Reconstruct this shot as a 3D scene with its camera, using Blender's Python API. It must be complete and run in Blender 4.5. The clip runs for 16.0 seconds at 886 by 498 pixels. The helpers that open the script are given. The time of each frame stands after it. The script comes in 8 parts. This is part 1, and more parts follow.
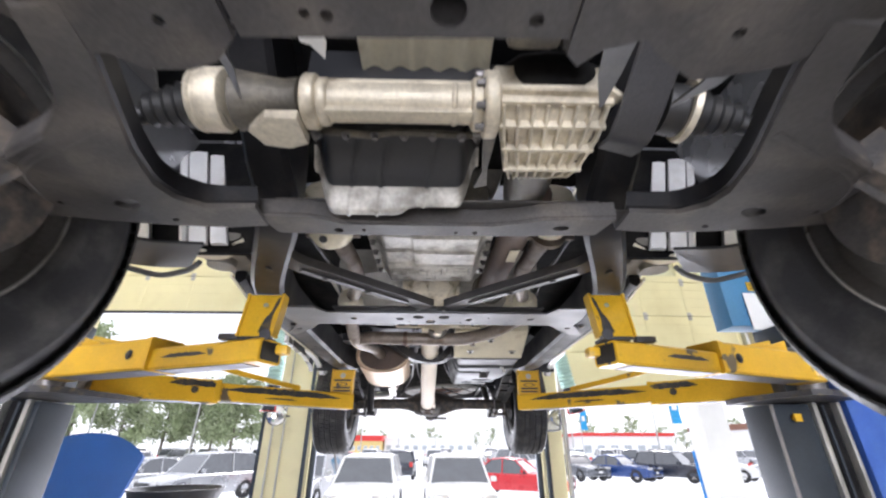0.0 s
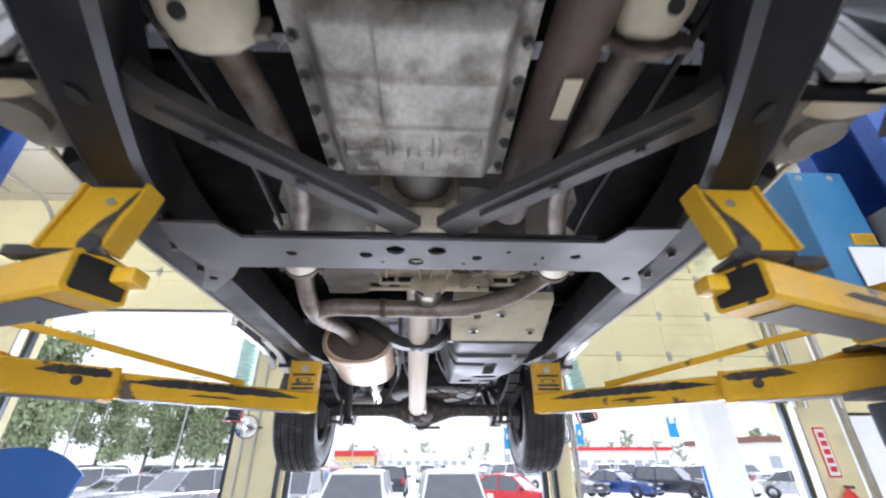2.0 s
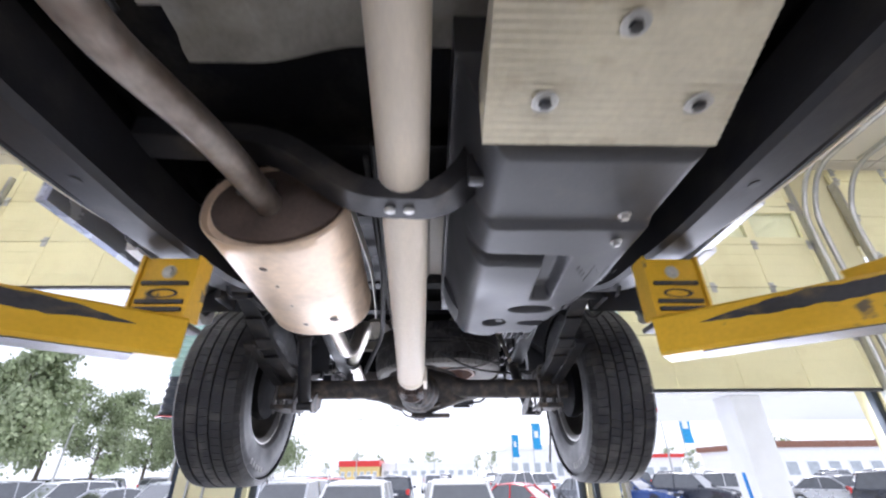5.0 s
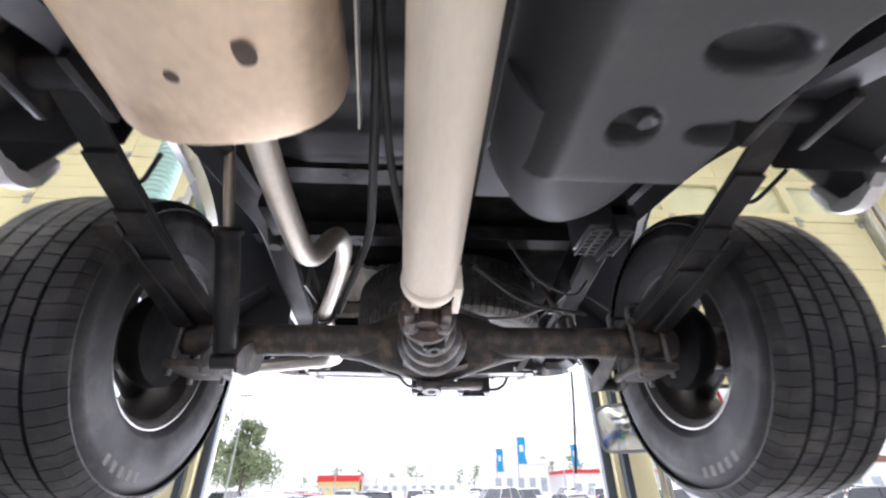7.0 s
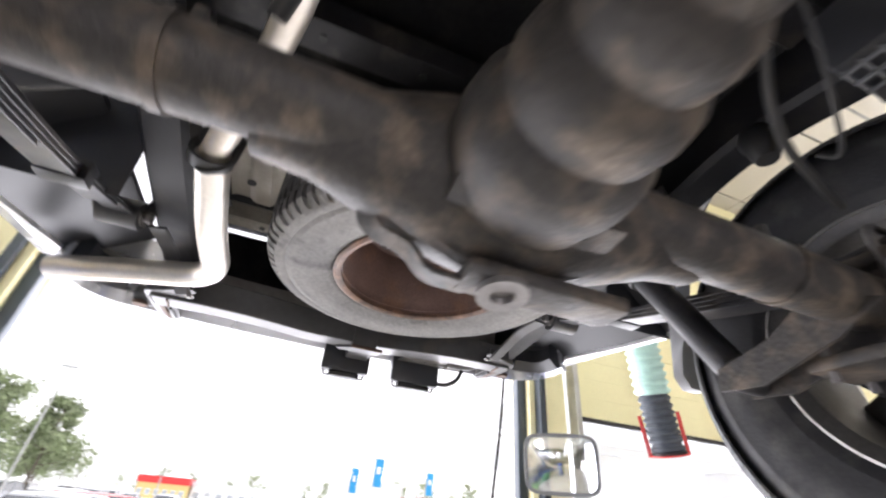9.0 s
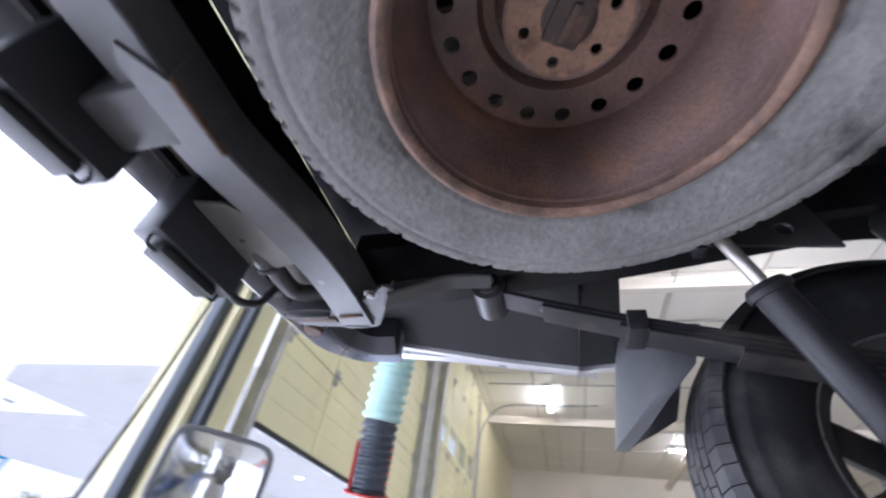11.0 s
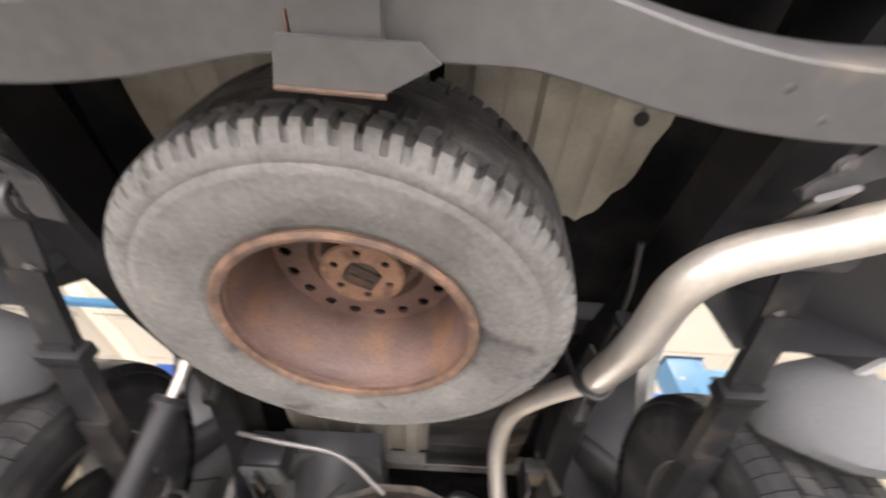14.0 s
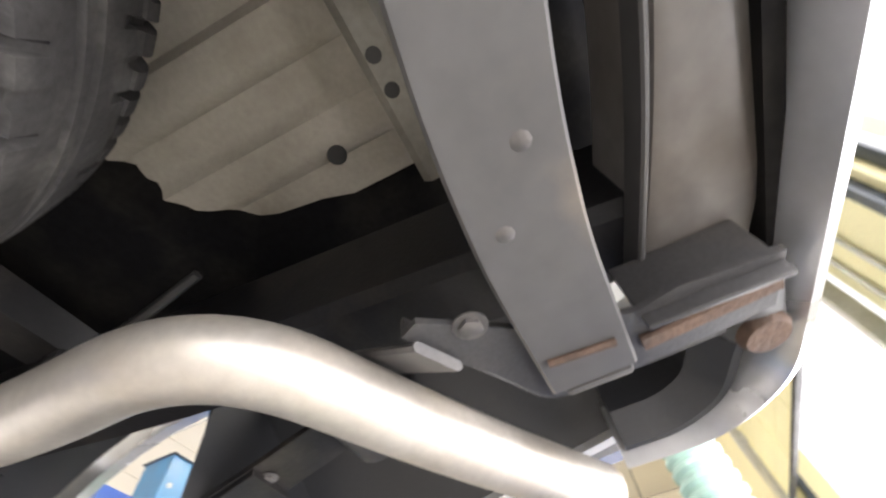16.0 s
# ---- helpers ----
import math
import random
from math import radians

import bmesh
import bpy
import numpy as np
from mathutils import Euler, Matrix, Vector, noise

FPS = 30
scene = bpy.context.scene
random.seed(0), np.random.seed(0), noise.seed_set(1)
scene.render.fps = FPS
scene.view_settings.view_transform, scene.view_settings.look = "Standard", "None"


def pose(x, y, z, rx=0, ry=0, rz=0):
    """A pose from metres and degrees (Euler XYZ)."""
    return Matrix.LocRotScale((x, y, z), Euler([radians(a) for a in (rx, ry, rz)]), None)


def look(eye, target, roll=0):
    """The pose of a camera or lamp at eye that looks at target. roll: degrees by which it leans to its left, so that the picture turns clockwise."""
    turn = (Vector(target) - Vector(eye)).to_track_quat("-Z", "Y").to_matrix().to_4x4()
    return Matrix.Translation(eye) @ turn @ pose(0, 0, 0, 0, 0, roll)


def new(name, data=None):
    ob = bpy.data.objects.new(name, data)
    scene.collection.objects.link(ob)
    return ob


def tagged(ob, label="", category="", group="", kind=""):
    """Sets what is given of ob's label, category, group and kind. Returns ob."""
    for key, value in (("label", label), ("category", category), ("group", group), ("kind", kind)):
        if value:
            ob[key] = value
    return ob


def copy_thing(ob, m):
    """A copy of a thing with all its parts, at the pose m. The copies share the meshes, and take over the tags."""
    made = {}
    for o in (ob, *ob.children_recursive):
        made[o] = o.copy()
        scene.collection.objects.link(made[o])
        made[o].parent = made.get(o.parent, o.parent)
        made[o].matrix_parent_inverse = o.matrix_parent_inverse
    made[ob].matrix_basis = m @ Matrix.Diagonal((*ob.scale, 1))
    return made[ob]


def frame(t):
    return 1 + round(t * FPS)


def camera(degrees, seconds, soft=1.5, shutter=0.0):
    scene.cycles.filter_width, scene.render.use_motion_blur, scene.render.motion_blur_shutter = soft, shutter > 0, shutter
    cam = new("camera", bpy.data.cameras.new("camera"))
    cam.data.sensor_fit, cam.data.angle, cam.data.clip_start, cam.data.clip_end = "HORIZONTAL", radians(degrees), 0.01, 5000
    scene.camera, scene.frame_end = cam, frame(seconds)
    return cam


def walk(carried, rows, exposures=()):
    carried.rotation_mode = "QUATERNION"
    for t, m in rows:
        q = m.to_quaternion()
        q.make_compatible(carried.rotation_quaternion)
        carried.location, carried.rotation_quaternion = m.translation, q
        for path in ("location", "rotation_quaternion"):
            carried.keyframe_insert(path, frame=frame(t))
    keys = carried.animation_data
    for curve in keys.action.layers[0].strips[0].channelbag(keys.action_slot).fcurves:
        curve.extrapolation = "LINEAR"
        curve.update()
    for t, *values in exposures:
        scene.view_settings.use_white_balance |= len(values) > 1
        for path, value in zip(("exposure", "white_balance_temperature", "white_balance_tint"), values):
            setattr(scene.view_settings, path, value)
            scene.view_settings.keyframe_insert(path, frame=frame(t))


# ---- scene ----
cam = camera(94.0, 16.0, soft=2.2, shutter=0.5)
PATH = [
    (0, (-0.016, -0.001, 1.89), (0.023, 1.802, 2.754), 0.1),
    (0.5, (0.001, 0.168, 1.889), (0.048, 1.961, 2.773), 0.1),
    (1, (0.035, 0.314, 1.89), (0.083, 2.101, 2.787), 0.0),
    (1.5, (0.032, 0.467, 1.888), (0.085, 2.248, 2.797), 0.1),
    (2, (0.002, 0.645, 1.893), (0.068, 2.421, 2.81), -0.1),
    (2.5, (0.007, 0.84, 1.888), (0.07, 2.613, 2.811), -0.1),
    (3, (0.044, 1.023, 1.895), (0.097, 2.79, 2.829), -0.1),
    (3.2, (0.042, 1.09, 1.895), (0.095, 2.857, 2.832), -0.2),
    (5.3, (0.005, 1.962, 1.881), (0.059, 3.72, 2.833), -0.8),
    (5.5, (-0.017, 2.062, 1.88), (0.046, 3.819, 2.833), -1.1),
    (6, (-0.055, 2.283, 1.88), (0.03, 4.041, 2.831), -1.3),
    (6.5, (-0.036, 2.518, 1.889), (0.053, 4.264, 2.86), -0.6),
    (7, (-0.081, 2.719, 1.875), (0.037, 4.448, 2.873), -0.6),
    (7.5, (-0.141, 2.941, 1.893), (0.026, 4.654, 2.911), 0.1),
    (8, (-0.147, 3.129, 1.904), (0.097, 4.817, 2.949), 1.4),
    (8.5, (-0.147, 3.32, 1.914), (0.221, 4.98, 2.968), 3.0),
    (9, (-0.205, 3.56, 1.921), (0.342, 5.15, 3.005), 5.2),
    (9.2, (-0.231, 3.658, 1.931), (0.394, 5.209, 3.028), 6.1),
    (11.5, (-0.099, 4.622, 1.964), (1.373, 4.704, 3.315), 10.3),
    (12, (-0.006, 4.73, 1.972), (1.359, 4.382, 3.391), 11.8),
    (12.5, (0.02, 4.869, 1.975), (1.096, 4.054, 3.451), 11.1),
    (13, (-0.035, 4.963, 1.98), (0.772, 3.888, 3.461), 11.2),
    (13.5, (-0.111, 4.998, 1.974), (0.345, 3.739, 3.46), 7.8),
    (14, (-0.086, 5.025, 1.99), (-0.117, 3.663, 3.455), 2.7),
    (14.5, (-0.135, 4.988, 1.98), (-0.551, 3.731, 3.478), 1.1),
    (15, (-0.259, 4.925, 2.024), (-0.972, 3.934, 3.608), -1.1),
    (15.5, (-0.319, 4.889, 2.123), (-1.279, 4.276, 3.767), -8.3),
    (16, (-0.309, 4.869, 2.172), (-1.371, 4.539, 3.835), -10.2),
]
EXPOSURES = [(0, 0.74, 6200, 14), (3, 0.68, 5750, 14), (6, 0.60, 6000, 16), (8.5, 0.92, 6400, 14), (9.2, 0.94, 6500, 14), (10.3, 0.60, 6150, 16), (11.4, 0.16, 5450, 18), (12.2, 0.40, 5850, 18), (13, 0.74, 6500, 16), (13.5, 0.78, 6750, 16), (14, 1.04, 7050, 15), (15, 1.04, 7000, 12), (16, 0.94, 6850, 12)]
walk(cam, [(t, look(eye, target, roll)) for t, eye, target, roll in PATH], EXPOSURES)

# ---- world, sun, exposure ----
world = bpy.data.worlds.new("overcast_sky")
scene.world = world
world.use_nodes = True
wn = world.node_tree.nodes
sky = wn.new("ShaderNodeTexSky")
sky.sky_type = "NISHITA"
sky.sun_disc = False
sky.sun_elevation = radians(48)
sky.sun_rotation = radians(20)
sky.air_density, sky.dust_density, sky.ozone_density = 1.0, 5.0, 1.0
wn["Background"].inputs["Strength"].default_value = 0.15
# an even cloud deck in front of the clear sky
cloud = wn.new("ShaderNodeMix")
cloud.data_type = "RGBA"
cloud.inputs[0].default_value = 0.85
cloud.inputs[7].default_value = (6.8, 6.9, 7.2, 1)
world.node_tree.links.new(sky.outputs["Color"], cloud.inputs[6])
world.node_tree.links.new(cloud.outputs[2], wn["Background"].inputs["Color"])
sun = new("sun", bpy.data.lights.new("sun", "SUN"))
sun.data.energy, sun.data.angle, sun.data.color = 1.5, radians(14), (1, 0.97, 0.92)
sun.matrix_world = look((8, 22, 26), (0, 0, 0))


def area(name, m, sx, sy, watts, color=(1, 1, 1)):
    lamp = bpy.data.lights.new(name, "AREA")
    lamp.shape, lamp.size, lamp.size_y, lamp.energy, lamp.color = "RECTANGLE", sx, sy, watts, color
    ob = new(name, lamp)
    ob.matrix_world = m
    return ob


# area lamps: daylight in the far openings, and an added fill behind the lens
area("daylight_front_bay", look((0, -6.9, 2.1), (0, 0, 1.6)), 4.4, 3.6, 400, (0.95, 0.95, 1.0))
area("daylight_rear_bay", look((-0.2, 6.6, 2.1), (0, 0, 1.2)), 3.0, 4.0, 140, (0.94, 0.94, 1.0))
area("daylight_left_bay", look((-3.8, 6.6, 1.9), (-3, 0, 1.2)), 2.8, 3.4, 130, (0.94, 0.94, 1.0))
area("daylight_right_bay", look((3.2, 6.6, 1.3), (3, 0, 0.8)), 2.8, 2.4, 110, (0.94, 0.94, 1.0))


# ---- materials ----
def mat(name, color, rough=0.5, metal=0.0, var=0.25, scale=6.0, grain=90.0, bump=0.15, second=None, patch=0.5, sharp=0.12, spec=0.5, coat=0.0, stretch=(1, 1, 1), rnd=0.0):
    """Base colour varied by a coarse and a fine noise, patches of a second colour, and fine relief."""
    m = bpy.data.materials.new(name)
    m.use_nodes = True
    nt = m.node_tree
    N, L = nt.nodes, nt.links
    b = N["Principled BSDF"]
    b.inputs["Metallic"].default_value = metal
    b.inputs["Specular IOR Level"].default_value = spec
    b.inputs["Coat Weight"].default_value = coat
    tc, mp = N.new("ShaderNodeTexCoord"), N.new("ShaderNodeMapping")
    mp.inputs["Scale"].default_value = stretch
    L.new(tc.outputs["Object"], mp.inputs["Vector"])

    def tex(s, det=5.0):
        n = N.new("ShaderNodeTexNoise")
        n.inputs["Scale"].default_value, n.inputs["Detail"].default_value = s, det
        L.new(mp.outputs["Vector"], n.inputs["Vector"])
        return n.outputs["Fac"]

    def remap(fac, a, z, lo, hi):
        r = N.new("ShaderNodeMapRange")
        r.inputs["From Min"].default_value, r.inputs["From Max"].default_value = a, z
        r.inputs["To Min"].default_value, r.inputs["To Max"].default_value = lo, hi
        L.new(fac, r.inputs["Value"])
        return r.outputs["Result"]

    def mixc(fac, a, c, mode="MIX"):
        x = N.new("ShaderNodeMix")
        x.data_type, x.blend_type = "RGBA", mode
        if isinstance(fac, float):
            x.inputs[0].default_value = fac
        else:
            L.new(fac, x.inputs[0])
        for v, k in ((a, 6), (c, 7)):
            if isinstance(v, tuple):
                x.inputs[k].default_value = (*v, 1)
            else:
                L.new(v, x.inputs[k])
        return x.outputs[2]

    big, fine = tex(scale), tex(grain, 3.0)
    col = color
    if second:
        col = mixc(remap(tex(scale * 1.7, 9.0), patch - sharp, patch + sharp, 0, 1), color, second)
    lo, hi = tuple(max(0, 1 - var) for _ in range(3)), tuple(1 + var * 0.6 for _ in range(3))
    shade = mixc(remap(big, 0.3, 0.7, 0, 1), lo, hi)
    shade2 = mixc(remap(fine, 0.3, 0.7, 0, 1), tuple(1 - var * 0.5 for _ in range(3)), tuple(1 + var * 0.3 for _ in range(3)))
    col = mixc(1.0, col, shade, "MULTIPLY")
    col = mixc(1.0, col, shade2, "MULTIPLY")
    if rnd:
        oi = N.new("ShaderNodeObjectInfo")
        v = remap(oi.outputs["Random"], 0, 1, 1 - rnd, 1 + rnd)
        cc = N.new("ShaderNodeCombineColor")
        for k in range(3):
            L.new(v, cc.inputs[k])
        col = mixc(1.0, col, cc.outputs[0], "MULTIPLY")
    L.new(col, b.inputs["Base Color"])
    L.new(remap(big, 0.3, 0.7, max(0.03, rough - 0.12), min(1, rough + 0.12)), b.inputs["Roughness"])
    if bump:
        bp = N.new("ShaderNodeBump")
        bp.inputs["Strength"].default_value, bp.inputs["Distance"].default_value = bump, 0.004
        L.new(fine, bp.inputs["Height"])
        L.new(bp.outputs["Normal"], b.inputs["Normal"])
    return m


def glass(name, tint=(0.9, 0.95, 0.95)):
    m = bpy.data.materials.new(name)
    m.use_nodes = True
    b = m.node_tree.nodes["Principled BSDF"]
    b.inputs["Base Color"].default_value = (*tint, 1)
    b.inputs["Roughness"].default_value = 0.03
    b.inputs["Transmission Weight"].default_value = 1.0
    return m


def glow(name, color, strength):
    m = bpy.data.materials.new(name)
    m.use_nodes = True
    b = m.node_tree.nodes["Principled BSDF"]
    b.inputs["Emission Color"].default_value = (*color, 1)
    b.inputs["Emission Strength"].default_value = strength
    return m


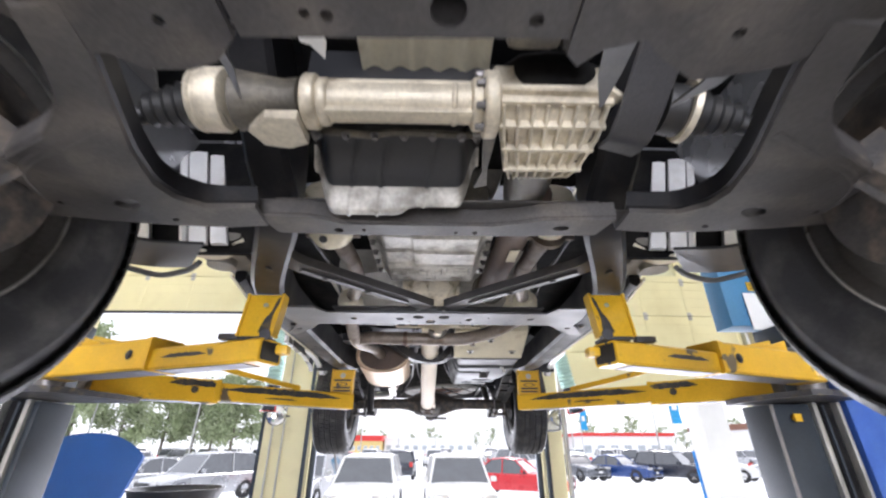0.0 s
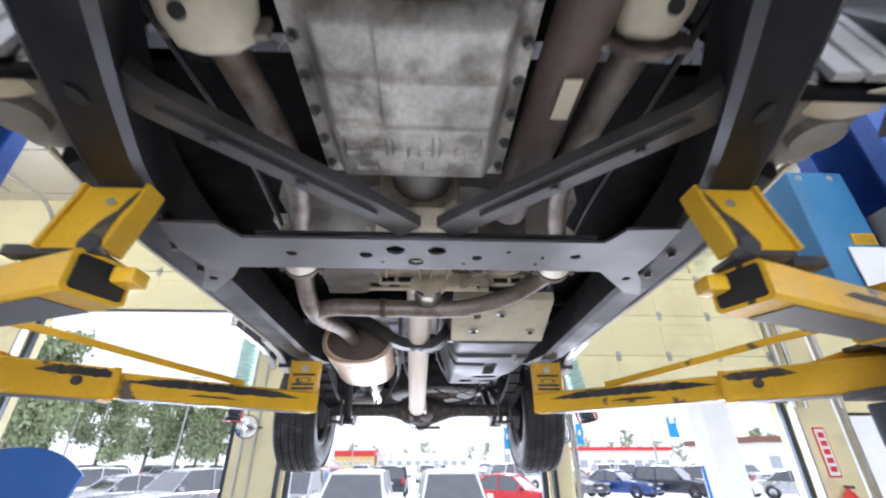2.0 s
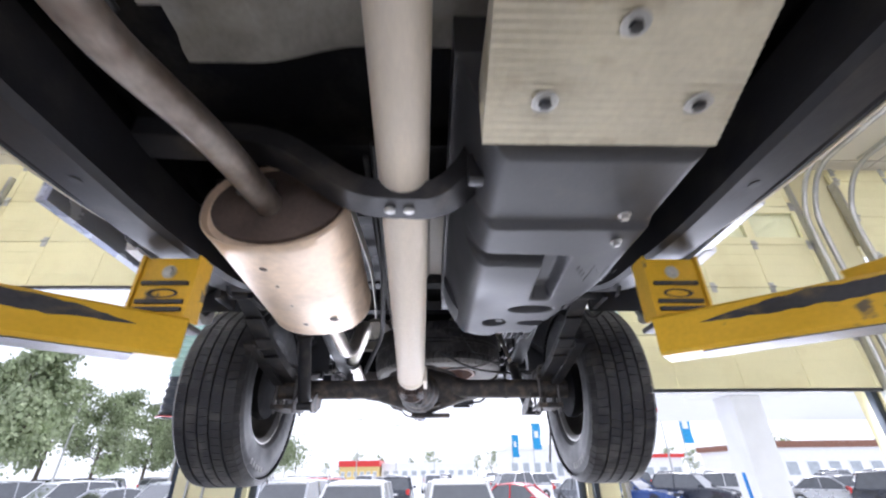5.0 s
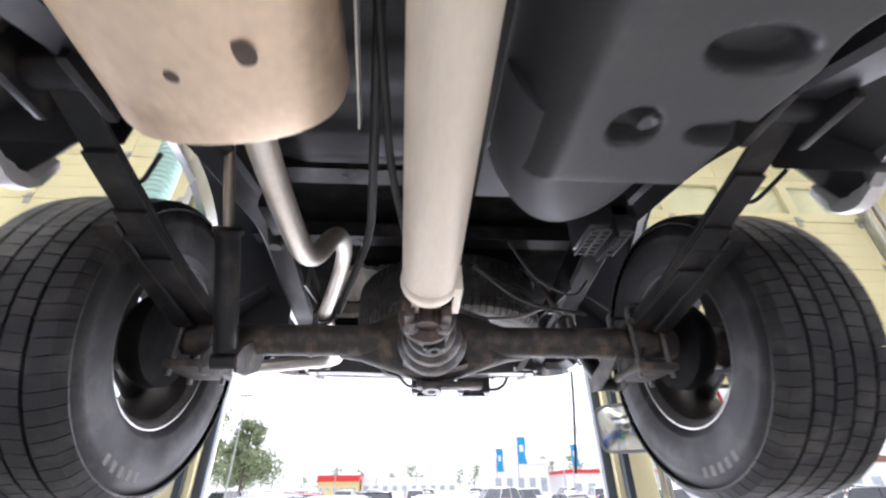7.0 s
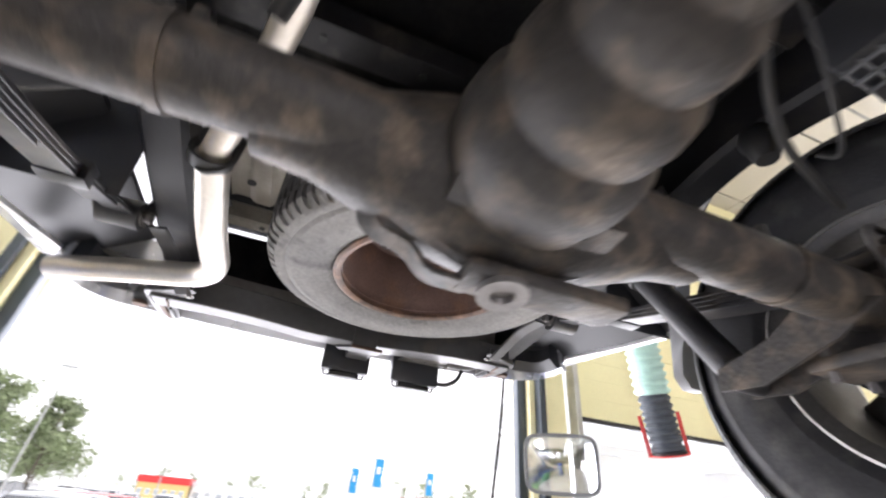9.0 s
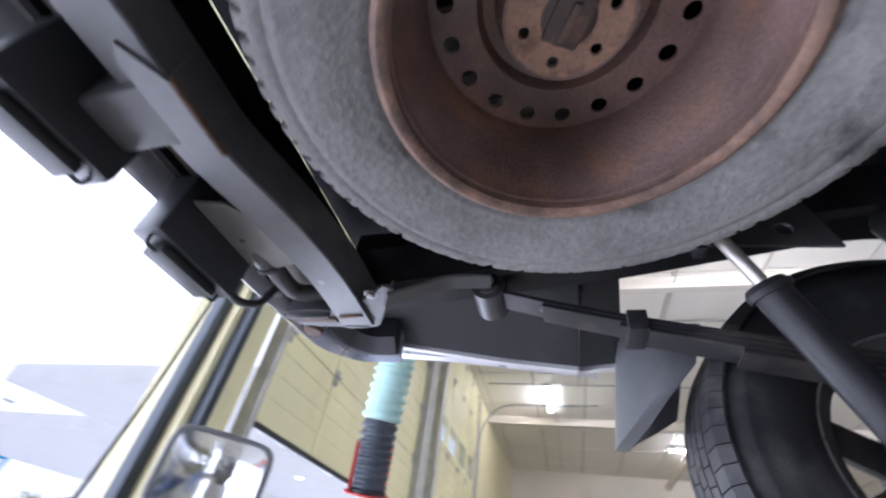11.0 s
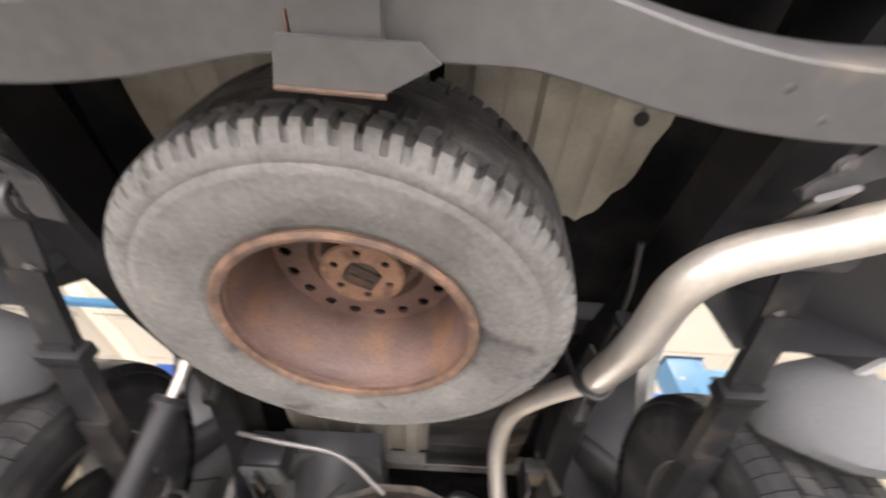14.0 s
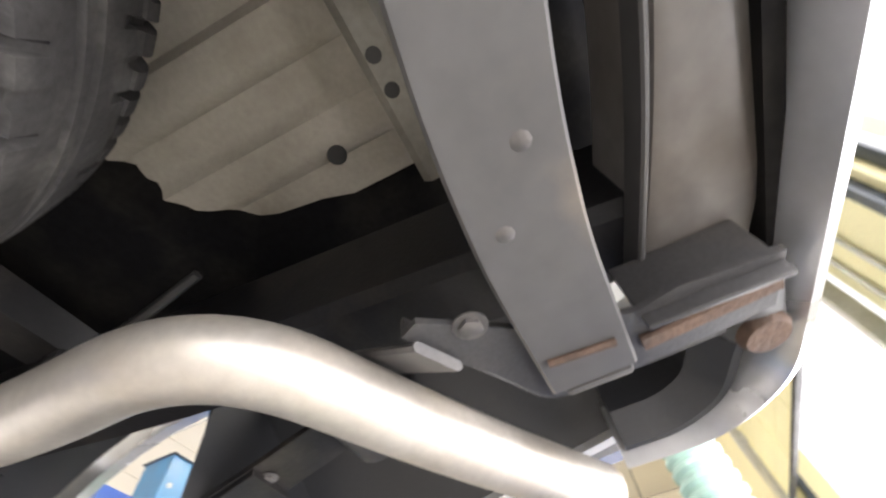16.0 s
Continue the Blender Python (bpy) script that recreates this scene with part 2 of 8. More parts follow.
M = {
    "frame": mat("frame_black_paint", (0.018, 0.018, 0.020), 0.42, 0.0, 0.4, 8, 170, 0.10, (0.055, 0.048, 0.042), 0.60, 0.10, 0.35),
    "frame_grey": mat("dusty_frame_paint", (0.056, 0.055, 0.057), 0.42, 0.0, 0.35, 5, 220, 0.08, (0.105, 0.094, 0.084), 0.64, 0.10),
    "cradle": mat("dusty_cradle_steel", (0.064, 0.060, 0.058), 0.5, 0.0, 0.4, 6, 160, 0.16, (0.115, 0.101, 0.088), 0.58, 0.10),
    "hitch": mat("grey_hitch_paint", (0.084, 0.082, 0.082), 0.4, 0.0, 0.22, 3, 45, 0.04, (0.165, 0.14, 0.115), 0.66, 0.06),
    "beam": mat("brown_grey_beam", (0.175, 0.165, 0.155), 0.36, 0.1, 0.3, 3, 40, 0.04, (0.095, 0.075, 0.06), 0.58, 0.12),
    # black rail paint; also stands in for shade on other parts
    "rail": mat("rail_black_and_shade", (0.013, 0.013, 0.015), 0.45, 0.0, 0.4, 6, 170, 0.08, (0.032, 0.029, 0.026), 0.62, 0.10, 0.3),
    "tank": mat("matt_tank_plastic", (0.060, 0.061, 0.066), 0.5, 0.0, 0.2, 4, 220, 0.10, (0.08, 0.078, 0.076), 0.68, 0.10),
    # near-black with little gloss, so that recesses look shaded; also black coating
    "dark": mat("dark_underbody_and_shade", (0.008, 0.008, 0.009), 0.85, 0.0, 0.4, 5, 80, 0.2, (0.026, 0.024, 0.021), 0.6, 0.15, 0.12),
    "plastic": mat("black_plastic", (0.024, 0.025, 0.028), 0.42, 0.0, 0.2, 4, 200, 0.06, (0.06, 0.058, 0.055), 0.7, 0.1),
    "axle": mat("dirty_axle_casting", (0.034, 0.030, 0.027), 0.6, 0.0, 0.5, 15, 130, 0.4, (0.12, 0.092, 0.066), 0.58, 0.12),
    "alu": mat("cast_aluminium", (0.68, 0.62, 0.49), 0.5, 0.30, 0.28, 10, 150, 0.25, (0.26, 0.22, 0.16), 0.64, 0.12),
    "alu_pan": mat("stained_pan_metal", (0.60, 0.59, 0.55), 0.48, 0.25, 0.35, 9, 120, 0.2, (0.25, 0.235, 0.205), 0.56, 0.10),
    "shaft": mat("pale_aluminium_tube", (0.78, 0.70, 0.585), 0.55, 0.25, 0.08, 3, 160, 0.05, (0.60, 0.56, 0.50), 0.68, 0.15, stretch=(1, 0.3, 1)),
    "muffler": mat("heat_tanned_steel", (0.76, 0.60, 0.44), 0.44, 0.4, 0.16, 4, 60, 0.05, (0.50, 0.38, 0.27), 0.62, 0.10),
    "muffler_end": mat("browned_muffler_end", (0.10, 0.072, 0.058), 0.6, 0.3, 0.3, 9, 110, 0.2),
    "pipe": mat("scaled_exhaust_pipe", (0.30, 0.26, 0.225), 0.5, 0.5, 0.3, 9, 90, 0.15, (0.17, 0.125, 0.095), 0.56, 0.12),
    "brown": mat("brown_shaft_tube", (0.135, 0.10, 0.082), 0.55, 0.2, 0.25, 8, 110, 0.15),
    "chrome": mat("bright_tail_pipe", (0.62, 0.585, 0.53), 0.42, 0.75, 0.14, 5, 120, 0.05, (0.52, 0.46, 0.38), 0.6, 0.15),
    "shield": mat("cream_heat_shield", (0.72, 0.67, 0.52), 0.5, 0.2, 0.12, 8, 90, 0.1, (0.50, 0.43, 0.30), 0.66, 0.1),
    # darker than the rim lip
    "alloy_dark": mat("dark_rim_barrel", (0.11, 0.105, 0.10), 0.45, 0.5, 0.3, 8, 140, 0.05),
    "silver_body": mat("silver_body_paint", (0.66, 0.66, 0.66), 0.35, 0.2, 0.06, 5, 100, 0.02),
    "bed": mat("tan_bed_primer", (0.42, 0.39, 0.33), 0.55, 0.0, 0.15, 4, 120, 0.08, (0.30, 0.27, 0.22), 0.62, 0.12),
    "rust": mat("rusty_wheel_steel", (0.155, 0.098, 0.083), 0.5, 0.1, 0.4, 7, 170, 0.4, (0.22, 0.12, 0.075), 0.60, 0.10),
    "rust_bright": mat("orange_rust_lip", (0.21, 0.125, 0.085), 0.65, 0.1, 0.4, 16, 150, 0.4, (0.115, 0.075, 0.058), 0.52, 0.12),
    "hub_rust": mat("tan_rusted_hub", (0.30, 0.175, 0.115), 0.6, 0.1, 0.35, 14, 170, 0.4, (0.15, 0.085, 0.06), 0.60, 0.08),
    "bolt_rust": mat("rusty_hardware", (0.125, 0.08, 0.058), 0.65, 0.3, 0.45, 30, 200, 0.3),
    "flange_rust": mat("dark_flange_rust", (0.060, 0.042, 0.035), 0.6, 0.2, 0.35, 14, 160, 0.3, (0.13, 0.08, 0.055), 0.62, 0.1),
    "tyre_dusty": mat("dusty_spare_rubber", (0.185, 0.180, 0.170), 0.8, 0.0, 0.34, 6, 95, 0.6, (0.085, 0.083, 0.080), 0.64, 0.05, 0.25, stretch=(1.0, 1.0, 1.0)),
    "tread_dusty": mat("spare_tread_rubber", (0.060, 0.058, 0.057), 0.75, 0.0, 0.35, 12, 150, 0.25, (0.11, 0.106, 0.10), 0.6, 0.1, 0.3),
    "tyre": mat("black_tyre_rubber", (0.024, 0.024, 0.026), 0.62, 0.0, 0.3, 8, 170, 0.2, (0.07, 0.068, 0.064), 0.6, 0.12, 0.4),
    "alloy": mat("grey_alloy_rim", (0.42, 0.41, 0.39), 0.38, 0.7, 0.2, 8, 140, 0.05, (0.22, 0.2, 0.18), 0.62, 0.12),
    "yellow": mat("chipped_yellow_paint", (0.74, 0.44, 0.02), 0.4, 0.0, 0.14, 7, 110, 0.08, (0.14, 0.11, 0.07), 0.655, 0.02),
    "steel_worn": mat("bare_worn_steel", (0.20, 0.19, 0.185), 0.45, 0.6, 0.3, 12, 130, 0.15),
    "blue": mat("blue_lift_paint", (0.035, 0.10, 0.38), 0.4, 0.0, 0.15, 5, 120, 0.06, (0.06, 0.14, 0.42), 0.6, 0.15),
    "teal_blue": mat("light_blue_lift_paint", (0.055, 0.21, 0.40), 0.45, 0.0, 0.15, 5, 120, 0.06),
    "slate": mat("slate_column_steel", (0.030, 0.040, 0.052), 0.4, 0.2, 0.2, 5, 120, 0.08),
    "cream": mat("cream_wall_paint", (0.74, 0.68, 0.42), 0.6, 0.0, 0.08, 1.5, 60, 0.06, (0.62, 0.56, 0.34), 0.68, 0.12),
    "door": mat("yellowed_door_panel", (0.78, 0.73, 0.44), 0.5, 0.0, 0.06, 1.2, 70, 0.04, (0.70, 0.64, 0.36), 0.64, 0.12),
    "wall": mat("offwhite_shop_wall", (0.74, 0.68, 0.58), 0.7, 0.0, 0.06, 0.8, 50, 0.06, (0.66, 0.60, 0.50), 0.66, 0.12),
    "ceiling": mat("cream_ceiling_sheet", (0.78, 0.74, 0.65), 0.65, 0.0, 0.06, 0.7, 40, 0.05),
    "floor": mat("worn_shop_concrete", (0.40, 0.385, 0.36), 0.5, 0.0, 0.22, 0.9, 45, 0.15, (0.30, 0.285, 0.265), 0.58, 0.12),
    "white": mat("white_paint", (0.80, 0.80, 0.80), 0.5, 0.0, 0.05, 2, 60, 0.03),
    "galv": mat("galvanised_track", (0.50, 0.50, 0.48), 0.4, 0.7, 0.2, 8, 110, 0.08),
    "hose": mat("mint_hose_rubber", (0.42, 0.62, 0.56), 0.5, 0.0, 0.1, 6, 100, 0.05),
    "hose_dark": mat("dark_hose_rubber", (0.05, 0.06, 0.075), 0.5, 0.0, 0.2, 6, 100, 0.05),
    "red": mat("red_paint", (0.62, 0.035, 0.03), 0.4, 0.0, 0.1, 6, 90, 0.04),
    "paper": mat("white_paper", (0.78, 0.80, 0.80), 0.7, 0.0, 0.05, 6, 60, 0.02),
    "leaf": mat("tree_leaves", (0.26, 0.32, 0.16), 0.6, 0.0, 0.4, 0.6, 5, 0, (0.36, 0.41, 0.24), 0.5, 0.15),
    "bark": mat("tree_bark", (0.14, 0.115, 0.09), 0.85, 0.0, 0.3, 3, 40, 0.5),
    "carglass": mat("tinted_car_glass", (0.06, 0.066, 0.075), 0.06, 0.0, 0.2, 3, 60, 0, spec=1.0, coat=1.0),
    "lamp_lens": mat("clear_lamp_lens", (0.6, 0.6, 0.6), 0.15, 0.3, 0.1, 20, 90, 0.0),
    # black for cables and rubber, and for the painted shade in holes
    "cable": mat("black_cable_and_hole_shade", (0.02, 0.02, 0.02), 0.5, 0.0, 0.2, 9, 90, 0),
    "grey_plastic": mat("grey_plastic", (0.33, 0.33, 0.32), 0.5, 0.0, 0.1, 6, 90, 0.04),
    "flap": mat("grey_mud_flap", (0.13, 0.133, 0.137), 0.5, 0.0, 0.14, 5, 110, 0.06),
    "tube_lamp": glow("lamp_tube", (1.0, 0.97, 0.9), 130),
    "down_lamp": glow("soffit_lamp", (1.0, 0.95, 0.85), 8),
    "mirror": mat("mirror_face", (0.85, 0.87, 0.88), 0.03, 1.0, 0.02, 4, 60, 0),
    "glass": glass("clear_glass"),
    "store_glass": mat("pale_store_glass", (0.42, 0.45, 0.47), 0.2, 0.0, 0.2, 1, 20, 0),
    "letter": mat("pale_tyre_letters", (0.20, 0.195, 0.185), 0.7, 0.0, 0.3, 20, 120, 0.1),
    # a much darker copy of the cast aluminium
    "alu_dark": mat("dark_cast_case", (0.11, 0.10, 0.082), 0.5, 0.4, 0.35, 9, 150, 0.3, (0.21, 0.185, 0.14), 0.62, 0.12),
    "scuffed": mat("dark_scuffed_metal", (0.055, 0.055, 0.06), 0.5, 0.3, 0.35, 14, 160, 0.2, (0.15, 0.12, 0.07), 0.62, 0.08),
    # white sheet; on the footwell strips the white stands for daylight
    "bright_sheet": mat("bright_and_daylit_sheet", (0.90, 0.90, 0.89), 0.4, 0.0, 0.06, 6, 90, 0.05, (0.74, 0.73, 0.70), 0.66, 0.12),
    "bumper": mat("silver_bumper_paint", (0.62, 0.63, 0.66), 0.25, 0.6, 0.08, 5, 100, 0.02),
    "undercoat": mat("grey_underbody", (0.30, 0.285, 0.25), 0.6, 0.0, 0.22, 5, 100, 0.15, (0.17, 0.155, 0.13), 0.58, 0.15),
}


# ---- mesh tools ----
def smooth(bm, angle=38):
    a = radians(angle)
    for f in bm.faces:
        f.smooth = True
    for e in bm.edges:
        e.smooth = not (len(e.link_faces) == 2 and e.calc_face_angle(0) > a)


def finish(name, bm, material):
    bmesh.ops.recalc_face_normals(bm, faces=bm.faces)
    smooth(bm)
    me = bpy.data.meshes.new(name)
    bm.to_mesh(me)
    bm.free()
    for mm in material if isinstance(material, (list, tuple)) else [material]:
        me.materials.append(mm)
    return new(name, me)


def thing(name, label, category, at=(0, 0, 0), group="", kind=""):
    ob = new(name)
    ob.location = at
    ob.empty_display_size = 0.1
    return tagged(ob, label, category, group, kind)


def part(name, bm, material, parent, label=""):
    ob = finish(name, bm, material)
    ob.parent = parent
    if parent.type == "EMPTY":
        ob.matrix_parent_inverse = Matrix.Translation(-parent.location)
    return tagged(ob, label)


def solid(name, bm, material, label, category="", kind="", group=""):
    return tagged(finish(name, bm, material), label, category, group, kind)


def add(bm, *others):
    for o in others:
        me = bpy.data.meshes.new("tmp")
        o.to_mesh(me)
        o.free()
        bm.from_mesh(me)
        bpy.data.meshes.remove(me)
    return bm


def box(x0, x1, y0, y1, z0, z1, bevel=0.0, m=None):
    bm = bmesh.new()
    bmesh.ops.create_cube(bm, size=1)
    bmesh.ops.scale(bm, vec=(x1 - x0, y1 - y0, z1 - z0), verts=bm.verts)
    if bevel:
        bmesh.ops.bevel(bm, geom=bm.edges[:] , offset=bevel, segments=2, affect="EDGES", profile=0.6)
    bmesh.ops.translate(bm, vec=((x0 + x1) / 2, (y0 + y1) / 2, (z0 + z1) / 2), verts=bm.verts)
    if m is not None:
        bm.transform(m)
    return bm


def rings(loops, closed=False, caps=True):
    """A skin over loops of points, all of one length."""
    bm = bmesh.new()
    vs = [[bm.verts.new(p) for p in loop] for loop in loops]
    n = len(vs[0])
    pairs = list(zip(vs, vs[1:])) + ([(vs[-1], vs[0])] if closed else [])
    for a, b in pairs:
        for k in range(n):
            bm.faces.new((a[k], a[(k + 1) % n], b[(k + 1) % n], b[k]))
    if caps and not closed:
        bm.faces.new(vs[0][::-1])
        bm.faces.new(vs[-1])
    return bm


def lathe(profile, origin, axis, seg=40, closed=False):
    """Profile rows (radius, height along the axis)."""
    q = Vector(axis).to_track_quat("Z", "Y").to_matrix()
    o = Vector(origin)
    loops = []
    for r, h in profile:
        loops.append([o + q @ Vector((r * math.cos(2 * math.pi * k / seg), r * math.sin(2 * math.pi * k / seg), h)) for k in range(seg)])
    return rings(loops, closed, not closed)


def cyl(a, b, r, r2=None, seg=20):
    a, b = Vector(a), Vector(b)
    d = (b - a).length
    return lathe([(r, 0), (r2 if r2 is not None else r, d)], a, b - a, seg)


def rounded(points, radius=0.05, steps=6):
    """The polyline with its corners turned into arcs."""
    p = [Vector(q) for q in points]
    out = [p[0]]
    for a, b, c in zip(p, p[1:], p[2:]):
        u, v = (a - b), (c - b)
        k = min(radius, u.length * 0.45, v.length * 0.45)
        s, e = b + u.normalized() * k, b + v.normalized() * k
        for i in range(steps + 1):
            t = i / steps
            out.append((1 - t) ** 2 * s + 2 * t * (1 - t) * b + t * t * e)
    out.append(p[-1])
    return out


def sweep(section, path, up=(0, 0, 1), scales=None, caps=True):
    """A section of (side, up) points carried along a path."""
    path = [Vector(p) for p in path]
    loops = []
    for i, p in enumerate(path):
        d = (path[min(i + 1, len(path) - 1)] - path[max(i - 1, 0)]).normalized()
        s = d.cross(Vector(up)).normalized()
        u = s.cross(d)
        k = scales[i] if scales else (1, 1)
        loops.append([p + s * (a * k[0]) + u * (b * k[1]) for a, b in section])
    return rings(loops, False, caps)


def pipe(points, r, bend=0.06, seg=16, steps=6, up=(0.13, 0.21, 0.97)):
    """A round tube along a path, with no twist."""
    path = rounded(points, bend, steps) if len(points) > 2 else [Vector(p) for p in points]
    loops, s = [], None
    for i, p in enumerate(path):
        d = (path[min(i + 1, len(path) - 1)] - path[max(i - 1, 0)]).normalized()
        s = d.cross(Vector(up)).normalized() if s is None else (s - d * s.dot(d)).normalized()
        u = s.cross(d)
        loops.append([p + s * (r * math.cos(2 * math.pi * k / seg)) + u * (r * math.sin(2 * math.pi * k / seg)) for k in range(seg)])
    return rings(loops)


def rect(w, h, c=0.008):
    """A box section with cut corners."""
    a, b = w / 2, h / 2
    return [(-a + c, -b), (a - c, -b), (a, -b + c), (a, b - c), (a - c, b), (-a + c, b), (-a, b - c), (-a, -b + c)]


def circle(cx, cy, r, n=16, sx=1.0, sy=1.0):
    return [(cx + sx * r * math.cos(2 * math.pi * k / n), cy + sy * r * math.sin(2 * math.pi * k / n)) for k in range(n)]


def plate(outline, holes, thick, m=None):
    """A flat plate in x and y, with holes cut through, thick downwards from z = 0."""
    bm = bmesh.new()
    edges = []
    for loop in [outline, *holes]:
        vs = [bm.verts.new((x, y, 0)) for x, y in loop]
        edges += [bm.edges.new((vs[k], vs[(k + 1) % len(vs)])) for k in range(len(vs))]
    bmesh.ops.triangle_fill(bm, use_beauty=True, use_dissolve=False, edges=edges)
    ret = bmesh.ops.extrude_face_region(bm, geom=bm.faces[:])
    bmesh.ops.translate(bm, vec=(0, 0, -thick), verts=[g for g in ret["geom"] if isinstance(g, bmesh.types.BMVert)])
    if m is not None:
        bm.transform(m)
    return bm


def bolt(p, axis=(0, 0, -1), r=0.012, h=0.012):
    b = lathe([(r * 1.5, 0), (r * 1.5, h * 0.25)], p, axis, 14)
    return add(b, lathe([(r, h * 0.25), (r, h), (r * 0.8, h * 1.15)], p, axis, 6))


def flip(bm):
    """The mirror image across x = 0."""
    bmesh.ops.scale(bm, vec=(-1, 1, 1), verts=bm.verts)
    bmesh.ops.reverse_faces(bm, faces=bm.faces)
    return bm


def field(x0, x1, y0, y1, nx, ny, depth_at, thick):
    """A slab whose underside is shaped by depth_at(x, y); its top is flat."""
    bm = bmesh.new()
    low = [[bm.verts.new((x0 + (x1 - x0) * i / nx, y0 + (y1 - y0) * j / ny, 0)) for j in range(ny + 1)] for i in range(nx + 1)]
    for row in low:
        for v in row:
            v.co.z = depth_at(v.co.x, v.co.y)
    for i in range(nx):
        for j in range(ny):
            bm.faces.new((low[i][j], low[i][j + 1], low[i + 1][j + 1], low[i + 1][j]))
    rim = [low[i][0] for i in range(nx + 1)] + [low[nx][j] for j in range(1, ny + 1)] + [low[i][ny] for i in range(nx - 1, -1, -1)] + [low[0][j] for j in range(ny - 1, 0, -1)]
    top = [bm.verts.new((v.co.x, v.co.y, thick)) for v in rim]
    n = len(rim)
    for k in range(n):
        bm.faces.new((rim[k], rim[(k + 1) % n], top[(k + 1) % n], top[k]))
    bm.faces.new(top)
    return bm


def step(a, b, x):
    t = min(1, max(0, (x - a) / (b - a)))
    return t * t * (3 - 2 * t)


# ---- the shop ----
FLOOR_Z, CEIL_Z, WALL_Y = 0.0, 5.5, 6.2
XL, XR, YF = -9.0, 14.5, -7.0

solid("floor", box(XL, XR, YF, WALL_Y + 0.3, -0.2, FLOOR_Z), M["floor"], "worn grey concrete workshop floor", "floor", "structure")


def wall_rear():
    """The wall with three bay openings: piers between them and a lintel above."""
    bm = bmesh.new()
    for x0, x1 in ((XL, -5.3), (-2.32, -1.66), (1.46, 1.76), (4.7, 5.3), (8.25, XR)):
        add(bm, box(x0, x1, WALL_Y, WALL_Y + 0.3, 0, 4.3))
    add(bm, box(XL, XR, WALL_Y, WALL_Y + 0.3, 4.302, CEIL_Z))
    return bm


solid("wall_rear", wall_rear(), M["cream"], "cream painted wall with three bay openings", "wall", "structure")
solid("wall_side_far", box(XR, XR + 0.2, YF, WALL_Y + 0.3, 0, CEIL_Z), M["wall"], "plain off-white workshop side wall", "wall", "structure")
solid("wall_side_near", box(XL - 0.2, XL, YF, WALL_Y + 0.3, 0, CEIL_Z), M["wall"], "plain off-white workshop side wall", "wall", "structure")
# front wall out of view; its opening is added to admit light
fw = bmesh.new()
for x0, x1 in ((XL, -2.4), (2.4, XR)):
    add(fw, box(x0, x1, YF - 0.2, YF, 0, 4.2))
add(fw, box(XL, XR, YF - 0.2, YF, 4.202, CEIL_Z))
solid("wall_front", fw, M["wall"], "unseen off-white wall added with an opening for light", "wall", "structure")


def ceiling():
    """Sheets with dark joints and shallow ribs, in one mesh."""
    bm = bmesh.new()
    y = YF
    while y < WALL_Y:
        x = XL
        while x < XR:
            add(bm, box(x + 0.012, min(x + 1.49, XR), y + 0.012, min(y + 0.99, WALL_Y), CEIL_Z, CEIL_Z + 0.032))
            x += 1.5
        y += 1.0
    return bm


solid("roof_deck", box(XL - 0.2, XR + 0.2, YF - 0.2, WALL_Y + 0.3, CEIL_Z + 0.034, CEIL_Z + 0.2), M["slate"], "dark roof deck above the ceiling sheets", "roof", "structure")
solid("ceiling", ceiling(), M["ceiling"], "cream sheeted ceiling with dark joints", "ceiling", "structure")
for x in (4.6, 9.85):
    solid("ceiling_beam", box(x, x + 0.12, YF, WALL_Y, CEIL_Z - 0.16, CEIL_Z), M["wall"], "painted steel beam under the ceiling", "beam", "structure", "ceiling beams")
for y in (-4.2, 1.6):
    solid("ceiling_beam", box(4.8, XR, y, y + 0.1, CEIL_Z - 0.30, CEIL_Z - 0.165), M["wall"], "painted steel beam under the ceiling", "beam", "structure", "ceiling beams")


for x in (2.2, 5.6, 7.9, 10.3, -3.2, -6.2):
    solid("conduit", pipe([(x, YF + 0.1, CEIL_Z - 0.05), (x, WALL_Y - 0.3, CEIL_Z - 0.05)], 0.014), M["galv"], "thin galvanised conduit under the ceiling", "conduit", group="ceiling conduits")
for y in (-2.6, 0.2, 3.0, 4.6):
    solid("conduit", pipe([(2.3, y, CEIL_Z - 0.085), (13.8, y, CEIL_Z - 0.085)], 0.012), M["galv"], "thin galvanised conduit under the ceiling", "conduit", group="ceiling conduits")


def strip_lamp(x, y, along="y", length=1.3):
    t = thing("strip_light", "white ceiling strip light, switched on", "strip light", (x, y, CEIL_Z - 0.1), "ceiling strip lights")
    a, b = (0.06, length / 2) if along == "y" else (length / 2, 0.06)
    part("housing", box(x - a, x + a, y - b, y + b, CEIL_Z - 0.09, CEIL_Z - 0.001, 0.01), M["white"], t)
    e = Vector((0, length / 2 - 0.04, 0)) if along == "y" else Vector((length / 2 - 0.04, 0, 0))
    c = Vector((x, y, CEIL_Z - 0.115))
    part("lamp_tube", cyl(c - e, c + e, 0.022, seg=12), M["tube_lamp"], t, "glowing fluorescent tube")


for x, y, al in ((8.55, 4.72, "x"), (11.4, 1.42, "y"), (7.6, -2.8, "y"), (3.0, -3.2, "y"), (-3.0, -3.2, "y"), (-6.4, 1.2, "x"), (-6.4, -3.4, "x"), (3.4, 2.2, "y"), (-3.6, 3.0, "y")):
    strip_lamp(x, y, al)

solid("ceiling_channel", sweep(rect(0.07, 0.05, 0.006), [(-6.78, 0.26, CEIL_Z - 0.03), (-8.22, 0.13, CEIL_Z - 0.03)]), M["slate"], "dark steel channel fixed under the ceiling", "channel")



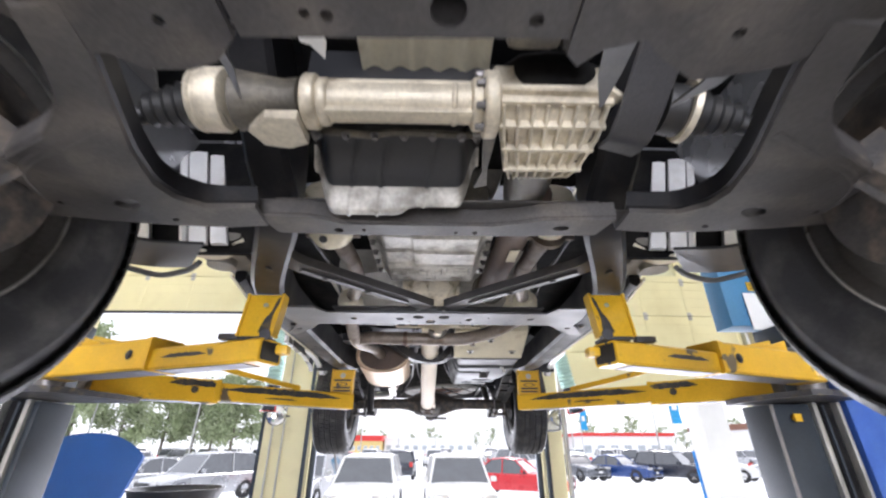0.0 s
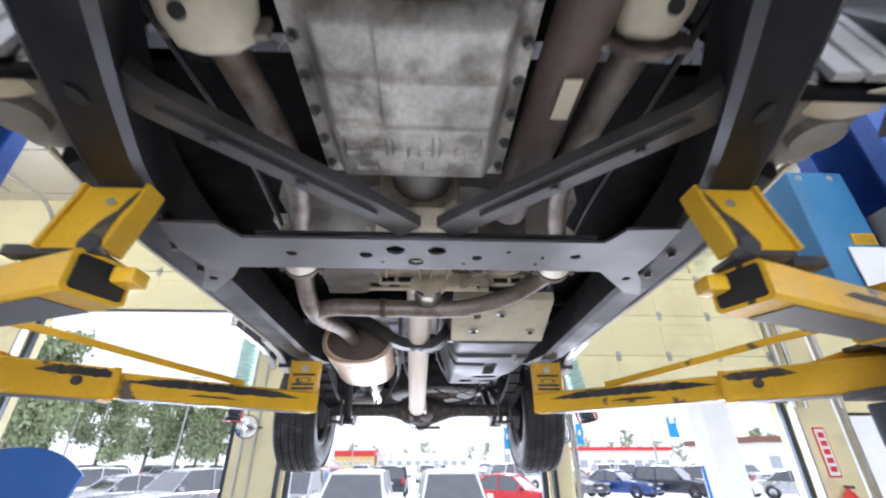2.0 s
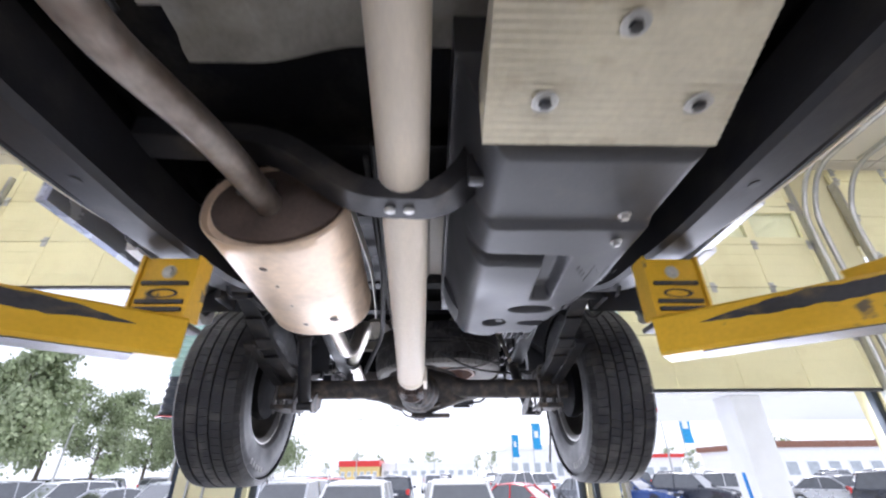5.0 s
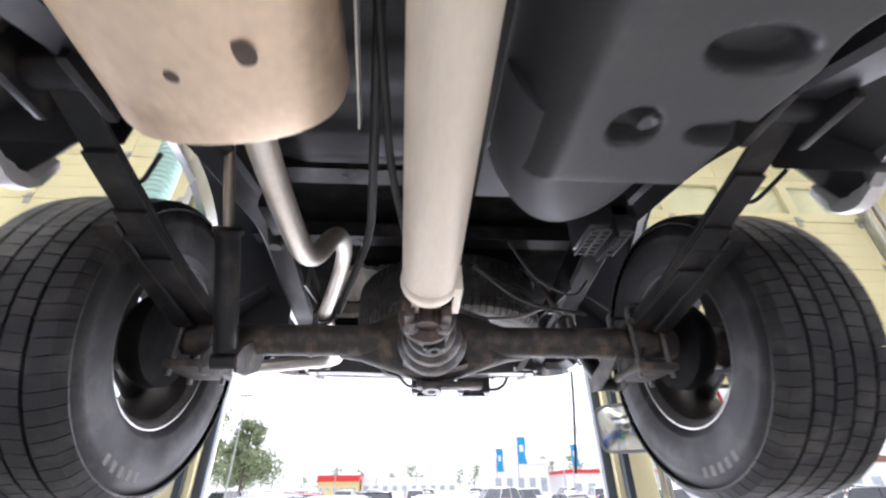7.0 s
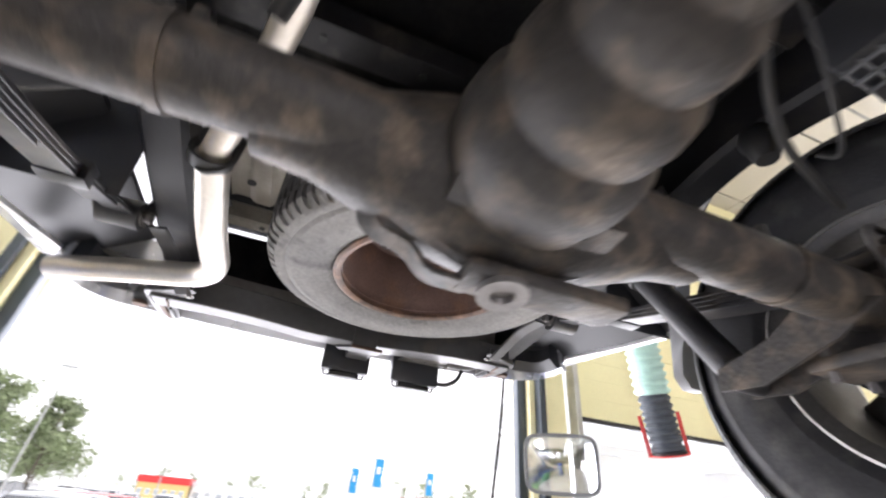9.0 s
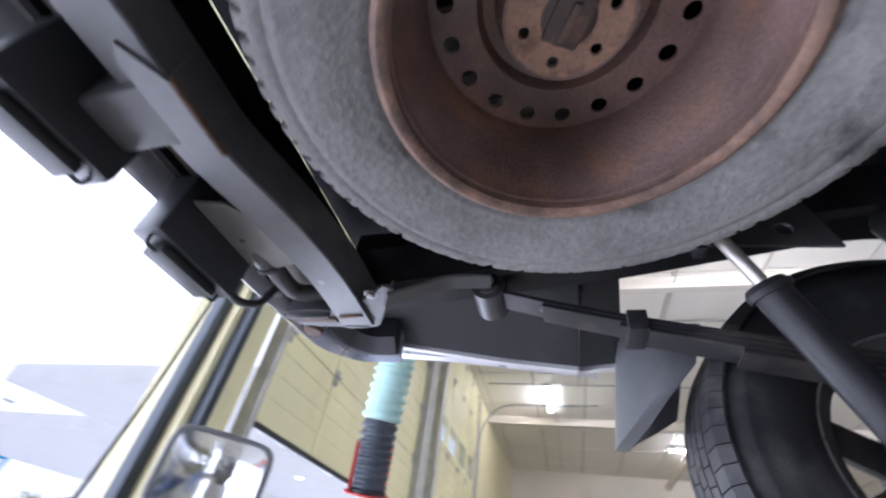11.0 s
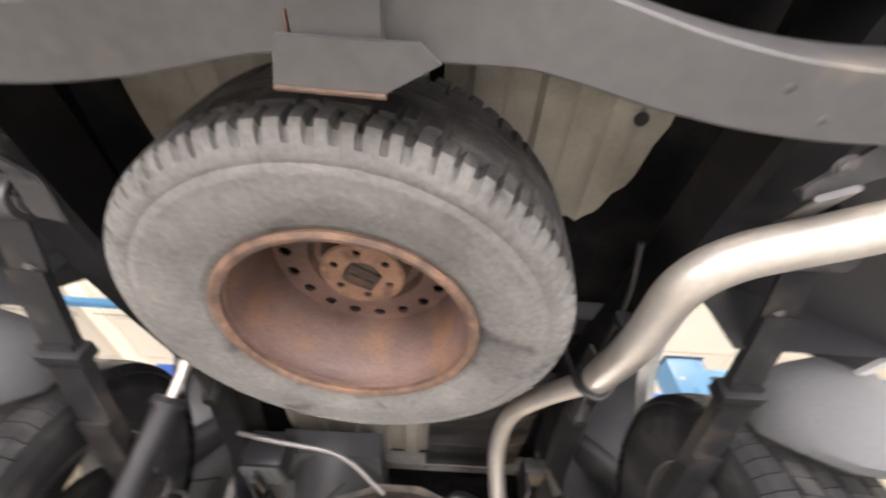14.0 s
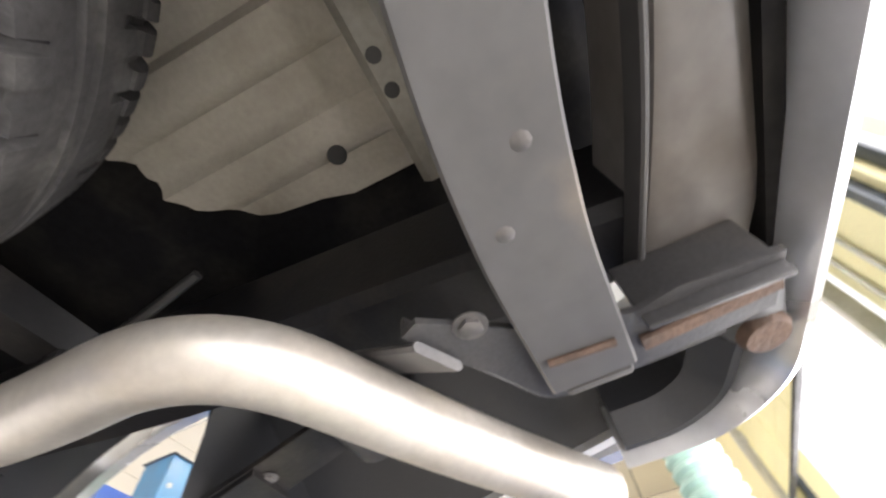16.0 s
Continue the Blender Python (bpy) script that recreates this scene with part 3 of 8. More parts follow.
def overhead_door(name, x0, x1, low, top, label, windows):
    """A raised sectional door: separate sections with a stile pattern, hinges and rollers."""
    t = thing(name, label, "overhead door", ((x0 + x1) / 2, WALL_Y - 0.06, low), kind="structure")
    y0, y1 = WALL_Y - 0.075, WALL_Y - 0.03
    h, z, k = 0.56, low, 0
    while z < top - 0.1:
        z1 = min(z + h, top)
        if k in windows:
            bm = box(x0, x1, y0, y1, z, z + 0.1)
            add(bm, box(x0, x1, y0, y1, z1 - 0.1, z1 - 0.006))
            n = 4
            w = (x1 - x0) / n
            for i in range(n + 1):
                xa = x0 + i * w
                add(bm, box(max(x0, xa - 0.05), min(x1, xa + 0.05), y0, y1, z + 0.1, z1 - 0.1))
            pan = part("door_panel", bm, M["door"], t, "cream door section with windows")
            for i in range(n):
                part("pane", box(x0 + i * w + 0.05, x0 + (i + 1) * w - 0.05, y0 + 0.015, y0 + 0.022, z + 0.1, z1 - 0.1), M["glass"], pan, "clear window pane").visible_shadow = False
        else:
            bm = box(x0, x1, y0, y1, z, z1 - 0.006, 0.004)
            for zz in (z + 0.14, z + 0.28, z + 0.42):
                if zz < z1 - 0.05:
                    add(bm, box(x0, x1, y0 - 0.004, y0 + 0.002, zz, zz + 0.006))
            for i in range(5):
                xs = x0 + 0.03 + i * (x1 - x0 - 0.09) / 4
                add(bm, box(xs, xs + 0.05, y0 - 0.006, y0, z + 0.01, z1 - 0.02))
            pan = part("door_panel", bm, M["door"], t)
        for i in range(5):
            xs = x0 + 0.055 + i * (x1 - x0 - 0.09) / 4
            b = box(xs - 0.03, xs + 0.03, y0 - 0.014, y0 - 0.005, z1 - 0.07, z1 + 0.05, 0.003)
            add(b, cyl((xs - 0.035, y0 - 0.022, z1), (xs + 0.035, y0 - 0.022, z1), 0.011, seg=10))
            if k in windows and i not in (0, 4):
                b.free()
                continue
            part("hinge", b, M["galv"], t, "galvanised steel hinge")
        z += h
        k += 1
    part("bottom_seal", box(x0, x1, y0, y1, low - 0.035, low - 0.001, 0.006), M["cable"], t, "black rubber bottom seal")
    for xe in (x0 - 0.045, x1 + 0.005):
        part("door_track", box(xe, xe + 0.04, y0 - 0.05, y1, 0.0 if low < 3 else 2.6, CEIL_Z - 0.3, 0.004), M["galv"], t, "galvanised steel door track")
    return t


overhead_door("overhead_door", -5.25, -2.36, 3.74, 5.4, "cream sectional overhead door, raised high", ())
overhead_door("overhead_door", 1.81, 4.65, 2.6, 5.4, "cream sectional overhead door, half lowered", (3,))

# jamb strips and the open middle bay's tracks
for x, s in ((-1.66, 1), (1.46, -1), (-2.32, -1), (4.7, -1), (-5.3, 1)):
    solid("jamb_strip", box(min(x, x + s * 0.07), max(x, x + s * 0.07), WALL_Y + 0.05, WALL_Y + 0.12, 0, 4.3, 0.01), M["slate"], "dark weather strip on the door jamb", "trim", "structure")
for x in (-1.74, 1.50):
    bm = box(x, x + 0.035, WALL_Y - 0.07, WALL_Y - 0.002, 0, 4.4, 0.003)
    add(bm, box(x + 0.035, x + 0.05, WALL_Y - 0.07, WALL_Y - 0.055, 0, 4.4))
    solid("door_track", bm, M["slate"], "dark steel door track on the pier", "door track", "structure")
for x in (-2.2, -2.05):
    solid("conduit", pipe([(x, WALL_Y - 0.02, 0.1), (x, WALL_Y - 0.02, 4.8)], 0.012), M["galv"], "thin galvanised conduit on the pier", "conduit")


for x in (4.66, 4.80, 5.26):
    bm = pipe([(x, WALL_Y - 0.16, 2.5), (x, WALL_Y - 0.16, 4.7), (x - 0.05, WALL_Y - 0.5, 5.15), (x - 0.05, WALL_Y - 2.2, 5.2)], 0.03, 0.3, 10)
    solid("track_tube", bm, M["galv"], "curved galvanised door track tube", "door track", "structure")
for x in (-5.34, -2.30, 1.72, 8.26):
    bm = sweep(rect(0.05, 0.03, 0.004), rounded([(x, WALL_Y - 0.13, 3.3), (x, WALL_Y - 0.13, 4.7), (x, WALL_Y - 0.5, 5.15), (x, WALL_Y - 2.4, 5.2)], 0.3))
    solid("track_tube", bm, M["galv"], "curved galvanised door track", "door track", "structure")


def wall_mirror(x, y, z, yaw, round_face):
    t = thing("safety_mirror", "round convex safety mirror on a bracket" if round_face else "rectangular convex safety mirror on a bracket", "mirror", (x, WALL_Y, z))
    m = pose(x, y, z, 0 if round_face else 5, 0, yaw)
    if round_face:
        prof = [(0.001, 0.05), (0.05, 0.046), (0.09, 0.034), (0.12, 0.012)]
        f = lathe(prof + [(0.12, 0.0), (0.001, 0.0)], (0, 0, 0), (0, -1, 0), 28)
        r = lathe([(0.118, -0.01), (0.13, -0.01), (0.13, 0.012), (0.118, 0.012)], (0, 0, 0), (0, -1, 0), 28, True)
    else:
        w, h, n = 0.205, 0.155, 12
        def dome(u, v):
            return -0.035 * (1 - u * u) * (1 - v * v)
        loops = []
        bm = bmesh.new()
        g = [[bm.verts.new((w * (2 * i / n - 1) * (1 - 0.10 * abs(2 * j / n - 1) ** 4), dome(2 * i / n - 1, 2 * j / n - 1), h * (2 * j / n - 1) * (1 - 0.12 * abs(2 * i / n - 1) ** 4))) for j in range(n + 1)] for i in range(n + 1)]
        for i in range(n):
            for j in range(n):
                bm.faces.new((g[i][j], g[i + 1][j], g[i + 1][j + 1], g[i][j + 1]))
        bmesh.ops.solidify(bm, geom=bm.faces[:], thickness=0.004)
        f = bm
        ring = []
        for k in range(40):
            a = 2 * math.pi * k / 40
            c, s = math.cos(a), math.sin(a)
            ring.append(Vector((w * 1.02 * math.copysign(abs(c) ** 0.35, c), 0.002, h * 1.02 * math.copysign(abs(s) ** 0.35, s))))
        loops = []
        for k, p in enumerate(ring):
            d = Vector((p.x, 0, p.z)).normalized()
            loops.append([p + d * 0.01 + Vector((0, -0.012, 0)), p + d * 0.014 + Vector((0, 0.012, 0)), p - d * 0.012 + Vector((0, 0.012, 0)), p - d * 0.008 + Vector((0, -0.012, 0))])
        r = rings(loops, True)
    f.transform(m)
    r.transform(m)
    part("mirror_face", f, M["mirror"], t, "reflective convex face")
    part("rim", r, M["flap"] if not round_face else M["cable"], t, "grey rim" if not round_face else "black rim")
    back = m @ Vector((0, 0.02, 0))
    part("bracket", pipe([back, back + Vector((0, 0.06, 0)), (1.62 if x > 0 else -2.0, WALL_Y, z)], 0.012), M["steel_worn"], t)


wall_mirror(1.475, 5.90, 2.24, -38, False)
wall_mirror(-2.13, 6.05, 2.27, 22, True)


def ribbed_hose(points, r0, r1, pitch):
    """A corrugated tube along a path."""
    path = rounded(points, 0.25, 8)
    fine = []
    for a, b in zip(path, path[1:]):
        n = max(1, round((b - a).length / (pitch / 4)))
        fine += [a.lerp(b, k / n) for k in range(n)]
    fine.append(path[-1])
    loops, seg = [], 20
    for i, p in enumerate(fine):
        d = (fine[min(i + 1, len(fine) - 1)] - fine[max(i - 1, 0)]).normalized()
        u = d.cross(Vector((0, 1, 0))).normalized()
        v = u.cross(d)
        r = r1 if i % 4 in (1, 2) else r0
        loops.append([p + u * (r * math.cos(2 * math.pi * k / seg)) + v * (r * math.sin(2 * math.pi * k / seg)) for k in range(seg)])
    return rings(loops)


def exhaust_hose(low, mid, *rest):
    """A ribbed extraction hose hanging from the ceiling, with a dark end piece and a red rim."""
    low, mid = Vector(low), Vector(mid)
    t = thing("exhaust_hose", "mint ribbed exhaust extraction hose with dark end", "hose", rest[-1], "exhaust hoses")
    part("hose", ribbed_hose([mid, *rest], 0.080, 0.092, 0.042), M["hose"], t)
    part("end_piece", ribbed_hose([low, low.lerp(mid, 0.5), mid], 0.072, 0.082, 0.040), M["hose_dark"], t, "dark ribbed rubber end")
    d = (low - mid).normalized()
    part("nozzle", lathe([(0.065, 0), (0.084, 0.0), (0.084, 0.02), (0.065, 0.02)], low, d, 22, True), M["cable"], t)
    part("nozzle_rim", lathe([(0.084, 0), (0.098, 0.0), (0.098, 0.006), (0.084, 0.006)], low + d * 0.012, d, 26, True), M["red"], t, "thin red metal rim")
    side = d.cross(Vector((0.5, 1, 0))).normalized()
    for e in (-1, 1):
        part("rim_tab", sweep(rect(0.02, 0.003, 0.001), [low + d * 0.015 + side * (e * 0.096), mid.lerp(low, 0.35) + side * (e * 0.100)], up=(0.5, 1, 0)), M["red"], t, "red metal tab")


exhaust_hose((1.71, 5.307, 2.286), (1.645, 5.28, 2.555), (1.57, 5.23, 2.87), (1.50, 5.18, 3.3), (1.46, 5.15, CEIL_Z))
solid("hanging_strap", sweep(rect(0.018, 0.004, 0.001), rounded([(1.26, 6.15, 4.3), (1.25, 6.15, 3.2), (1.20, 6.14, 2.5), (1.12, 6.13, 1.95)], 0.2), up=(0, 1, 0)), M["cable"], "thin black strap hanging in the bay opening", "strap")
exhaust_hose((-1.895, 5.10, 2.268), (-1.89, 5.10, 2.53), (-1.885, 5.10, 2.9), (-1.90, 5.12, 3.5), (-1.92, 5.15, CEIL_Z))


# ---- the lift that holds the truck ----
def ragged(a, b, side, height, seed, n=26, low=0.35):
    """A thin worn patch with ragged edges, laid along the line from a to b; side is its outward way, height its reach upwards."""
    r = random.Random(seed)
    bm = bmesh.new()
    a, b, side = Vector(a), Vector(b), Vector(side)
    front, back = [], []
    for k in range(n + 1):
        u = k / n
        p = a.lerp(b, u)
        fade = min(1, 5 * u, 5 * (1 - u))
        lo = -height * r.uniform(low * 0.4, low) * fade
        hi = height * (1 - 0.25 * r.random()) * fade
        front.append((bm.verts.new(p + side * 0.0012 + Vector((0, 0, lo))), bm.verts.new(p + side * 0.0012 + Vector((0, 0, hi + 0.001)))))
        back.append((bm.verts.new(p + side * 0.0002 + Vector((0, 0, lo))), bm.verts.new(p + side * 0.0002 + Vector((0, 0, hi + 0.001)))))
    for k in range(n):
        f, g, h, i = front[k], front[k + 1], back[k], back[k + 1]
        bm.faces.new((f[0], g[0], g[1], f[1]))
        bm.faces.new((f[0], h[0], i[0], g[0]))
        bm.faces.new((f[1], g[1], i[1], h[1]))
    return bm


def lift_side(s):
    """One column with its carriage and two telescopic arms; s = 1 or -1 is its side."""
    t = thing("lift_column", "blue two-post lift column with yellow swing arms", "vehicle lift", (s * 1.72, 1.72, 0), "lift columns")

    def put(name, bm, material, parent=t, label=""):
        if s < 0:
            if name in ("column", "carriage", "guide_strip", "guide_groove", "guide_rib", "carriage_back"):
                bmesh.ops.translate(bm, vec=(0.07, 0, 0), verts=bm.verts)
            flip(bm)
        return part(name, bm, material, parent, label)

    bm = add(box(1.675, 2.0, 1.76, 1.785, 0, 3.65), box(1.675, 2.0, 2.06, 2.085, 0, 3.65), box(1.975, 2.0, 1.786, 2.059, 0, 3.65), box(1.675, 1.685, 1.786, 1.83, 0, 3.65), box(1.675, 1.685, 2.02, 2.059, 0, 3.65))
    put("column", bm, M["blue"])
    put("base_plate", box(1.5, 2.15, 1.55, 2.25, 0, 0.02, 0.004), M["blue"])
    put("carriage", box(1.395 if s > 0 else 1.53, 1.555, 1.805, 1.99, 0.35, 2.055, 0.008), M["slate"], t, "dark slate steel carriage")
    put("guide_strip", box(1.557, 1.575, 1.79, 1.96, 0.0, 2.06, 0.002), M["galv"], t, "bright worn guide edge")
    put("guide_groove", box(1.576, 1.64, 1.80, 1.97, 0.0, 2.058), M["dark"], t, "dark groove between the guide strips")
    put("guide_rib", box(1.596, 1.606, 1.792, 1.7995, 0.0, 2.05), M["slate"], t)
    put("guide_strip", box(1.648, 1.662, 1.775, 1.96, 0.0, 2.06, 0.002), M["galv"], t, "bright worn guide edge")
    if s > 0:
        put("edge_cable", pipe([(1.388, 1.80, 0.3), (1.386, 1.80, 1.2), (1.388, 1.80, 2.05)], 0.007), M["steel_worn"], t)
    pv = [(1.30, 1.86), (1.34, 1.66), (1.37, 1.56), (1.44, 1.55), (1.56, 1.62), (1.68, 1.70), (1.68, 1.99), (1.33, 1.99)]
    put("pivot_plate", plate(pv, [], 0.022, Matrix.Translation((0, 0, 2.085))), M["scuffed"], t, "greasy steel pivot plate")
    put("upper_plate", plate([(1.40, 1.70), (1.46, 1.60), (1.58, 1.63), (1.67, 1.70), (1.67, 1.99), (1.40, 1.99)], [], 0.016, Matrix.Translation((0, 0, 2.232))), M["scuffed"], t, "dark upper pivot plate")
    put("carriage_back", box(1.56, 1.67, 1.80, 1.99, 2.062, 2.40, 0.004), M["slate"], t)
    if s > 0:
        put("latch", add(cyl((1.47, 1.785, 2.0), (1.47, 1.804, 2.0), 0.010), box(1.455, 1.485, 1.775, 1.786, 1.985, 2.015, 0.003)), M["yellow"], t, "small chipped latch")
    spec = (((1.43, 1.615), (0.50, 1.245), 0.565, (0.527, 1.24), 2.160, 0.10, 2.143, 0.068), ((1.50, 1.90), (0.53, 2.71), 0.40, (0.582, 2.715), 2.137, 0.105, 2.137, 0.085))
    for pivot, tip, mid, pad, z1, h1, z2, h2 in spec:
        a, b = Vector((*pivot, z1)), Vector((*tip, z1))
        d = b - a
        dz = Vector((0, 0, z2 - z1))
        q = d.normalized()
        n = Vector((-q.y, q.x, 0))
        n = n if n.y < 0 else -n
        front = tip[1] < 1.5
        arm = put("front_arm" if front else "rear_arm", sweep(rect(0.115, h1, 0.006), [a, a + d * mid]), M["yellow"])
        put("sleeve", sweep(rect(0.094, h2, 0.007), [a + d * (mid - 0.05) + dz, b + dz]), M["yellow"], arm)
        # a flat black cap stands in for the shaded hollow of the tube
        put("hollow_end", sweep(rect(0.078, h2 - 0.014, 0.004), [b + dz + q * 0.0005, b + dz + q * 0.002]), M["cable"], arm, "dark open tube end")
        put("collar", sweep(rect(0.121, h1 + 0.006, 0.006), [a + d * (mid - 0.02), a + d * mid]), M["yellow"], arm)
        # paint worn away: underside of the tubes, and the upper edges where they slide
        put("scuff", sweep([(-0.045, -0.001), (0.045, -0.001), (0.045, 0.001), (-0.045, 0.001)], [a + d * 0.10 + Vector((0, 0, -h1 / 2 - 0.0015)), a + d * (mid - 0.03) + Vector((0, 0, -h1 / 2 - 0.0015))]), M["steel_worn"], arm, "paint worn to steel")
        put("scuff", sweep([(-0.036, -0.001), (0.036, -0.001), (0.036, 0.001), (-0.036, 0.001)], [a + d * (mid + 0.02) + dz + Vector((0, 0, -h2 / 2 - 0.0015)), a + d * 0.94 + dz + Vector((0, 0, -h2 / 2 - 0.0015))]), M["steel_worn"], arm, "bright worn underside")
        if front:
            put("scuff", ragged(a + d * (mid + 0.05) + dz + n * 0.0475, a + d * 0.80 + dz + n * 0.0475, n, 0.010, 3 + s), M["scuffed"], arm, "grey scuff along the sleeve")
            put("stop_lug", box(0.60, 0.66, 1.235, 1.262, 2.178, 2.196, 0.003), M["scuffed"], arm, "dark stop lug")
            tab = plate([(1.36, 1.555), (1.40, 1.535), (1.435, 1.55), (1.42, 1.60), (1.37, 1.59)], [], 0.014, Matrix.Translation((0, 0, 2.142)))
            put("pivot_tab", tab, M["yellow"], arm)
        else:
            put("scuff", ragged(a + d * 0.22 + n * 0.0577 + Vector((0, 0, h1 / 2 - 0.030)), a + d * mid + n * 0.0577 + Vector((0, 0, h1 / 2 - 0.030)), n, 0.024, 12 + s), M["scuffed"], arm, "dark scuffed upper edge")
            put("scuff", ragged(a + d * (mid + 0.01) + n * 0.0472 + Vector((0, 0, 0.010)), a + d * 0.93 + n * 0.0472 + Vector((0, 0, 0.010)), n, 0.026, 17 + s, 40), M["scuffed"], arm, "dark scuffed upper edge")
            put("scuff", ragged(a + d * (mid + 0.18) + n * 0.0472 + Vector((0, 0, -0.018)), a + d * 0.72 + n * 0.0472 + Vector((0, 0, -0.018)), n, 0.006, 21 + s), M["scuffed"], arm, "thin grey scratch")
        put("pivot_pin", lathe([(0.045, -0.07), (0.045, 0.09), (0.03, 0.10)], Vector((1.47, 1.665, 2.16)) if front else a, (0, 0, 1), 22), M["steel_worn"], arm)
        gus = plate([(0, 0), (0.26, 0), (0.0, 0.07)], [], 0.012)
        rot = Matrix(((q.x, 0, -q.y, 0), (q.y, 0, q.x, 0), (0, 1, 0, 0), (0, 0, 0, 1)))
        gus.transform(Matrix.Translation(a + Vector((0, 0, h1 / 2)) + q * 0.02 - n * 0.03) @ rot)
        put("gusset", gus, M["yellow"], arm)
        put("arm_bolt", bolt(a + d * (mid - 0.09) + n * 0.0577, n, 0.011, 0.006), M["scuffed"], arm)
        # the adapter that carries the frame: a folded plate, broader at its foot, between two cheeks
        cx, cy = pad
        if front and s < 0:
            cx, cy = cx + 0.022, cy + 0.03
        top = 2.326
        if front:
            shape = ((2.186, 0.047, -0.042), (2.20, 0.047, -0.040), (2.30, 0.050, -0.010), (top, 0.051, -0.004))
        else:
            shape = ((2.182, 0.060, -0.030), (2.20, 0.060, -0.030), (2.30, 0.060, -0.030), (top, 0.060, -0.030))
        deep = 0.030 if front else 0.040
        ad = put("adapter", rings([[Vector((cx - w, cy + y0, z)), Vector((cx + w, cy + y0, z)), Vector((cx + w, cy + y0 + deep, z)), Vector((cx - w, cy + y0 + deep, z))] for z, w, y0 in shape]), M["yellow"], arm, "yellow lift adapter with worn paint")
        for e in (-1, 1):
            cheek = rings([[Vector((cx + e * w, cy + y0 - 0.008, z)), Vector((cx + e * (w + 0.007), cy + y0 - 0.008, z)), Vector((cx + e * (w + 0.007), cy + y0 + deep + 0.008, z)), Vector((cx + e * w, cy + y0 + deep + 0.008, z))] for z, w, y0 in (shape[0], shape[2], (top + 0.004, *shape[3][1:]))])
            put("adapter_cheek", cheek, M["yellow"], ad, "worn folded cheek")
        if front:
            put("adapter_pin", lathe([(0.008, 0), (0.008, 0.003)], (cx - 0.005, cy - 0.0115, 2.29), (0, -1, 0.15), 14), M["galv"], ad, "small pale pin")
        else:
            for zz in (2.196, 2.214, 2.258):
                put("adapter_rib", box(cx - 0.052, cx + 0.052, cy - 0.0375, cy - 0.0302, zz, zz + 0.010, 0.002), M["scuffed"], ad, "dark worn rib")
            put("adapter_badge", lathe([(0.020, 0), (0.022, 0.003), (0.018, 0.004), (0.016, 0)], (0, 0, 0), (0, -1, 0), 24, True), M["scuffed"], ad, "worn oval badge").data.transform(Matrix.Translation((s * cx, cy - 0.0302, 2.239)) @ Matrix.Diagonal((1.6, 1, 0.5, 1)))
            put("adapter_pin", bolt((cx, cy - 0.0302, 2.292), (0, -1, 0), 0.011, 0.006), M["galv"], ad)
        if front:
            put("scuff", sweep([(-1, -0.001), (1, -0.001), (1, 0.001), (-1, 0.001)], [(cx - 0.045, cy - 0.0075, 2.318), (cx - 0.040, cy - 0.0125, 2.298), (cx - 0.034, cy - 0.022, 2.266), (cx - 0.026, cy - 0.030, 2.238), (cx - 0.024, cy - 0.042, 2.196)], up=(0, 1, 0), scales=[(0.003, 1), (0.005, 1), (0.004, 1), (0.011, 1), (0.018, 1)]), M["scuffed"], ad, "paint chipped along the edge")
            put("adapter_foot", add(box(cx - 0.046, cx + 0.046, cy - 0.044, cy + 0.03, 2.176, 2.1855, 0.004), cyl((cx, cy + 0.005, 2.11), (cx, cy + 0.005, 2.177), 0.026), cyl((cx - 0.035, cy - 0.056, 2.188), (cx - 0.035, cy - 0.030, 2.188), 0.016)), M["scuffed"], ad, "dark worn foot")
            put("tip_tab", box(0.452, 0.488, 1.245, 1.285, 2.138, 2.165, 0.006), M["yellow"], arm)
            continue
        put("adapter_foot", add(box(cx - 0.06, cx + 0.06, cy - 0.036, cy + 0.055, 2.168, 2.1815, 0.004), cyl((cx, cy + 0.01, 2.11), (cx, cy + 0.01, 2.17), 0.028)), M["scuffed"], ad, "dark worn foot plate")
    put("restraint_bar", sweep(rect(0.012, 0.026, 0.003), rounded([(0.78, 2.495, 2.192), (0.98, 2.325, 2.228), (1.30, 2.065, 2.296), (1.56, 1.90, 2.33)], 0.1)), M["yellow"])
    return t


lift_side(1)
lift_side(-1)


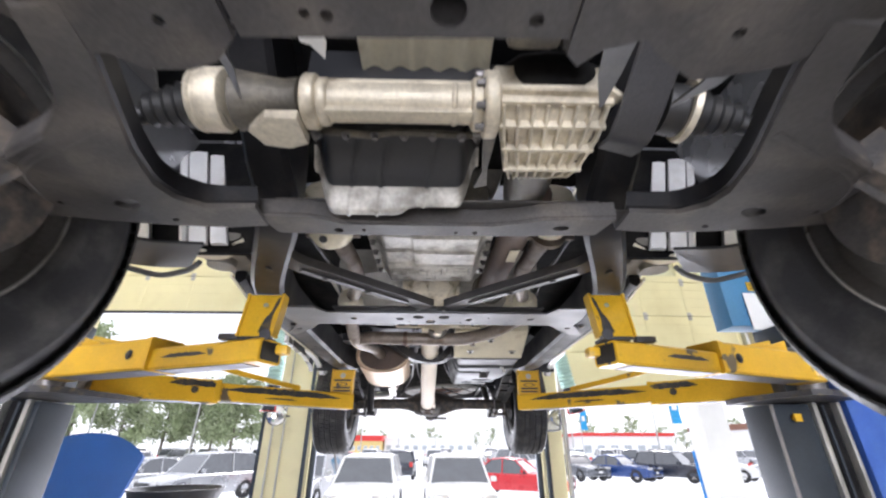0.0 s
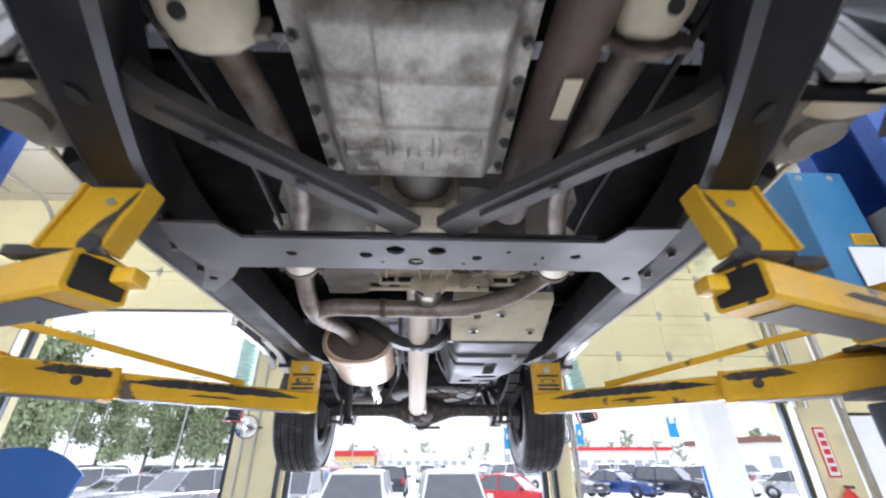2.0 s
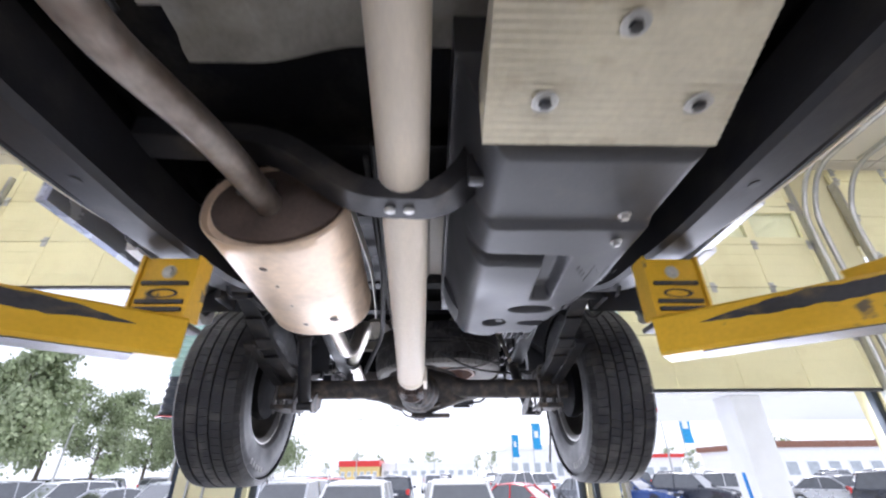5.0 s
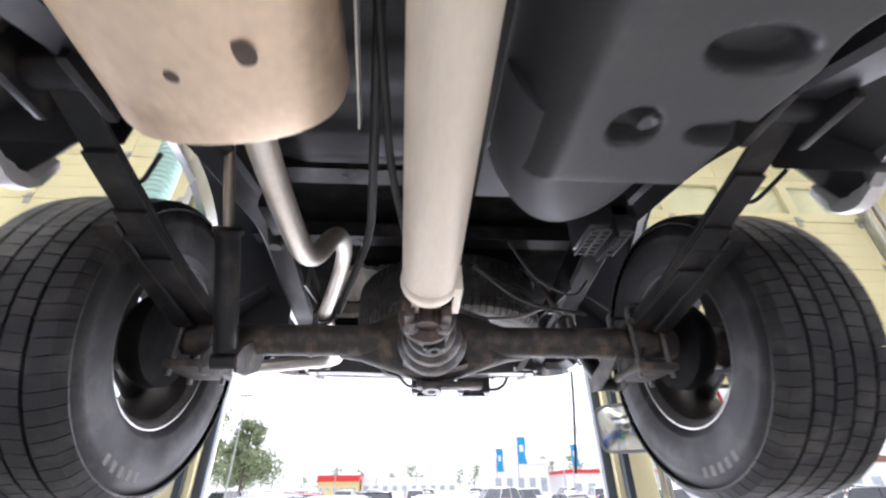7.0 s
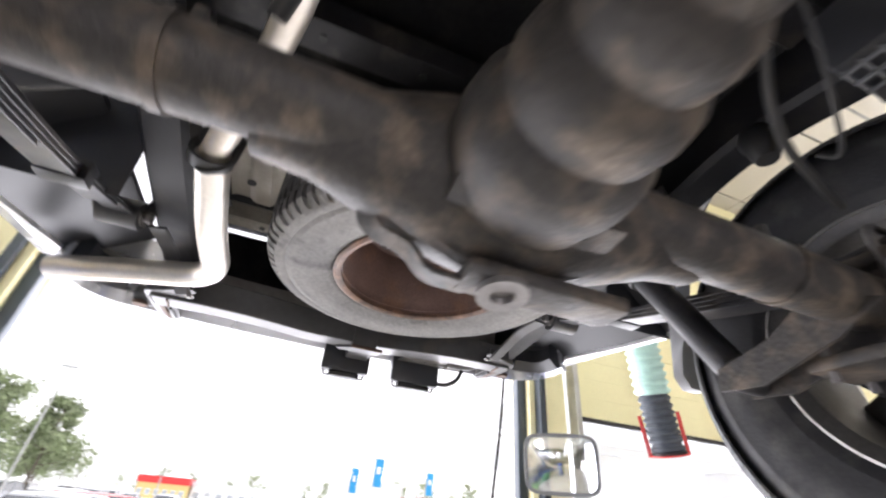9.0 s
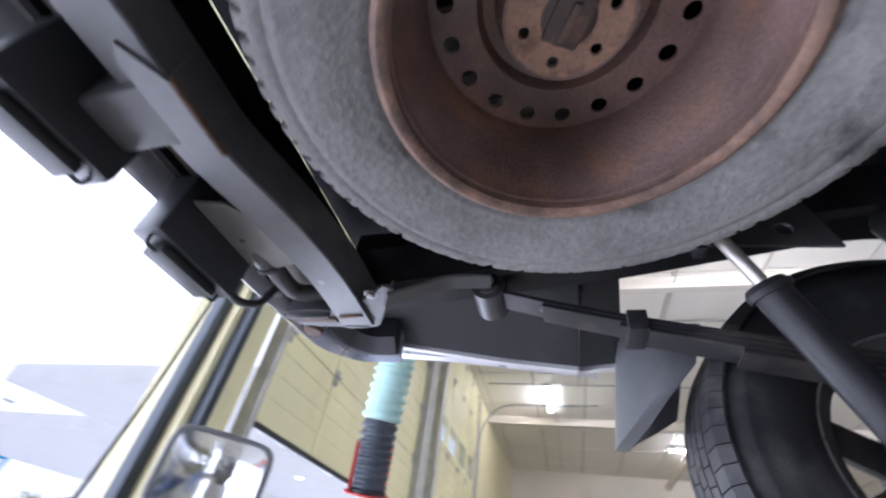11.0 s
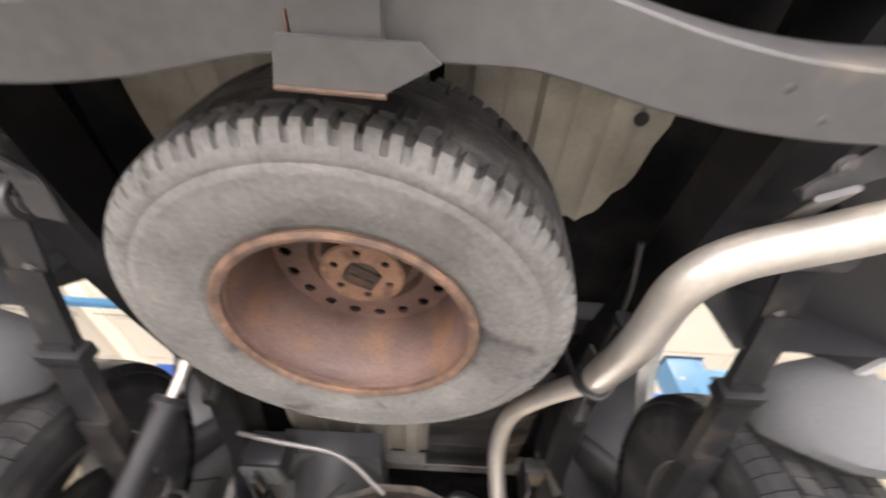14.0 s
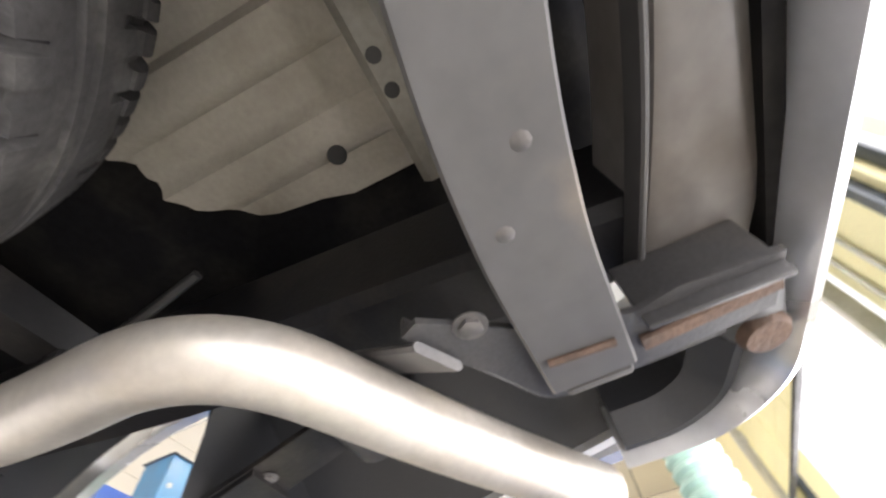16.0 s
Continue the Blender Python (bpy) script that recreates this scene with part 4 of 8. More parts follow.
def power_unit():
    """The control box above the arms, its sheet and label, and the motor beside the column."""
    t = thing("lift_power_unit", "blue lift control box with label, sheet and motor", "power unit", (1.6, 1.95, 2.6))
    part("housing", box(1.43, 1.66, 1.93, 2.06, 2.42, 2.93, 0.008), M["teal_blue"], t, "blue painted steel housing")
    for x, z in ((1.47, 2.90), (1.60, 2.90)):
        part("screw", bolt((x, 1.93, z), (0, -1, 0), 0.009, 0.006), M["galv"], t)
    part("label_plate", box(1.56, 1.65, 1.925, 1.929, 2.60, 2.645), M["yellow"], t, "yellow warning label with dark bars")
    for k in range(4):
        part("label_bar", box(1.568, 1.642, 1.9235, 1.9245, 2.608 + k * 0.009, 2.611 + k * 0.009), M["cable"], t)
    part("instruction_sheet", box(1.52, 1.69, 1.918, 1.922, 2.40, 2.585), M["paper"], t, "white instruction sheet")
    part("switch_box", box(1.70, 1.79, 1.86, 1.96, 2.58, 2.74, 0.01), M["grey_plastic"], t, "grey switch box with two buttons")
    for z in (2.68, 2.65):
        part("button", cyl((1.735, 1.853, z), (1.735, 1.861, z), 0.008, seg=12), M["cable"], t)
    part("bag", lathe([(0.02, 0), (0.06, 0.03), (0.07, 0.09), (0.05, 0.15), (0.02, 0.17)], (1.74, 1.88, 2.38), (0, 0, 1), 12), M["plastic"], t, "crumpled dark plastic bag")
    part("mounting_arm", box(1.661, 1.80, 1.965, 1.985, 2.45, 2.52), M["steel_worn"], t)
    part("motor", add(cyl((1.92, 1.49, 2.90), (1.92, 1.49, 3.15), 0.075, seg=28), cyl((1.92, 1.49, 3.15), (1.92, 1.49, 3.18), 0.065, 0.05, 28)), M["grey_plastic"], t, "grey electric motor")
    part("hydraulic_line", pipe([(1.88, 1.52, 2.90), (1.88, 1.56, 2.6), (1.85, 1.57, 1.2)], 0.009, 0.05), M["cable"], t)


power_unit()

# a fourth bay, and the sign on its pier
overhead_door("overhead_door", 5.35, 8.2, 2.45, 5.4, "cream sectional overhead door, half lowered", (2,))
sg = thing("wall_sign", "narrow white sign with red bars on the pier", "sign", (4.98, WALL_Y, 2.0))
part("board", box(4.90, 5.06, WALL_Y - 0.012, WALL_Y - 0.001, 1.72, 2.28, 0.003), M["red"], sg, "red bordered board")
part("face", box(4.915, 5.045, WALL_Y - 0.016, WALL_Y - 0.0125, 1.74, 2.26), M["white"], sg)
for k in range(5):
    part("bar", box(4.94, 5.02, WALL_Y - 0.019, WALL_Y - 0.0165, 1.78 + k * 0.095, 1.84 + k * 0.095), M["red"], sg, "plain red bar")
fe = thing("fire_extinguisher", "red fire extinguisher hung on the pier", "fire extinguisher", (4.98, WALL_Y - 0.1, 1.2))
part("cylinder", lathe([(0.02, 0), (0.075, 0.01), (0.08, 0.04), (0.08, 0.42), (0.05, 0.48), (0.025, 0.5), (0.025, 0.53)], (4.98, WALL_Y - 0.1, 1.08), (0, 0, 1), 24), M["red"], fe)
part("handle", box(4.965, 4.995, WALL_Y - 0.19, WALL_Y - 0.07, 1.61, 1.64, 0.005), M["cable"], fe)


# ---- the pickup truck, raised ----
truck = thing("pickup_truck", "dusty pickup truck raised on a two-post lift, seen from below", "pickup truck", (0, 2.2, 1.87))


def both(name, build, material, parent=truck, label=""):
    a = part(name, build(), material, parent, label)
    b = part(name, flip(build()), material, parent, label)
    return a, b


CX = -0.045


def twin(name, build, material, parent=truck, label="", mid=CX):
    """A part on either side of a middle line of its own."""
    out = []
    for k in (1, -1):
        bm = build()
        if k < 0:
            flip(bm)
        bmesh.ops.translate(bm, vec=(mid, 0, 0), verts=bm.verts)
        out.append(part(name, bm, material, parent, label))
    return out


# frame rails: narrow in front, wide amidships, kicked up over the rear axle
RAIL = [(0.40, -0.25, 2.70), (0.385, 0.55, 2.69), (0.365, 0.78, 2.44), (0.385, 0.86, 2.402), (0.47, 1.05, 2.40), (0.55, 1.25, 2.40), (0.592, 1.50, 2.40), (0.60, 2.6, 2.40), (0.59, 2.95, 2.43), (0.56, 3.40, 2.60), (0.555, 3.9, 2.67), (0.57, 4.35, 2.60), (0.58, 5.02, 2.528)]
both("frame_rail", lambda: sweep(rect(0.095, 0.135, 0.012), rounded(RAIL, 0.10, 5)), M["rail"])


for x, y in ((-0.487, 1.06), (0.487, 1.06)):
    part("rail_hole", plate(circle(x * 0.97, y, 0.010, 18, 1, 1.7), [], 0.004, Matrix.Translation((0, 0, 2.3312))), M["cable"], truck, "dark oval hole")


def xmember_mid():
    """The gearbox crossmember: a wide plate with holes, and flared ends."""
    out = [(-0.40, 1.437), (0.39, 1.437), (0.415, 1.378), (0.525, 1.372), (0.538, 1.50), (0.532, 1.588), (0.575, 1.66), (0.612, 1.745), (0.562, 1.735), (0.435, 1.588), (-0.465, 1.588), (-0.50, 1.645), (-0.600, 1.758), (-0.628, 1.74), (-0.585, 1.66), (-0.55, 1.588), (-0.565, 1.50), (-0.545, 1.375), (-0.43, 1.38)]
    holes = [circle(x, y, r) for x, y, r in ((-0.316, 1.509, 0.012), (0.346, 1.506, 0.012), (-0.075, 1.485, 0.021), (0.02, 1.487, 0.021), (-0.03, 1.545, 0.019), (-0.145, 1.512, 0.015), (0.115, 1.52, 0.012), (0.185, 1.488, 0.006), (0.27, 1.515, 0.005), (0.26, 1.55, 0.005), (-0.11, 1.55, 0.005), (0.085, 1.553, 0.005), (0.521, 1.629, 0.011), (-0.561, 1.661, 0.011))]
    bm = plate(out, holes, 0.007, Matrix.Translation((0, 0, 2.329)))
    return bm


xm = part("gearbox_crossmember", xmember_mid(), M["frame_grey"], truck, "wide grey steel crossmember with drilled holes")
for y in (1.568,):
    part("side_flange", box(-0.40, 0.40, y, y + 0.007, 2.337, 2.362), M["frame_grey"], xm)
# black sheet behind the plate, so its holes look shaded
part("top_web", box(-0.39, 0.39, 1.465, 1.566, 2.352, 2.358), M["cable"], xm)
for x, y in ((-0.075, 1.485), (0.02, 1.487), (-0.03, 1.545)):
    part("mount_bolt", bolt((x, y, 2.351), r=0.005, h=0.010), M["steel_worn"], xm)


def brace():
    """A diagonal brace from the rail to the crossmember's middle."""
    path = [(0.47, 1.02, 2.38), (0.42, 1.08, 2.355), (0.10, 1.37, 2.345), (0.04, 1.43, 2.343)]
    bm = sweep([(-0.032, -0.004), (0.032, -0.004), (0.032, 0.022), (0.026, 0.022), (0.026, 0.002), (-0.026, 0.002), (-0.026, 0.022), (-0.032, 0.022)], rounded(path, 0.04))
    add(bm, sweep([(-0.010, -0.008), (0.010, -0.008), (0.010, 0.0), (-0.010, 0.0)], [(0.40, 1.10, 2.350), (0.11, 1.362, 2.342)]))
    return bm


for b in both("diagonal_brace", brace, M["frame_grey"]):
    s = 1 if b.name == "diagonal_brace" else -1
    for k in (0.25, 0.6):
        p = Vector((0.42, 1.08, 2.35)).lerp(Vector((0.10, 1.37, 2.34)), k)
        part("brace_bolt", bolt((s * p.x, p.y, p.z - 0.008), r=0.008, h=0.004), M["cable"], b)


def front_xmember():
    """The rear beam of the front suspension cradle: a folded plate, wider at its ends."""
    out = [(-0.365, 0.712), (-0.27, 0.714), (-0.235, 0.724), (-0.20, 0.742), (0.10, 0.744), (0.165, 0.730), (0.20, 0.716), (0.345, 0.708), (0.325, 0.776), (0.15, 0.786), (-0.20, 0.788), (-0.345, 0.780)]
    holes = [circle(-0.218, 0.768, 0.010), circle(-0.165, 0.765, 0.0045), (circle(0.245, 0.748, 0.010, 16, 1.7, 1)), circle(0.068, 0.773, 0.0065), circle(0.028, 0.773, 0.0045)]
    bm = plate(out, holes, 0.007, Matrix.Translation((0, 0, 2.306)))
    for run in (out[:8], out[8:]):
        add(bm, sweep(rect(0.006, 0.034, 0.002), [(x, y, 2.322) for x, y in run]))
    add(bm, sweep(rect(0.07, 0.006, 0.002), [(-0.34, 0.752, 2.344), (0.32, 0.75, 2.344)]))
    return bm


fx = part("cradle_beam", front_xmember(), M["cradle"], truck, "grey steel cradle beam with drilled holes")
# black strip inside the beam imitates the shade in its recess
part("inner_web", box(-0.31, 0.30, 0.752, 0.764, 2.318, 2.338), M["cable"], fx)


def nose_xmember():
    bm = plate([(-0.23, 0.18), (0.125, 0.18), (0.125, 0.296), (-0.225, 0.302)], [circle(-0.005, 0.268, 0.019, 18), circle(-0.128, 0.276, 0.007), circle(-0.15, 0.274, 0.006), circle(0.085, 0.276, 0.008)], 0.008, Matrix.Translation((0, 0, 2.290)))
    add(bm, box(-0.23, 0.125, 0.288, 0.296, 2.296, 2.37, 0.002), box(-0.23, 0.125, 0.180, 0.188, 2.296, 2.37, 0.002))
    return bm


nx = part("nose_crossmember", nose_xmember(), M["cradle"], truck, "grey steel front crossmember with holes")
# black sheet above the nose plate gives its holes their shade
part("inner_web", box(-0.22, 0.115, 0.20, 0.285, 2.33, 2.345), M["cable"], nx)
for side, out in ((-1, [(0.231, 0.18), (0.231, 0.301), (0.262, 0.332), (0.30, 0.345), (0.350, 0.348), (0.383, 0.328), (0.414, 0.330), (0.50, 0.25), (0.50, 0.18)]), (1, [(0.126, 0.18), (0.126, 0.312), (0.142, 0.328), (0.165, 0.305), (0.205, 0.292), (0.231, 0.314), (0.284, 0.346), (0.338, 0.337), (0.385, 0.326), (0.47, 0.25), (0.47, 0.18)])):
    bm = plate(out, [circle(0.30, 0.285, 0.007)], 0.008, Matrix.Translation((0, 0, 2.286)))
    add(bm, sweep(rect(0.006, 0.030, 0.002), [(x, y - 0.004, 2.300) for x, y in out[1:-2]]))
    for v in bm.verts:
        v.co.z += 0.05 * max(0.0, v.co.x - 0.25)
    if side < 0:
        flip(bm)
    ear = part("cradle_ear", bm, M["cradle"], truck, "flat grey cradle ear with welded edge")
    for x, y in ((0.26, 0.31), (0.35, 0.325)):
        part("ear_weld", bolt((side * x, y, 2.284 + 0.05 * max(0.0, x - 0.25)), r=0.007, h=0.004), M["steel_worn"], ear)


def cradle_side():
    """The broad lower arm: a pressed plate from nose to beam, swept round the open middle, lower at its outer end."""
    inner = [(0.392, 0.27), (0.402, 0.325), (0.425, 0.395), (0.455, 0.485), (0.468, 0.560), (0.460, 0.605), (0.43, 0.645), (0.355, 0.672)]
    outer = [(0.355, 0.742), (0.42, 0.722), (0.50, 0.680), (0.60, 0.652), (0.70, 0.652), (0.82, 0.665), (0.82, 0.62), (0.72, 0.575), (0.675, 0.515), (0.61, 0.475), (0.53, 0.435), (0.478, 0.39), (0.455, 0.34), (0.435, 0.27)]
    holes = [circle(0.530, 0.598, 0.015, 16, 1.3, 1), circle(0.640, 0.600, 0.006, 10), circle(0.488, 0.665, 0.0055, 10)]
    bm = plate(inner + outer, holes, 0.010, Matrix.Translation((0, 0, 2.262)))
    add(bm, sweep(rect(0.012, 0.044, 0.005), rounded([(x, y, 2.279) for x, y in outer], 0.03)))
    add(bm, sweep(rect(0.014, 0.010, 0.003), rounded([(0.445, 0.425, 2.256), (0.50, 0.445, 2.256), (0.58, 0.475, 2.256), (0.64, 0.52, 2.256), (0.66, 0.58, 2.256)], 0.05)))
    for v in bm.verts:
        v.co.z += 0.24 * max(0.0, 0.53 - v.co.x) + 0.10 * max(0.0, v.co.x - 0.60)
    return bm


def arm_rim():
    """The turned-up rim round the open middle, blackened to stand for its shade."""
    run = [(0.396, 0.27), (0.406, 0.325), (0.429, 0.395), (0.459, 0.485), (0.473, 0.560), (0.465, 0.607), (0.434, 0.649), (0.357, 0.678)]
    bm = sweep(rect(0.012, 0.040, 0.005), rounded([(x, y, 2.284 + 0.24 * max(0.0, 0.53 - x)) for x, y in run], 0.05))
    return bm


both("arm_rim", arm_rim, M["rail"], truck, "turned-up arm rim, blackened for shade")
both("lower_control_arm", cradle_side, M["cradle"], truck, "broad grey lower control arm")
both("arm_bolt", lambda: bolt((0.72, 0.615, 2.268), r=0.012), M["steel_worn"])


# engine, front axle and gearbox
def sump_z(x, y):
    """Underside of the sump: it falls towards the rear, deeper on one side, and rounds up at its flanks."""
    e = min(step(-0.262, -0.205, x), step(0.068, 0.018, x))
    low = step(-0.055, -0.095, x)
    z = 2.402 - 0.055 * step(0.592, 0.678, y) - (0.030 + 0.012 * low) * step(0.672, 0.700, y)
    z += 0.17 * step(0.700 + 0.012 * low, 0.728 + 0.012 * low, y) + 0.03 * step(0.592, 0.578, y)
    seam = max(step(0.005, 0.002, abs(x + a + 0.25 * (y - 0.69))) for a in (0.182, 0.126, 0.037))
    return z + (1 - e) ** 2 * 0.10 - 0.004 * seam * e


pan = part("oil_pan", field(-0.265, 0.072, 0.575, 0.674, 70, 30, sump_z, 2.60), M["plastic"], truck, "black ribbed engine oil pan")
# pale metal on this lip paints in the reflection along the black sump
part("sump_edge", field(-0.265, 0.072, 0.674, 0.742, 110, 30, sump_z, 2.60), M["alu_pan"], pan, "sump lip with its bright reflection put into the colour")
part("pan_rim", sweep(rect(0.012, 0.014, 0.004), rounded([(-0.258, 0.66, 2.452), (-0.245, 0.60, 2.418), (-0.20, 0.584, 2.402), (-0.13, 0.590, 2.400), (-0.10, 0.578, 2.398), (-0.04, 0.578, 2.398), (0.02, 0.588, 2.402), (0.055, 0.606, 2.420), (0.068, 0.66, 2.452)], 0.02)), M["alu_dark"], pan, "dark bolted rim")
for k in range(6):
    part("pan_bolt", bolt((-0.23 + k * 0.052, 0.584, 2.396), r=0.006, h=0.008), M["steel_worn"], pan)
# plain dark block added to keep sky out of the engine bay
part("engine_block", add(box(-0.30, 0.25, -0.1, 0.95, 2.62, 2.95, 0.03), box(-0.26, 0.22, 0.60, 0.93, 2.56, 2.61, 0.02)), M["dark"], truck)
part("block_tab", plate([(0.072, 0.60), (0.098, 0.60), (0.092, 0.70), (0.098, 0.77), (0.07, 0.78), (0.082, 0.72)], [], 0.012, Matrix.Translation((0, 0, 2.43))), M["alu_dark"], truck, "dull cast mounting tab")

TY, TZ = 0.528, 2.417
fd = part("front_axle_tube", cyl((-0.215, TY, TZ), (0.06, TY, TZ), 0.033, seg=28), M["alu"], truck, "cast aluminium front axle tube")
for x, r, w in ((-0.236, 0.046, 0.020), (-0.212, 0.040, 0.014), (0.010, 0.036, 0.008), (0.045, 0.044, 0.016), (0.064, 0.056, 0.022)):
    part("tube_flange", lathe([(r * 0.8, -0.004), (r * 0.97, 0.0), (r, 0.003), (r, w - 0.003), (r * 0.97, w), (r * 0.8, w + 0.004)], (x, TY, TZ), (1, 0, 0), 30), M["alu"], fd, "cast flange ring")
for z in (TZ - 0.030, TZ + 0.030):
    part("tube_rib", box(-0.20, 0.05, TY - 0.020, TY - 0.006, z - 0.006, z + 0.006, 0.003), M["alu"], fd)
part("neck", lathe([(0.030, 0.0), (0.040, 0.006), (0.036, 0.03), (0.046, 0.09), (0.050, 0.11), (0.03, 0.114)], (-0.238, TY, TZ), (-1, 0, 0), 30), M["alu_dark"], fd, "flaring cast neck")
part("mount_bracket", plate([(-0.325, 0.535), (-0.29, 0.505), (-0.238, 0.505), (-0.235, 0.565), (-0.27, 0.578), (-0.31, 0.570)], [], 0.018, Matrix.Translation((0, 0, 2.376))), M["alu"], fd, "cast mounting bracket")
dome = lathe([(0.03, 0.0), (0.050, 0.010), (0.070, 0.04), (0.076, 0.09), (0.072, 0.13), (0.058, 0.17), (0.044, 0.20), (0.03, 0.21)], (0.088, 0.552, 2.462), (1, 0, 0), 36)
part("differential_dome", dome, M["dark"], fd, "dark rounded differential case")
part("pinion_neck", cyl((0.19, 0.60, 2.47), (0.205, 0.88, 2.465), 0.068, 0.05, 24), M["alu_dark"], fd)


def ribbed_base():
    """The finned lower case: a tub whose belly runs down to a ridge and up again to the neck."""
    loops = []
    for y, x0, x1, z in ((0.492, 0.088, 0.262, 2.398), (0.500, 0.086, 0.266, 2.390), (0.545, 0.092, 0.262, 2.368), (0.600, 0.104, 0.246, 2.352), (0.622, 0.112, 0.232, 2.352), (0.690, 0.126, 0.226, 2.398), (0.760, 0.140, 0.226, 2.44)):
        loops.append([Vector((x0 - 0.006, y, 2.47)), Vector((x0, y, z + 0.014)), Vector((x0 + 0.014, y, z)), Vector((x1 - 0.014, y, z)), Vector((x1, y, z + 0.014)), Vector((x1 + 0.006, y, 2.47))])
    return rings(loops)


rb = part("ribbed_case", ribbed_base(), M["alu"], fd, "bright finned lower case")
for k in range(8):
    u = k / 7
    run = [Vector((0.092 + 0.168 * u, 0.494, 2.386)), Vector((0.098 + 0.158 * u, 0.545, 2.364)), Vector((0.112 + 0.126 * u, 0.603, 2.346)), Vector((0.118 + 0.110 * u, 0.625, 2.347)), Vector((0.132 + 0.088 * u, 0.690, 2.393)), Vector((0.146 + 0.074 * u, 0.755, 2.434))]
    part("fin", sweep(rect(0.006, 0.014, 0.002), run, up=(0, 0, 1)), M["alu"], rb)
for y, z, x0, x1 in ((0.492, 2.394, 0.082, 0.270), (0.526, 2.374, 0.088, 0.266), (0.565, 2.358, 0.096, 0.256), (0.604, 2.346, 0.104, 0.246)):
    part("cross_fin", box(x0, x1, y - 0.004, y + 0.004, z - 0.008, z + 0.010, 0.002), M["alu"], rb)
part("case_rim", sweep(rect(0.020, 0.012, 0.003), [(0.07, 0.50, 2.420), (0.09, 0.486, 2.408), (0.262, 0.482, 2.404), (0.285, 0.50, 2.408)]), M["alu"], rb, "cast rim of the case")
for k in range(8):
    a = 2 * math.pi * k / 8
    part("case_bolt", bolt((0.062, TY + 0.048 * math.cos(a), TZ + 0.048 * math.sin(a)), (-1, 0, 0), 0.006), M["steel_worn"], fd)
part("engine_mount", add(box(0.085, 0.17, 0.385, 0.43, 2.425, 2.50, 0.018), box(0.165, 0.235, 0.375, 0.43, 2.418, 2.50, 0.022), cyl((0.20, 0.37, 2.445), (0.20, 0.39, 2.445), 0.018)), M["alu_dark"], truck, "dusty cast engine mount")
part("bright_tab", plate([(-0.218, 0.398), (-0.182, 0.398), (-0.180, 0.422), (-0.188, 0.45), (-0.204, 0.425), (-0.218, 0.42)], [], 0.003, Matrix.Translation((0, 0, 2.43))), M["bright_sheet"], truck, "small bright metal tab")


def cv_side(s):
    boot = [(0.042, 0.0), (0.044, 0.02)]
    for k in range(6):
        boot += [(0.044 - 0.003 * k, 0.03 + 0.018 * k), (0.036 - 0.003 * k, 0.039 + 0.018 * k)]
    o = (s * 0.37, TY, TZ)
    bm = lathe(boot, o, (s, 0.0, -0.20), 26)
    add(bm, cyl((s * 0.45, 0.53, 2.40), (s * 0.68, 0.52, 2.32), 0.016))
    part("axle_boot", bm, M["cable"], truck, "black ribbed rubber axle boot")
    if s < 0:
        part("boot_ring", lathe([(0.040, 0), (0.050, 0.003), (0.053, 0.008), (0.053, 0.034), (0.049, 0.037), (0.049, 0.044), (0.053, 0.047), (0.051, 0.053), (0.04, 0.055)], (-0.362, TY, TZ), (-1, 0, 0), 40), M["alu"], truck, "bright metal clamp ring")
    else:
        part("boot_ring", lathe([(0.040, 0), (0.052, 0.0), (0.054, 0.010), (0.04, 0.012)], (0.405, TY, TZ - 0.005), (1, 0, -0.2), 36), M["alu"], truck, "thin bright clamp ring")
        part("hub_seal", lathe([(0.02, 0), (0.032, 0.004), (0.032, 0.026), (0.02, 0.03)], (0.370, TY, TZ - 0.01), (1, 0, -0.1), 24), M["bolt_rust"], truck, "rusty hub seal")


cv_side(1)
cv_side(-1)
part("mount_strap", sweep(rect(0.078, 0.008, 0.003), rounded([(0.345, 0.36, 2.52), (0.33, 0.425, 2.445), (0.318, 0.50, 2.385), (0.310, 0.545, 2.358), (0.300, 0.575, 2.362)], 0.03)), M["frame_grey"], truck, "broad grey bent strap")
for run, wide in ((((-0.372, 0.335, 2.306), (-0.376, 0.37, 2.308), (-0.385, 0.408, 2.312)), 0.030), (((-0.285, 0.34, 2.33), (-0.295, 0.40, 2.35), (-0.315, 0.475, 2.37)), 0.013), (((0.205, 0.335, 2.33), (0.22, 0.40, 2.35), (0.235, 0.470, 2.36)), 0.034), (((0.345, 0.335, 2.31), (0.345, 0.39, 2.325), (0.322, 0.44, 2.335)), 0.026)):
    part("mount_blade", sweep([(-1, -0.002), (1, -0.002), (1, 0.002), (-1, 0.002)], list(run), scales=[(wide * 0.55, 1), (wide * 0.45, 1), (wide * 0.06, 1)]), M["frame_grey"], truck, "pointed steel blade")
part("radiator_shield", field(-0.16, 0.085, 0.40, 0.60, 60, 4, lambda x, y: 2.555 + 0.006 * math.sin(x * 2 * math.pi / 0.05), 2.58), M["shield"], truck, "pale heat-stained metal shield")


